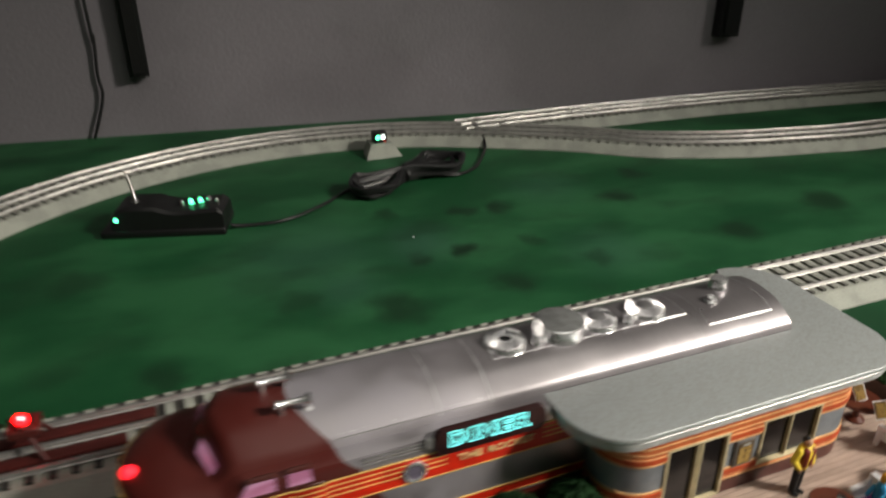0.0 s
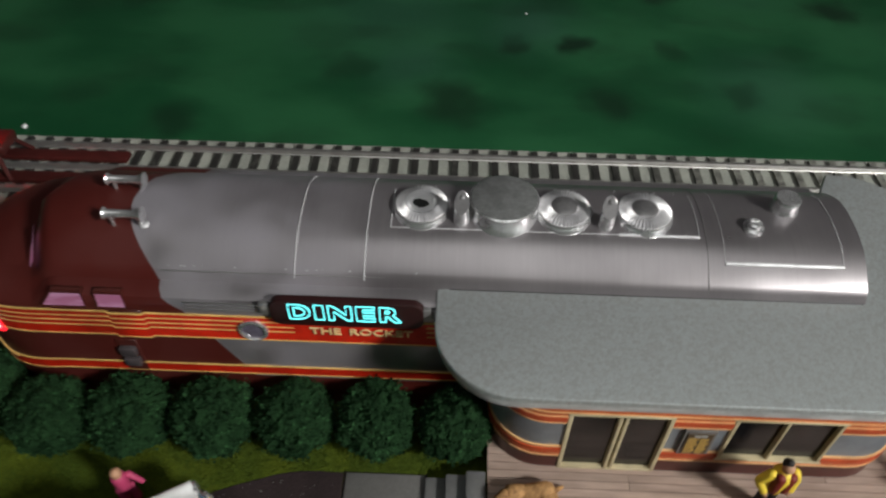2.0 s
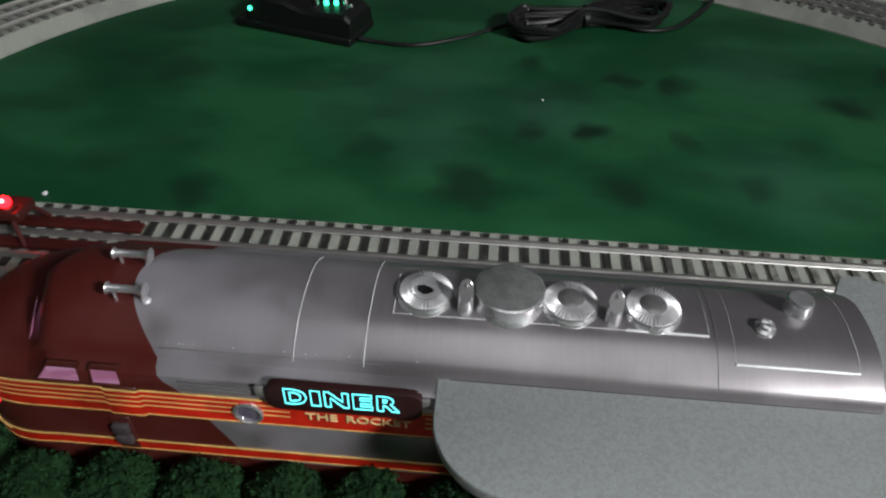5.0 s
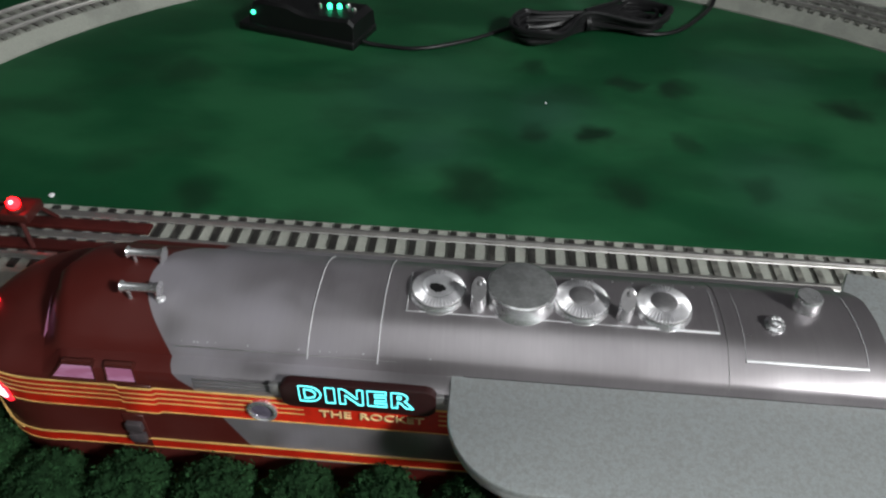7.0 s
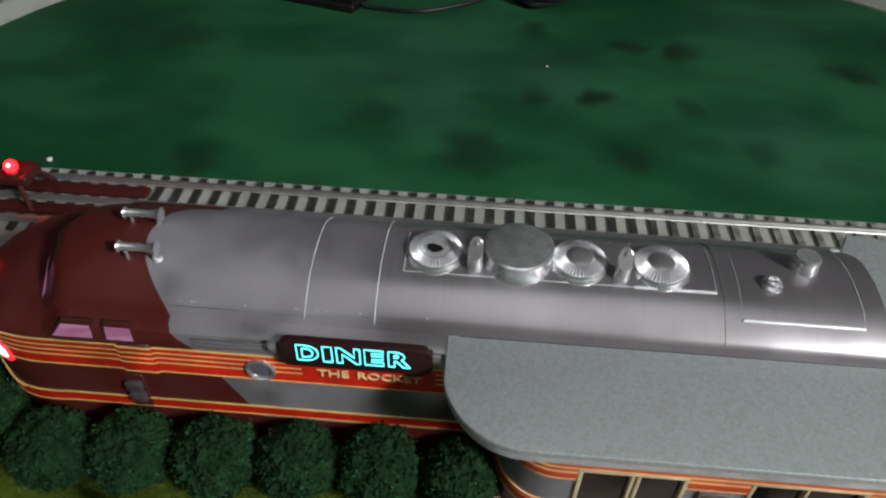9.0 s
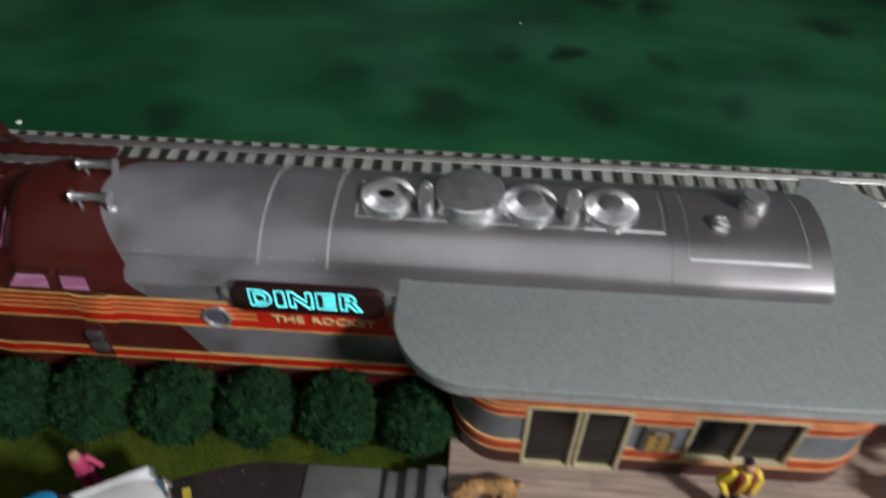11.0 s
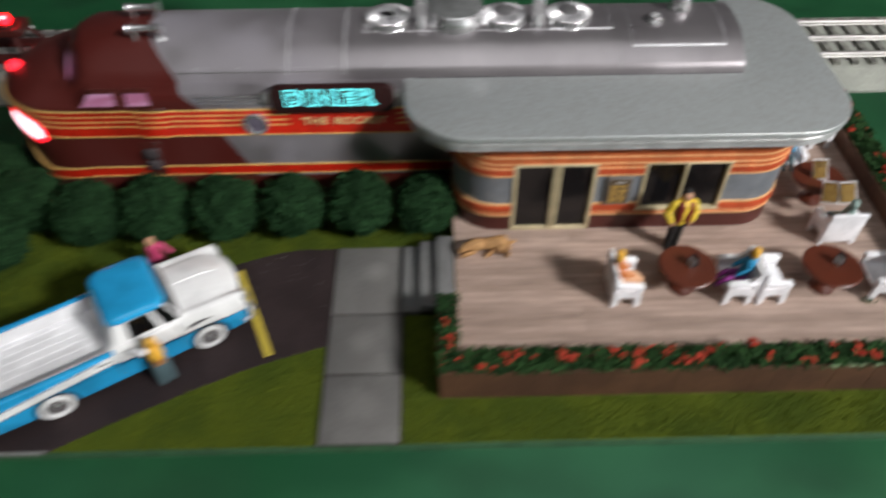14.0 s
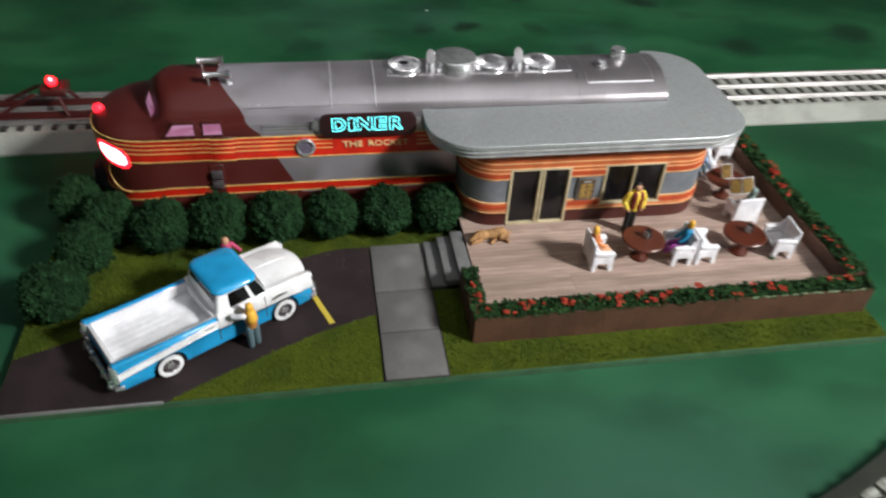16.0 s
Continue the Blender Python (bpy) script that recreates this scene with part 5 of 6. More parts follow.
def diner_sign():
    t = thing("neon_sign", (-0.0665, WALL - 0.001, 0.0555), "maroon capsule sign with cyan neon DINER lettering", "sign")
    bm = bmesh.new()
    prism(bm, [(x, z) for x, z in round_rect(-0.0890, 0.0556, -0.0432, 0.0668, 0.0036, 6)], 0, 0.0026, 0.0004, 2, m=pose(0, WALL, 0, 90, 0, 0))
    part("plate", bm, M_SIGN, t, "dark maroon capsule plate", world=True)
    for x0, x1 in ((-0.0925, -0.0893), (-0.0442, -0.0410)):
        bm = bmesh.new()
        box(bm, x0, WALL - 0.0018, 0.0592, x1, WALL, 0.0640, 0.0005, 2)
        part("end_bracket", bm, M_SILVER, t, world=True)
    y = WALL - 0.0027
    widths = {"D": 1.0, "I": 0.42, "N": 1.08, "E": 0.88, "R": 1.0}
    total = sum(widths.values()) + 0.22 * 4
    x, k = -0.0832, 0.0334 / total
    for ch in "DINER":
        w = widths[ch] * k
        bm = fitted(letters(ch, 1, 0.0, 0.038), x, x + w, 0.0590, 0.0658, y)
        edges = [e for e in bm.edges if len(e.link_faces) == 1]
        loops, todo = [], set(edges)
        while todo:
            e = todo.pop()
            chain, v = [e.verts[0], e.verts[1]], e.verts[1]
            while True:
                nxt = next((q for q in v.link_edges if q in todo), None)
                if nxt is None:
                    break
                todo.discard(nxt)
                v = nxt.other_vert(v)
                chain.append(v)
            loops.append([c.co.copy() for c in chain])
        tb = bmesh.new()
        for lp in loops:
            tube(tb, lp, 0.00018, 6, caps=False)
        bm.free()
        part("neon_letter", tb, M_NEON, t, "lit cyan neon outline letter " + ch, world=True)
        x += w + 0.22 * k
    for word, x0, x1 in (("THE", -0.0788, -0.0690), ("ROCKET", -0.0662, -0.0468)):
        bm = fitted(letters(word, 1, 0.0002, 0.004), x0, x1, 0.0490, 0.0521, WALL - 0.0006)
        part("lettering", bm, M_LETTER, DINER, "yellow painted words THE ROCKET", world=True, smooth=0)


diner_sign()


# ---- the pickup truck on the driveway ----
def side_profile(pts, arches, z_low):
    """A side outline (u, z) whose lower edge has round wheel arches."""
    out = list(pts)
    for u, r in sorted(arches, reverse=True):
        h = z_low - 0.0058
        a0 = math.asin(max(-1, min(1, h / r)))
        for k in range(13):
            a = a0 + (math.pi - 2 * a0) * k / 12
            out.append((u + r * math.cos(a), 0.0058 + r * math.sin(a)))
    return out


def cross_extrude(bm, poly, v0, v1, m=None):
    """A side outline (u, z) carried across from v0 to v1."""
    b = bmesh.new()
    a = [b.verts.new((u, v0, z)) for u, z in poly]
    c = [b.verts.new((u, v1, z)) for u, z in poly]
    n = len(poly)
    for i in range(n):
        b.faces.new((a[i], a[(i + 1) % n], c[(i + 1) % n], c[i]))
    b.faces.new(a)
    b.faces.new(list(reversed(c)))
    return join(bm, b, m)


def rounded(bm, offset, seg=2, angle=30):
    bmesh.ops.recalc_face_normals(bm, faces=bm.faces)
    sharp = [e for e in bm.edges if len(e.link_faces) == 2 and e.calc_face_angle(0) > radians(angle)]
    bmesh.ops.bevel(bm, geom=sharp, offset=offset, segments=seg, profile=0.5, affect="EDGES")
    return bm


def truck_front(u, v):
    """Height of the white front sheet: a crowned bonnet between two fender ridges."""
    a = abs(v)
    bonnet = 0.0214 - 0.0012 * (a / 0.0105) ** 2 - 0.0030 * max(0.0, (u - 0.0300) / 0.0130) ** 2.4
    ridge = 0.0203 - 0.0012 * max(0.0, (u - 0.0200) / 0.0240) - 0.0140 * max(0.0, (a - 0.0134) / 0.0022) ** 2 * 0.14
    if a < 0.0100:
        return bonnet
    k = min(1.0, (a - 0.0100) / 0.0026)
    k = k * k * (3 - 2 * k)
    return bonnet * (1 - k) + ridge * k - 0.0003 * math.sin(math.pi * k)


def pickup():
    t = thing("pickup_truck", (-0.1418, -0.0503, BASE + 0.0004), "sky blue and white vintage pickup truck with whitewall tyres", "truck", rz=31.5)
    W = 0.0158
    low = 0.0122
    # lower flanks, blue, with a pinched underside
    bm = bmesh.new()
    cross_extrude(bm, side_profile([(-0.0425, 0.0052), (-0.0432, 0.0090), (-0.0430, 0.0125), (0.0425, low), (0.0430, 0.0090), (0.0425, 0.0050)], [(-0.0232, 0.0068), (0.0290, 0.0068)], 0.0045), -W, W)
    rounded(bm, 0.0004, 2, 50)
    part("lower_body", bm, M_BLUE, t, "sky blue lower body", smooth=35)
    # front sheet: bonnet and fenders in one white pressing
    bm = bmesh.new()
    rings = []
    vs = [-1 + 2 * k / 32 for k in range(33)]
    for u in (0.0190, 0.0230, 0.0280, 0.0330, 0.0365, 0.0390, 0.0408, 0.0422, 0.0432):
        ring = [(u, -W, low)]
        for q in vs:
            v = q * W
            z = truck_front(u, v)
            edge = max(0.0, abs(q) - 0.90) / 0.10
            z -= 0.0022 * edge ** 2
            back = 0.0022 * max(0.0, 1 - (abs(v) / 0.0100) ** 2) * (u - 0.039) / 0.0042 if u > 0.039 else 0.0
            ring.append((u + back, v, z))
        ring.append((u, W, low))
        rings.append(ring)
    last = rings[-1]
    rings.append([(p[0] + 0.0006, p[1] * 0.985, low + (p[2] - low) * 0.75) for p in last])
    rings.append([(p[0] + 0.0004, p[1] * 0.97, low + (p[2] - low) * 0.25) for p in last])
    loft(bm, rings)
    front = part("front_sheet", bm, M_WHITE, t, "white bonnet and fenders", smooth=55)
    bm = bmesh.new()
    tube(bm, [(u, 0.0, truck_front(u, 0) + 0.0001) for u in (0.0240, 0.0290, 0.0330, 0.0370, 0.0400)], [0.0001, 0.00025, 0.0003, 0.00025, 0.0001], 6)
    part("bonnet_crease", bm, M_WHITE, front)
    # cab sides and doors
    bm = bmesh.new()
    cross_extrude(bm, [(-0.0010, low), (0.0215, low), (0.0212, 0.0195), (-0.0010, 0.0195)], -W + 0.0002, W - 0.0002)
    rounded(bm, 0.0008, 3)
    part("cab", bm, M_WHITE, t, "white cab sides")
    # upper cab: pillars leaning in towards the roof
    z0, z1 = 0.0190, 0.0274
    lower = [(-0.0004, -0.0146), (0.0228, -0.0140), (0.0228, 0.0140), (-0.0004, 0.0146)]
    upper = [(0.0018, -0.0124), (0.0190, -0.0118), (0.0190, 0.0118), (0.0018, 0.0124)]
    lo = [Vector((u, v, z0)) for u, v in lower]
    hi = [Vector((u, v, z1)) for u, v in upper]
    bm = bmesh.new()
    loft(bm, [lo + lo[:1], hi + hi[:1]], False)
    rounded(bm, 0.0012, 3, 40)
    part("window_frame", bm, M_WHITE, t, "white window pillars", smooth=50)

    def pane(i, f0, f1, h0, h1, name, label, bow=0.0):
        a, b, c, d = lo[i], lo[(i + 1) % 4], hi[(i + 1) % 4], hi[i]
        n = (b - a).cross(d - a).normalized()
        mid = sum(lo, Vector()) / 4
        n = n if (a - mid).dot(n) > 0 else -n
        bm = bmesh.new()
        rows = []
        for h in (h0, (h0 + h1) / 2, h1):
            row = []
            for k in range(9):
                f = f0 + (f1 - f0) * k / 8
                row.append((a + (b - a) * f) * (1 - h) + (d + (c - d) * f) * h + n * (0.00025 + bow * (1 - (2 * k / 8 - 1) ** 2)))
            rows.append(row)
        loft(bm, rows, False)
        bmesh.ops.solidify(bm, geom=bm.faces[:], thickness=0.0003)
        return part(name, bm, M_GLASS, t, label, smooth=30)

    pane(0, 0.26, 0.68, 0.14, 0.88, "side_window", "dark cab side window")
    pane(0, 0.76, 0.985, 0.10, 0.92, "screen_corner", "dark wrapped corner of the windscreen")
    pane(2, 0.32, 0.74, 0.14, 0.88, "side_window", "dark cab side window")
    pane(2, 0.015, 0.24, 0.10, 0.92, "screen_corner", "dark wrapped corner of the windscreen")
    screen = pane(1, 0.04, 0.96, 0.08, 0.92, "windscreen", "dark wraparound windscreen", 0.0012)
    pane(3, 0.08, 0.92, 0.52, 0.90, "rear_window", "dark wide rear window")
    bm = bmesh.new()
    tube(bm, [(0.0232, -0.0140, z0 + 0.0003), (0.0243, -0.0070, z0 + 0.0006), (0.0246, 0, z0 + 0.0007), (0.0243, 0.0070, z0 + 0.0006), (0.0232, 0.0140, z0 + 0.0003)], 0.0004, 8)
    part("screen_trim", bm, M_CHROME, screen, "chrome windscreen trim")
    # crowned roof with a soft overhanging edge
    bm = bmesh.new()
    rings = []
    for inset, z in ((0.0006, 0.0270), (0.0, 0.0275), (0.0, 0.0281), (0.0006, 0.0289), (0.0018, 0.0294), (0.0036, 0.0297), (0.0065, 0.0299)):
        ring = round_rect(0.0004 + inset, -0.0134 + inset, 0.0206 - inset, 0.0134 - inset, max(0.0045 - inset * 0.4, 0.0014), 6)
        rings.append([(x, y, z) for x, y in ring + ring[:1]])
    loft(bm, rings)
    part("roof", bm, M_BLUE, t, "sky blue cab roof", smooth=60)
    # load bed
    bm = bmesh.new()
    box(bm, -0.0418, -0.0138, 0.0105, -0.0012, 0.0138, 0.0127)
    part("bed_floor", bm, M_BED, t, "white bed floor")
    for k in range(8):
        bm = bmesh.new()
        y = -0.0117 + k * 0.00334
        box(bm, -0.0412, y - 0.0007, 0.0125, -0.0016, y + 0.0007, 0.01282, 0.0001, 1)
        part("bed_rib", bm, M_BED, t)
    for s in (-1, 1):
        # side wall: a rounded blue rail that widens towards the tail
        bm = bmesh.new()
        cross_extrude(bm, [(-0.0432, low - 0.0004), (-0.0010, low - 0.0004), (-0.0010, 0.0186), (-0.0220, 0.0186), (-0.0350, 0.0190), (-0.0440, 0.0196)], s * 0.0134, s * (W + 0.0001))
        rounded(bm, 0.0007, 3)
        side = part("bed_side", bm, M_BLUE, t, "sky blue bed side")
        bm = bmesh.new()
        box(bm, -0.0414, min(s * 0.0129, s * 0.0135), 0.0100, -0.0012, max(s * 0.0129, s * 0.0135), 0.0182)
        part("bed_liner", bm, M_BED, side, "white bed liner")
        bm = bmesh.new()
        cross_extrude(bm, [(-0.0440, 0.0112), (-0.0250, 0.0130), (-0.0010, 0.0146), (-0.0010, 0.0180), (-0.0060, 0.0178), (-0.0160, 0.0168), (-0.0300, 0.0156), (-0.0440, 0.0146)], s * (W - 0.0002), s * (W + 0.0005))
        part("side_flash", bm, M_WHITE, side, "white side flash sweeping up to the cab")
        for z in (0.0, 1.0):
            bm = bmesh.new()
            pts = [(-0.0440, 0.0112), (-0.0250, 0.0130), (-0.0012, 0.0146)] if z == 0 else [(-0.0440, 0.0146), (-0.0300, 0.0156), (-0.0160, 0.0168), (-0.0060, 0.0178)]
            tube(bm, [(u, s * (W + 0.0005), h) for u, h in pts], 0.00018, 6)
            part("flash_trim", bm, M_CHROME, t, "thin chrome trim line")
        bm = bmesh.new()
        box(bm, -0.0072, s * (W + 0.0004) - 0.0002, 0.0158, -0.0030, s * (W + 0.0004) + 0.0004, 0.0166, 0.0002, 1)
        part("emblem", bm, M_FOOT, t, "small dark emblem")
        bm = bmesh.new()
        cross_extrude(bm, [(0.0222, 0.0146), (0.0268, 0.0154), (0.0310, 0.0158), (0.0270, 0.0163), (0.0232, 0.0158), (0.0248, 0.0153)], s * W - 0.0003, s * W + 0.0004)
        part("side_trim", bm, M_BLACK, t, "dark fender emblem")
        bm = bmesh.new()
        box(bm, 0.0020, s * (W - 0.0002) - 0.0003, 0.0172, 0.0046, s * (W - 0.0002) + 0.0004, 0.0177, 0.0002, 1)
        part("door_handle", bm, M_CHROME, t, "chrome door handle")
        bm = bmesh.new()
        for u in (-0.0010, 0.0205):
            box(bm, u - 0.00012, s * W - 0.0002, 0.0070, u + 0.00012, s * W + 0.0001, 0.0190)
        part("door_seam", bm, M_FOOT, t, "thin dark door seams")
        # tall chrome tail lamp housings at the corners
        bm = bmesh.new()
        lathe(bm, [(0.0017, 0.0), (0.0019, 0.0010), (0.0018, 0.0060), (0.0012, 0.0086), (0.0, 0.0090)], 18, pose(-0.0437, s * 0.0146, 0.0102))
        lamp = part("tail_lamp_housing", bm, M_CHROME, t, "chrome tail lamp housing")
        bm = bmesh.new()
        lathe(bm, [(0.0011, 0), (0.0010, 0.0004), (0, 0.0006)], 14, pose(-0.0454, s * 0.0146, 0.0150, 0, -90, 0))
        part("tail_light", bm, M_FOOT, lamp, "dark tail light lens")
        bm = bmesh.new()
        lathe(bm, [(0.0024, 0), (0.0026, 0.0012), (0.0020, 0.0014), (0, 0.0019)], 22, pose(0.0432, s * 0.0126, 0.0160, 0, 90, 0))
        part("headlight", bm, M_CHROME, t, "round chrome headlight")
    bm = bmesh.new()
    box(bm, -0.0430, -0.0135, 0.0085, -0.0414, 0.0135, 0.0180, 0.0004, 2)
    gate = part("tailgate", bm, M_WHITE, t, "white tailgate")
    bm = bmesh.new()
    box(bm, -0.0434, -0.0125, 0.0098, -0.0429, 0.0125, 0.0135, 0.0002, 1)
    part("gate_band", bm, M_BLUE, gate, "sky blue band across the tailgate")
    bm = bmesh.new()
    box(bm, -0.0018, -0.0135, 0.0105, -0.0004, 0.0135, 0.0186, 0.0003, 1)
    part("bed_front", bm, M_BED, t, "white bed front")
    for u, z in ((-0.0452, 0.0072), (0.0452, 0.0068)):
        bm = bmesh.new()
        e = 0.0010 if u > 0 else -0.0010
        tube(bm, [(u - 3.4 * e, -0.0164, z), (u - 0.8 * e, -0.0156, z), (u, -0.010, z), (u + 0.2 * e, 0, z), (u, 0.010, z), (u - 0.8 * e, 0.0156, z), (u - 3.4 * e, 0.0164, z)], 0.0011, 10)
        bumper = part("bumper", bm, M_CHROME, t, "chrome bumper")
        for v in (-0.0125, -0.0055, 0.0055, 0.0125):
            bm = bmesh.new()
            tube(bm, [(u - 0.2 * e, v, z - 0.0014), (u + 0.9 * e, v, z), (u + 0.4 * e, v, z + 0.0040)], [0.0009, 0.0012, 0.0007], 10)
            part("overrider", bm, M_CHROME, bumper)
    bm = bmesh.new()
    box(bm, 0.0424, -0.0108, 0.0080, 0.0436, 0.0108, 0.0148, 0.0003, 1)
    grille = part("grille", bm, M_BLACK, t, "dark grille")
    for z in (0.0092, 0.0112, 0.0132):
        bm = bmesh.new()
        tube(bm, [(0.0432, -0.0108, z), (0.0443, 0, z), (0.0432, 0.0108, z)], 0.0005, 6)
        part("grille_bar", bm, M_CHROME, grille, "chrome grille bar")
    for u in (-0.0232, 0.0290):
        for s in (-1, 1):
            m = pose(u, s * 0.0132, 0.0058, -90 * s)
            bm = bmesh.new()
            lathe(bm, [(0.0030, -0.0018), (0.0052, -0.0018), (0.0058, -0.0010), (0.0058, 0.0012), (0.0054, 0.0022), (0.0036, 0.0024)], 32, m)
            w = part("wheel", bm, M_TYRE, t, "black tyre")
            bm = bmesh.new()
            lathe(bm, [(0.0053, 0.0021), (0.0052, 0.0027), (0.0036, 0.0028), (0.0035, 0.0024)], 32, m)
            part("whitewall", bm, M_WHITE, w, "white sidewall ring")
            bm = bmesh.new()
            lathe(bm, [(0.0036, 0.0024), (0.0030, 0.0014), (0.0022, 0.0014), (0.0016, 0.0026), (0, 0.0030)], 24, m)
            part("rim", bm, M_CHROME, w, "chrome wheel disc")
            bm = bmesh.new()
            lathe(bm, [(0.0033, 0.00195), (0.0031, 0.0020), (0.0020, 0.0019), (0.0019, 0.0018)], 24, m)
            for k in range(8):
                box(bm, 0.0018, -0.0003, 0.0016, 0.0034, 0.0003, 0.0026, m=m @ pose(0, 0, 0, 0, 0, 45 * k))
            part("hub_ring", bm, M_FOOT, w, "dark slotted wheel ring")
    return t



pickup()


# ---- patio furniture ----
def chair_master():
    t = thing("patio_chair", (0, 0, 0), "white plastic patio armchair with a tall back", "chair", "patio chairs")
    # faces +x; back at -x
    for s in (-1, 1):
        bm = bmesh.new()
        y = s * 0.0064
        cross_extrude(bm, [(-0.0052, 0.0), (-0.0034, 0.0), (-0.0030, 0.0046), (0.0024, 0.0046), (0.0030, 0.0), (0.0050, 0.0), (0.0046, 0.0083), (-0.0052, 0.0083)], y - 0.0008, y + 0.0007)
        part("side_panel", bm, M_CHAIR, t)
        bm = bmesh.new()
        cross_extrude(bm, [(-0.0050, 0.0098), (0.0050, 0.0092), (0.0050, 0.0108), (-0.0050, 0.0116)], y - 0.0014, y + 0.0012)
        rounded(bm, 0.0005, 2)
        arm = part("armrest", bm, M_CHAIR, t)
        bm = bmesh.new()
        box(bm, 0.0028, y - 0.0009, 0.0078, 0.0047, y + 0.0008, 0.0100)
        part("arm_post", bm, M_CHAIR, arm)
    bm = bmesh.new()
    box(bm, -0.0046, -0.0062, 0.0056, 0.0048, 0.0062, 0.0066, 0.0003, 1)
    part("seat", bm, M_CHAIR, t)
    bm = bmesh.new()
    cross_extrude(bm, [(-0.0038, 0.0012), (-0.0053, 0.0012), (-0.0060, 0.0160), (-0.0045, 0.0160)], -0.0072, 0.0072)
    rounded(bm, 0.0006, 3)
    back = part("backrest", bm, M_CHAIR, t)
    for y in (-0.0062, 0.0062):
        # wings that carry the back round into the arms
        bm = bmesh.new()
        cross_extrude(bm, [(-0.0048, 0.0105), (-0.0016, 0.0105), (-0.0034, 0.0134), (-0.0050, 0.0150)], y - 0.0008, y + 0.0008)
        rounded(bm, 0.0004, 2)
        part("wing", bm, M_CHAIR, back)
    return t


CHAIRS = [(0.0388, -0.0335, 0), (0.0786, -0.0335, 180), (0.0910, -0.0335, 2), (0.1318, -0.0335, 176), (0.1258, -0.0068, 92), (0.1195, 0.0330, -92), (0.1405, 0.0530, 186)]
first_chair = chair_master()
for i, (x, y, a) in enumerate(CHAIRS):
    m = pose(x, y, DECK, 0, 0, a)
    if i == 0:
        first_chair.matrix_world = m
    else:
        copy_thing(first_chair, m)


def table_master():
    t = thing("round_table", (0, 0, 0), "round reddish brown patio table on a cone pedestal", "table", "patio tables")
    bm = bmesh.new()
    lathe(bm, [(0.0, 0.0103), (0.0098, 0.0103), (0.0103, 0.0107), (0.0103, 0.0112), (0.0099, 0.0116), (0.0, 0.0115)], 40)
    part("tabletop", bm, M_TABLETOP, t)
    bm = bmesh.new()
    lathe(bm, [(0.0, 0.0), (0.0046, 0.0), (0.0044, 0.0008), (0.0018, 0.0022), (0.0014, 0.0070), (0.0030, 0.0103)], 24)
    part("pedestal", bm, M_TABLETOP, t)
    return t


TABLES = [(0.0608, -0.0318), (0.1126, -0.0328), (0.1255, 0.0140)]
first_table = table_master()
for i, (x, y) in enumerate(TABLES):
    if i == 0:
        first_table.matrix_world = pose(x, y, DECK)
    else:
        copy_thing(first_table, pose(x, y, DECK))
for x, y, a in ((0.0628, -0.0312, 20), (0.1150, -0.0318, 30)):
    t = thing("napkin_holder", (x, y, DECK + 0.0116), "small dark tabletop holder with pale sides", "holder", "tabletop holders", rz=a)
    bm = bmesh.new()
    cross_extrude(bm, [(-0.0012, 0), (0.0014, 0), (0.0006, 0.0042), (-0.0008, 0.0036)], -0.0014, 0.0014)
    part("body", bm, M_BLACK, t)
    bm = bmesh.new()
    cross_extrude(bm, [(-0.0016, 0), (-0.0012, 0), (-0.0009, 0.0034), (-0.0012, 0.0034)], -0.0013, 0.0013)
    part("face", bm, M_CANOPY, t, "pale grey face")

M_GOLD = surface("gold_card", (0.16, 0.095, 0.03), 0.45, var=0.35, scale=600, fine=1500, second=(0.26, 0.17, 0.06))


def menu_card(x, y, z, rz, tilt, lean, wide, w, h, label):
    """Upright pages with gold lines in a pale cover."""
    t = thing("menu_card", (x, y, z), label, "menu", "menu cards", rz=rz)
    for s in ((-1, 1) if wide else (0,)):
        m = pose(0, 0, 0, tilt, lean, 8 * s)
        x0 = 0.0001 if s > 0 else -w - 0.0001 if s < 0 else -w / 2
        bm = bmesh.new()
        box(bm, x0, 0.0002, 0, x0 + w, 0.0005, h, m=m)
        p = part("cover", bm, M_CHAIR, t, "pale cover")
        bm = bmesh.new()
        box(bm, x0 + 0.0004, 0, 0.0005, x0 + w - 0.0004, 0.0003, h - 0.0005, m=m)
        part("page", bm, M_GOLD, p, "brown page")
        for k in range(6 if wide else 4):
            bm = bmesh.new()
            q = x0 + 0.0009 + 0.0006 * ((k * 5) % 3) / 2
            zz = h * (0.14 + 0.125 * k)
            box(bm, q, -0.0002, zz, x0 + w - 0.0009, 0.0001, zz + h * 0.06, m=m)
            part("line", bm, M_MENULINE, p, "gold line")


menu_card(0.1266, -0.0020, DECK + 0.0118, -22, -30, -16, True, 0.0062, 0.0086, "open two-page menu card held up by a table")
menu_card(0.1250, 0.0125, DECK + 0.0116, -18, -26, -14, False, 0.0056, 0.0084, "single menu card standing on the brown table")


# ---- plain toy figures: single plain shapes ----
def capsule(bm, a, b, r0, r1, index):
    t = bmesh.new()
    a, b = Vector(a), Vector(b)
    u = (b - a).normalized()
    pts = [a - u * r0 * 0.9, a - u * r0 * 0.5, a, a + (b - a) * 0.5, b, b + u * r1 * 0.5, b + u * r1 * 0.9]
    rr = [r0 * 0.35, r0 * 0.85, r0, (r0 + r1) / 2, r1, r1 * 0.85, r1 * 0.35]
    tube(t, pts, rr, 10)
    return join(bm, t, index=index)


def figure(name, loc, rz, mats, shapes, label, lean=0):
    bm = bmesh.new()
    for s in shapes:
        capsule(bm, *s)
    ob = solo(name, bm, mats, label, "toy figure", "toy figures", smooth=80)
    ob.matrix_world = pose(*loc, 0, lean, rz)
    return ob


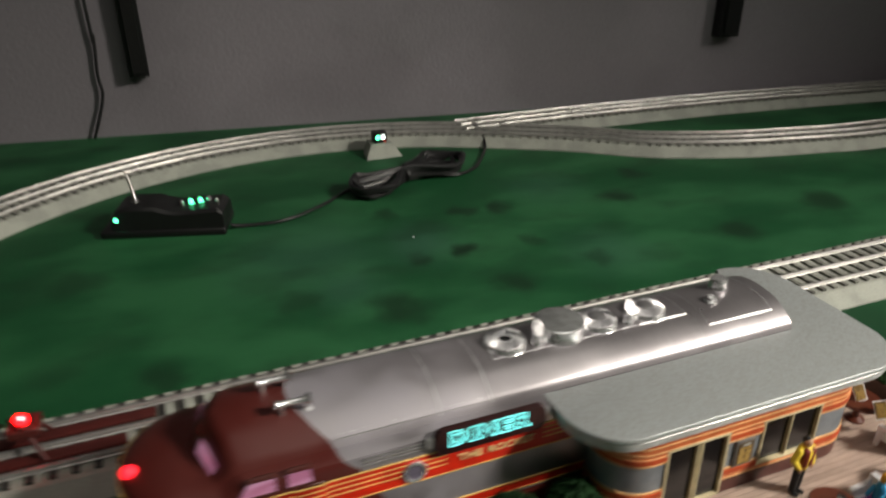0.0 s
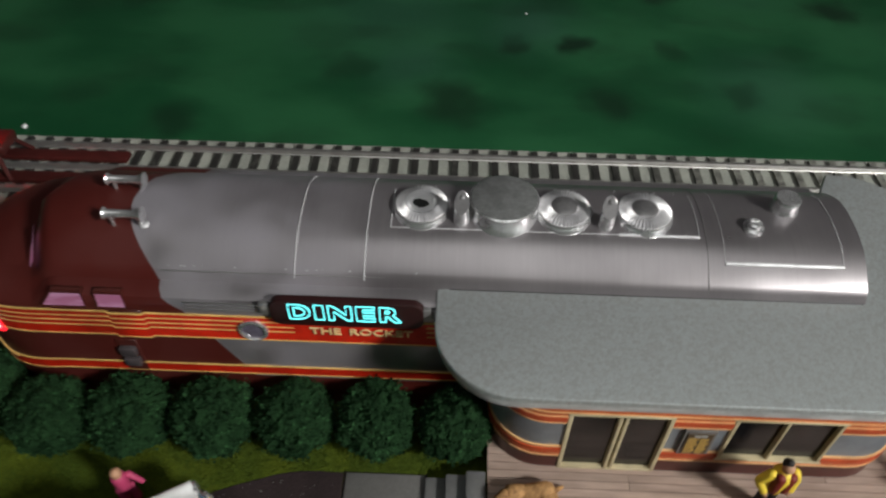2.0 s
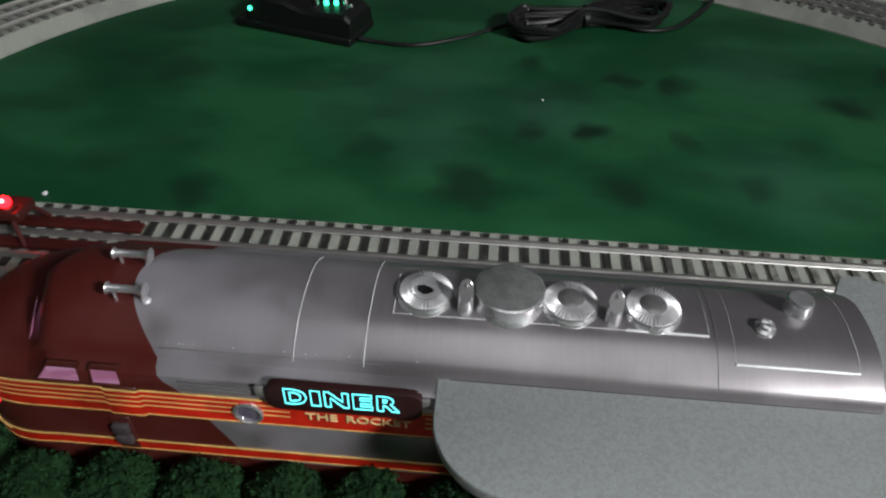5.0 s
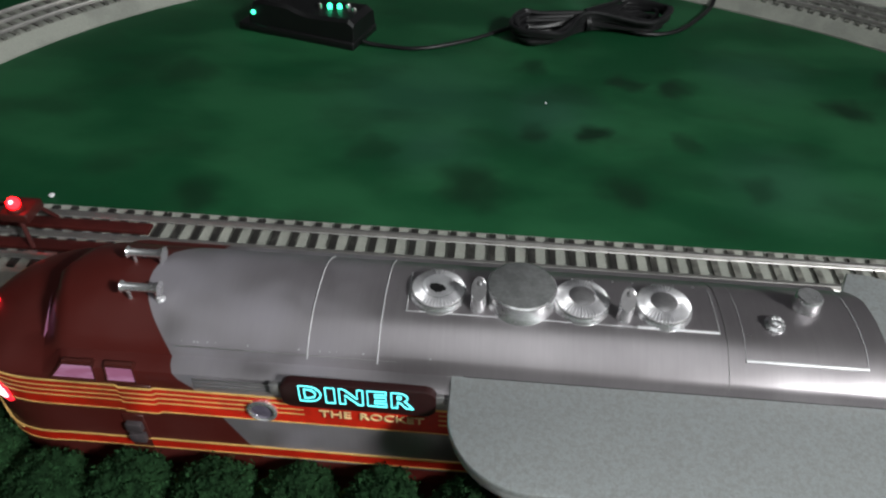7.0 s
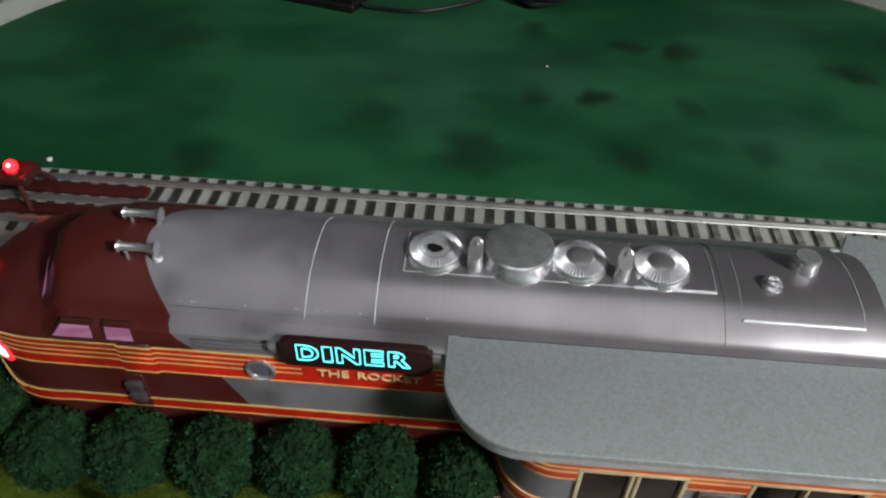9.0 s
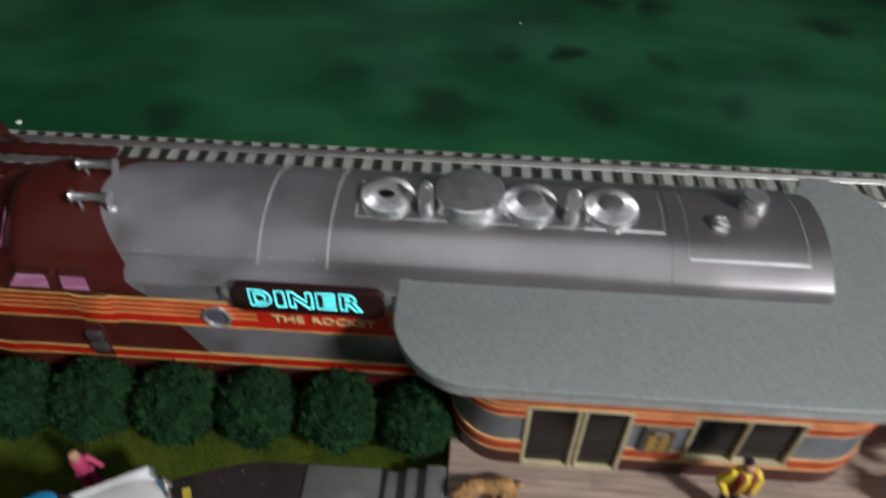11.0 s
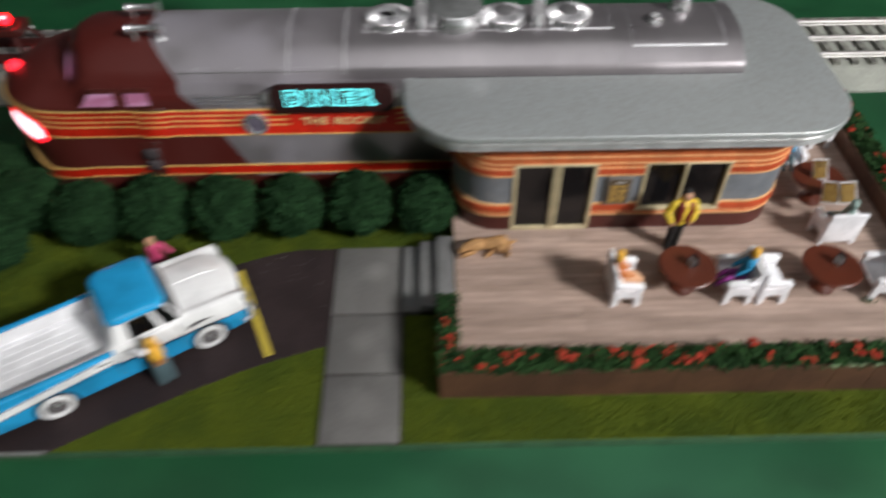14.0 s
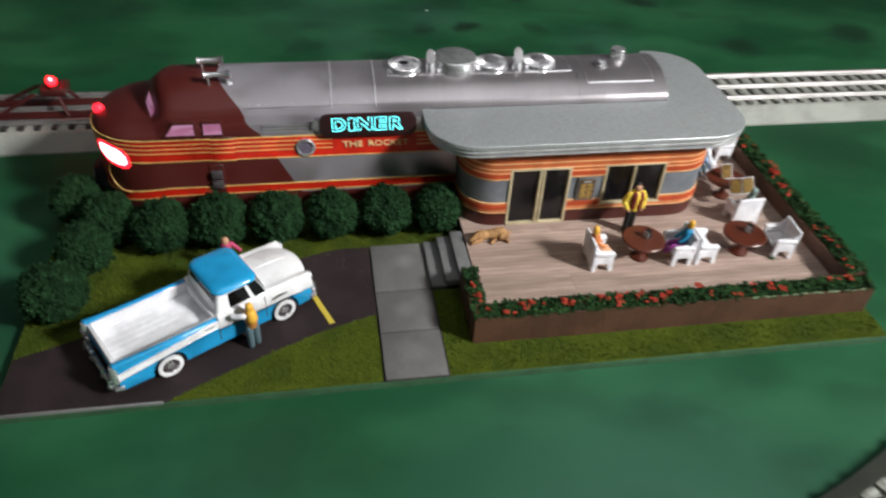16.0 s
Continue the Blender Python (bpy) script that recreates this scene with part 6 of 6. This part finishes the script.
M_SKIN = surface("tan_figure_paint", (0.55, 0.30, 0.18), 0.6, var=0.05)
M_PALE = surface("pale_peach_paint", (0.75, 0.42, 0.24), 0.6, var=0.05)
M_SHIRT = surface("yellow_figure_paint", (0.90, 0.66, 0.06), 0.6, var=0.05)
M_VEST = surface("dark_red_figure_paint", (0.20, 0.022, 0.012), 0.6, var=0.1)
M_DARK = surface("black_figure_paint", (0.015, 0.014, 0.014), 0.6, var=0.1)
M_HAIR = surface("yellow_top_paint", (0.85, 0.45, 0.05), 0.6, var=0.05)
M_CORAL = surface("coral_figure_paint", (0.62, 0.20, 0.055), 0.6, var=0.1)
M_TEAL = surface("blue_figure_paint", (0.02, 0.30, 0.55), 0.6, var=0.05)
M_PURPLE = surface("purple_figure_paint", (0.30, 0.04, 0.28), 0.6, var=0.05)
M_ROSE = surface("rose_figure_paint", (0.55, 0.06, 0.16), 0.6, var=0.05)
M_SAGE = surface("sage_figure_paint", (0.26, 0.36, 0.33), 0.6, var=0.05)
M_JACKET = surface("orange_brown_paint", (0.52, 0.21, 0.05), 0.6, var=0.15)
M_SLATE = surface("slate_figure_paint", (0.10, 0.16, 0.18), 0.6, var=0.05)

STAND = lambda h: [((-0.0016, 0, 0.0016), (-0.0014, 0, h * 0.48), 0.0014, 0.0016, 0), ((0.0016, 0.0004, 0.0016), (0.0014, 0, h * 0.48), 0.0014, 0.0016, 0)]
H = 0.0290
figure("toy_figure", (0.0615, -0.0118, DECK), 6, [M_DARK, M_SHIRT, M_VEST, M_SKIN],
       STAND(H) + [((0, 0, H * 0.52), (0, 0, H * 0.78), 0.0026, 0.0032, 1), ((-0.0015, -0.0016, H * 0.57), (-0.0016, -0.0015, H * 0.81), 0.0015, 0.0017, 2), ((0.0015, -0.0016, H * 0.57), (0.0016, -0.0015, H * 0.81), 0.0015, 0.0017, 2), ((0, -0.0018, H * 0.66), (0, -0.0020, H * 0.80), 0.0007, 0.0011, 1),
                   ((-0.0034, 0, H * 0.80), (-0.0055, 0.0003, H * 0.66), 0.0016, 0.0014, 1), ((0.0034, 0, H * 0.80), (0.0055, 0.0003, H * 0.66), 0.0016, 0.0014, 1), ((-0.0056, 0.0002, H * 0.65), (-0.0041, -0.0016, H * 0.55), 0.0014, 0.0012, 1), ((0.0056, 0.0002, H * 0.65), (0.0041, -0.0016, H * 0.55), 0.0014, 0.0012, 1),
                   ((-0.0037, -0.0019, H * 0.53), (-0.0034, -0.0021, H * 0.50), 0.0009, 0.0008, 3), ((0.0037, -0.0019, H * 0.53), (0.0034, -0.0021, H * 0.50), 0.0009, 0.0008, 3), ((-0.0016, -0.0012, 0.0009), (-0.0017, -0.0026, 0.0009), 0.0011, 0.0009, 0), ((0.0016, -0.0010, 0.0009), (0.0018, -0.0024, 0.0009), 0.0011, 0.0009, 0), ((0, 0, H * 0.86), (0, -0.0002, H * 0.93), 0.0013, 0.0018, 3), ((0, 0.0008, H * 0.955), (0, 0.0005, H * 0.985), 0.0017, 0.0013, 0)],
       "plain standing toy figure in yellow, dark red and black", 1.5)
SIT = [((-0.0022, 0, 0.0090), (-0.0032, 0, 0.0156), 0.0019, 0.0022, 0), ((-0.0024, -0.0014, 0.0082), (0.0030, -0.0015, 0.0084), 0.0014, 0.0011, 1), ((-0.0024, 0.0014, 0.0082), (0.0030, 0.0015, 0.0084), 0.0014, 0.0011, 1),
       ((0.0034, -0.0015, 0.0082), (0.0064, -0.0015, 0.0048), 0.0011, 0.0009, 1), ((0.0034, 0.0015, 0.0082), (0.0064, 0.0015, 0.0048), 0.0011, 0.0009, 1), ((-0.0028, -0.0024, 0.0138), (0.0010, -0.0022, 0.0108), 0.0009, 0.0008, 0), ((-0.0028, 0.0024, 0.0138), (0.0010, 0.0022, 0.0108), 0.0009, 0.0008, 0), ((-0.0036, 0, 0.0184), (-0.0038, 0, 0.0204), 0.0016, 0.0016, 2)]
figure("toy_figure", (0.0388, -0.0335, DECK), 0, [M_CORAL, M_PALE, M_HAIR], SIT, "plain seated toy figure in coral orange on a chair")
figure("toy_figure", (0.0786, -0.0335, DECK), 180, [M_TEAL, M_PURPLE, M_HAIR], SIT, "plain seated toy figure in blue and purple on a chair")
figure("toy_figure", (0.1263, -0.0068, DECK), 88, [M_SAGE, M_SLATE, M_SAGE], SIT, "plain seated toy figure in muted green at a table")
figure("toy_figure", (0.1195, 0.0330, DECK), -92, [M_TEAL, M_SLATE, M_HAIR], SIT, "plain seated toy figure in teal under the canopy's edge")
h = 0.0250
figure("toy_figure", (-0.1215, -0.0630, BASE + 0.0004), 32, [M_SLATE, M_JACKET, M_HAIR, M_CHAIR], STAND(h) + [((0, 0, h * 0.52), (0, 0.0006, h * 0.78), 0.0022, 0.0026, 1), ((0, -0.0010, h * 0.70), (0, -0.0008, h * 0.80), 0.0026, 0.0022, 2), ((-0.0030, 0, h * 0.78), (-0.0062, 0.0034, h * 0.74), 0.0013, 0.0012, 3), ((0, 0, h * 0.86), (0, 0, h * 0.94), 0.0016, 0.0017, 2)],
       "plain standing toy figure in orange and grey beside the truck")
h = 0.0215
figure("toy_figure", (-0.1350, -0.0148, BASE + 0.0004), 32, [M_ROSE, M_ROSE, M_SKIN], STAND(h) + [((0, 0, h * 0.50), (0, 0, h * 0.80), 0.0022, 0.0024, 1), ((0.0028, 0, h * 0.78), (0.0055, -0.0020, h * 0.60), 0.0011, 0.0009, 1), ((0, 0, h * 0.86), (0, 0, h * 0.94), 0.0016, 0.0017, 2)],
       "plain standing toy figure in rose pink behind the truck")
dog = figure("toy_dog", (-0.0092, -0.0112, DECK), 3, [surface("tan_coat_paint", (0.42, 0.235, 0.10), 0.75, var=0.35, scale=260, second=(0.22, 0.115, 0.05), mix_at=0.57, mix_soft=0.08, spec=0.2)], [((-0.0046, 0, 0.0022), (-0.0016, 0.0006, 0.0019), 0.0022, 0.0018, 0), ((-0.0016, 0.0006, 0.0018), (0.0048, 0.0004, 0.0020), 0.0017, 0.0026, 0), ((0.0040, -0.0016, 0.0018), (0.0062, -0.0014, 0.0022), 0.0017, 0.0016, 0), ((-0.0066, -0.0008, 0.0028), (-0.0088, -0.0018, 0.0020), 0.0015, 0.0009, 0), ((-0.0044, -0.0016, 0.0009), (-0.0086, -0.0030, 0.0008), 0.0008, 0.0007, 0), ((0.0052, -0.0012, 0.0012), (0.0064, -0.0036, 0.0008), 0.0012, 0.0008, 0), ((0.0014, -0.0020, 0.0010), (-0.0004, -0.0034, 0.0008), 0.0009, 0.0007, 0), ((0.0070, 0.0008, 0.0012), (0.0092, 0.0020, 0.0008), 0.0008, 0.0005, 0)],
       "plain tan lying animal figurine by the door")
dog.scale = (1.18, 1.25, 1.25)


# ---- lit bumper at the end of the spur ----
def bumper():
    t = thing("track_bumper", (-0.245, TRACK_Y, 0.0112), "oxide red lighted track bumper at the spur's end", "bumper")
    for y, x1 in ((TRACK_Y + 0.0079, -0.190), (TRACK_Y - 0.0079, -0.203)):
        bm = bmesh.new()
        box(bm, -0.289, y - 0.0033, 0.0112, x1, y + 0.0033, 0.0134, 0.0004, 2)
        part("floor_plate", bm, M_BROWNRED, t, world=True)
    lamp = Vector((-0.2435, TRACK_Y - 0.0040, 0.0325))
    for y in (TRACK_Y - 0.0115, TRACK_Y + 0.0115):
        bm = bmesh.new()
        tube(bm, [(-0.278, y, 0.0130), (-0.2545, y * 0.5 + TRACK_Y * 0.5, 0.0250)], 0.0011, 8)
        tube(bm, [(-0.2370, y, 0.0130), (-0.2420, y * 0.5 + TRACK_Y * 0.5, 0.0250)], 0.0011, 8)
        part("strut", bm, M_BROWNRED, t, world=True)
    bm = bmesh.new()
    box(bm, -0.2510, TRACK_Y - 0.0075, 0.0235, -0.2370, TRACK_Y + 0.0065, 0.0285, 0.0012, 3)
    part("beam", bm, M_BROWNRED, t, world=True)
    bm = bmesh.new()
    lathe(bm, [(0.0034, 0.0), (0.0034, 0.0012), (0.0026, 0.0018)], 20, pose(lamp.x, lamp.y, 0.0284))
    part("lamp_socket", bm, M_BROWNRED, t, world=True)
    bm = bmesh.new()
    bmesh.ops.create_uvsphere(bm, u_segments=20, v_segments=12, radius=0.0029)
    bmesh.ops.transform(bm, matrix=Matrix.Translation(lamp), verts=bm.verts)
    bulb = part("lamp", bm, M_REDLAMP, t, "glowing red lamp", world=True)
    bm = bmesh.new()
    bmesh.ops.create_uvsphere(bm, u_segments=16, v_segments=10, radius=0.0012)
    bmesh.ops.transform(bm, matrix=Matrix.Translation(lamp + Vector((0.0004, -0.0014, 0.0014))), verts=bm.verts)
    part("filament", bm, M_HOTLAMP, bulb, "white-hot bulb core", world=True)


bumper()


# ---- transformer, cord, track signal ----
def transformer():
    t = thing("train_controller", (-0.1752, 0.4015, 0), "black train transformer with a lever and green lights", "controller", rz=-16.4)
    bm = bmesh.new()
    box(bm, -0.047, -0.016, 0.0, 0.049, 0.024, 0.0060, 0.0015, 3)
    part("base", bm, M_BLACK, t)
    bm = bmesh.new()
    rings = []
    for x, z in ((-0.038, 0.007), (-0.0375, 0.016), (-0.034, 0.022), (-0.026, 0.0245), (-0.005, 0.0242), (0.002, 0.0215), (0.012, 0.0195), (0.044, 0.0215), (0.048, 0.018), (0.0485, 0.007)):
        rings.append([(x, -0.014, 0.006), (x, -0.0135, z * 0.9), (x, -0.011, z), (x, 0.018, z), (x, 0.021, z * 0.9), (x, 0.022, 0.006)])
    loft(bm, rings)
    part("housing", bm, M_BLACK, t, smooth=30)
    bm = bmesh.new()
    tube(bm, [(-0.0215, 0.002, 0.023), (-0.0235, 0.006, 0.034), (-0.0290, 0.012, 0.0470)], [0.0016, 0.0014, 0.0011], 10)
    lever = part("lever", bm, M_STEEL, t, "steel lever")
    bm = bmesh.new()
    lathe(bm, [(0.004, 0), (0.004, 0.001), (0.002, 0.003), (0, 0.003)], 18, pose(-0.0215, 0.002, 0.0225))
    part("lever_collar", bm, M_STEEL, lever)
    # the green posts emit, imitating LED light caught by chrome
    for x, y, g in ((0.014, 0.002, 0), (0.021, 0.004, 1), (0.028, 0.006, 1), (0.034, 0.009, 2), (0.041, 0.004, 0)):
        bm = bmesh.new()
        lathe(bm, [(0.0017, -0.001), (0.0017, 0.0026), (0.0011, 0.0036), (0, 0.0038)], 14, pose(x, y, 0.0200))
        part("terminal", bm, (M_STEEL, M_GREENLED, M_CHROME)[g], t, ("steel terminal post", "terminal post glowing green in place of reflected LED light", "bright terminal post")[g])
    bm = bmesh.new()
    bmesh.ops.create_uvsphere(bm, u_segments=14, v_segments=10, radius=0.0017)
    bmesh.ops.transform(bm, matrix=pose(-0.0335, -0.0138, 0.0150), verts=bm.verts)
    part("pilot_light", bm, M_GREENLED, t, "green pilot light")


transformer()


def cord():
    t = thing("power_cord", (0.045, 0.435, 0), "black power cord tied in a loose coil", "cable")
    lead = smooth_path([(-0.1275, 0.381, 0.0045), (-0.115, 0.3815, 0.0018), (-0.0855, 0.3805, 0.0016), (-0.0510, 0.3990, 0.0016), (-0.0190, 0.4260, 0.0018), (0.004, 0.434, 0.0050), (0.034, 0.430, 0.007)], 6)
    bm = bmesh.new()
    tube(bm, lead, 0.0015, 8)
    part("lead", bm, M_RUBBER, t, world=True)
    rnd = random.Random(9)
    for k in range(13):
        f = 0.50 + 0.14 * (k % 5)
        z = 0.0024 + 0.0026 * (k % 5)
        ca = Vector((0.000 + rnd.gauss(0, 0.003), 0.411 + rnd.gauss(0, 0.002), z))
        cb = Vector((0.078 + rnd.gauss(0, 0.004), 0.446 + rnd.gauss(0, 0.003), z))
        mid = Vector((0.0360, 0.4290, z + 0.001))
        u = (cb - ca).normalized()
        v = Vector((-u.y, u.x, 0))
        ra, rb = 0.0190 * f, 0.0240 * f
        pts = [mid + v * 0.002, ca + v * ra * 0.8 + u * 0.008, ca + v * ra - u * 0.004, ca - u * ra * 0.95 + v * 0.006, ca - u * ra * 0.95 - v * 0.008, ca - v * ra, ca - v * ra * 0.8 + u * 0.012, mid - v * 0.002,
               cb - v * rb * 0.75 - u * 0.010, cb - v * rb * 0.9 + u * 0.004, cb + u * rb * 1.0 - v * 0.006, cb + u * rb * 0.95 + v * 0.006, cb + v * rb * 0.9 + u * 0.002, cb + v * rb * 0.7 - u * 0.012, mid + v * 0.002]
        pts = [Vector((p.x, p.y, max(0.0018, p.z + rnd.gauss(0, 0.0008)))) for p in pts]
        bm = bmesh.new()
        tube(bm, smooth_path(pts, 5), 0.0019, 7)
        part("coil", bm, M_RUBBER, t, world=True)
    bm = bmesh.new()
    lathe(bm, [(0.0062, -0.0018), (0.0070, -0.0018), (0.0070, 0.0018), (0.0062, 0.0018)], 16, pose(0.0360, 0.4290, 0.0072, 0, 90, 24))
    part("tie", bm, M_BLACK, t, "black cable tie", world=True)
    bm = bmesh.new()
    tube(bm, smooth_path([(0.050, 0.436, 0.006), (0.080, 0.424, 0.003), (0.1067, 0.434, 0.0018), (0.1280, 0.460, 0.0018), (0.1440, 0.487, 0.003), (0.1490, 0.503, 0.010)], 6), 0.0016, 8)
    part("lead", bm, M_RUBBER, t, world=True)


cord()


def track_signal():
    t = thing("track_signal", (0.038, 0.508, 0), "pale grey wedge lock-on with small lights by the track", "track signal")
    bm = bmesh.new()
    b = bmesh.new()
    lo = [(0.0195, 0.5005, 0), (0.0575, 0.5005, 0), (0.053, 0.530, 0), (0.024, 0.530, 0)]
    hi = [(0.0270, 0.5085, 0.0125), (0.0500, 0.5085, 0.0125), (0.0490, 0.530, 0.0125), (0.0280, 0.530, 0.0125)]
    loft(b, [[Vector(p) for p in lo + lo[:1]], [Vector(p) for p in hi + hi[:1]]], False)
    join(bm, b)
    bm.faces.new([bm.verts.new(p) for p in hi])
    part("wedge", bm, M_BALLAST, t, world=True, smooth=20)
    bm = bmesh.new()
    box(bm, 0.0310, 0.5120, 0.0124, 0.0450, 0.5240, 0.0240, 0.0012, 2)
    part("head", bm, M_BLACK, t, "black lamp head", world=True)
    for x, mat, label in ((0.0352, M_GREENLED, "cyan lit lamp"), (0.0408, M_WHITELED, "white lit lamp")):
        bm = bmesh.new()
        lathe(bm, [(0.0023, 0), (0.0020, 0.0010), (0, 0.0014)], 14, pose(x, 0.5122, 0.0188, 90))
        part("lamp", bm, mat, t, label, world=True)
    bm = bmesh.new()
    lathe(bm, [(0.0015, 0), (0.0012, 0.0010), (0, 0.0014)], 12, pose(0.0425, 0.5122, 0.0140, 90))
    part("lamp", bm, M_RED, t, "small red lens", world=True)


track_signal()


# ---- on the wall: two black brackets and a hanging wire ----
def wall_y(x):
    (ax, ay), (bx, by) = WALL_LINE
    return ay + (by - ay) * (x - ax) / (bx - ax)


for x0, x1, z in ((-0.1915, -0.1708, 0.0665), (0.4910, 0.5205, 0.079)):
    t = thing("shelf_bracket", ((x0 + x1) / 2, wall_y((x0 + x1) / 2), z), "black metal upright bracket fixed to the wall", "bracket", "wall brackets")
    y = wall_y(x1) - 0.010
    bm = bmesh.new()
    box(bm, x0, y - 0.002, z, x1, y + 0.014, 0.62, 0.001, 2)
    part("upright", bm, M_BLACK, t, world=True)
    bm = bmesh.new()
    box(bm, x0 + 0.004, y - 0.005, z + 0.004, x1 - 0.004, y - 0.002, 0.62, 0.0006, 1)
    part("rail", bm, M_BLACK, t, world=True)
bm = bmesh.new()
tube(bm, smooth_path([(-0.2200, wall_y(-0.22) - 0.006, 0.60), (-0.2205, wall_y(-0.22) - 0.006, 0.145), (-0.2188, wall_y(-0.22) - 0.006, 0.111), (-0.2225, wall_y(-0.22) - 0.005, 0.0701), (-0.2222, wall_y(-0.22) - 0.006, 0.0456), (-0.2386, wall_y(-0.24) - 0.008, 0.0016)], 6), 0.0017, 8)
solo("hanging_wire", bm, M_RUBBER, "thin black wire hanging down the grey wall", "wire")


# ---- crumbs on the table ----
for x, y, r in ((-0.2606, 0.1822, 0.0016), (0.0035, 0.3130, 0.0008)):
    bm = bmesh.new()
    bmesh.ops.create_icosphere(bm, subdivisions=2, radius=r)
    for v in bm.verts:
        v.co *= 1 + 0.25 * noise.noise(v.co * 900)
        v.co.z *= 0.6
    bmesh.ops.transform(bm, matrix=pose(x, y, r * 0.5), verts=bm.verts)
    solo("crumb", bm, M_CHAIR, "tiny white crumb lying on the green table", "crumb", "table crumbs", smooth=60)


# ---- a scrap of foliage on the deck by a chair ----
def foliage_scrap():
    rnd = random.Random(3)
    bm = bmesh.new()
    for _ in range(14):
        c = Vector((0.1268 + rnd.gauss(0, 0.0009), -0.0402 + rnd.gauss(0, 0.0007), DECK + 0.0003 + rnd.random() * 0.0014))
        a = rnd.random() * 6.283
        u, v = Vector((math.cos(a), math.sin(a), 0.4)) * 0.0009, Vector((-math.sin(a), math.cos(a), 0.3)) * 0.0005
        bm.faces.new([bm.verts.new(c + k) for k in (-u, v, u, -v)])
    solo("foliage_scrap", bm, M_LEAF, "small dark green scrap of foliage lying on the deck", "foliage", smooth=0)


foliage_scrap()
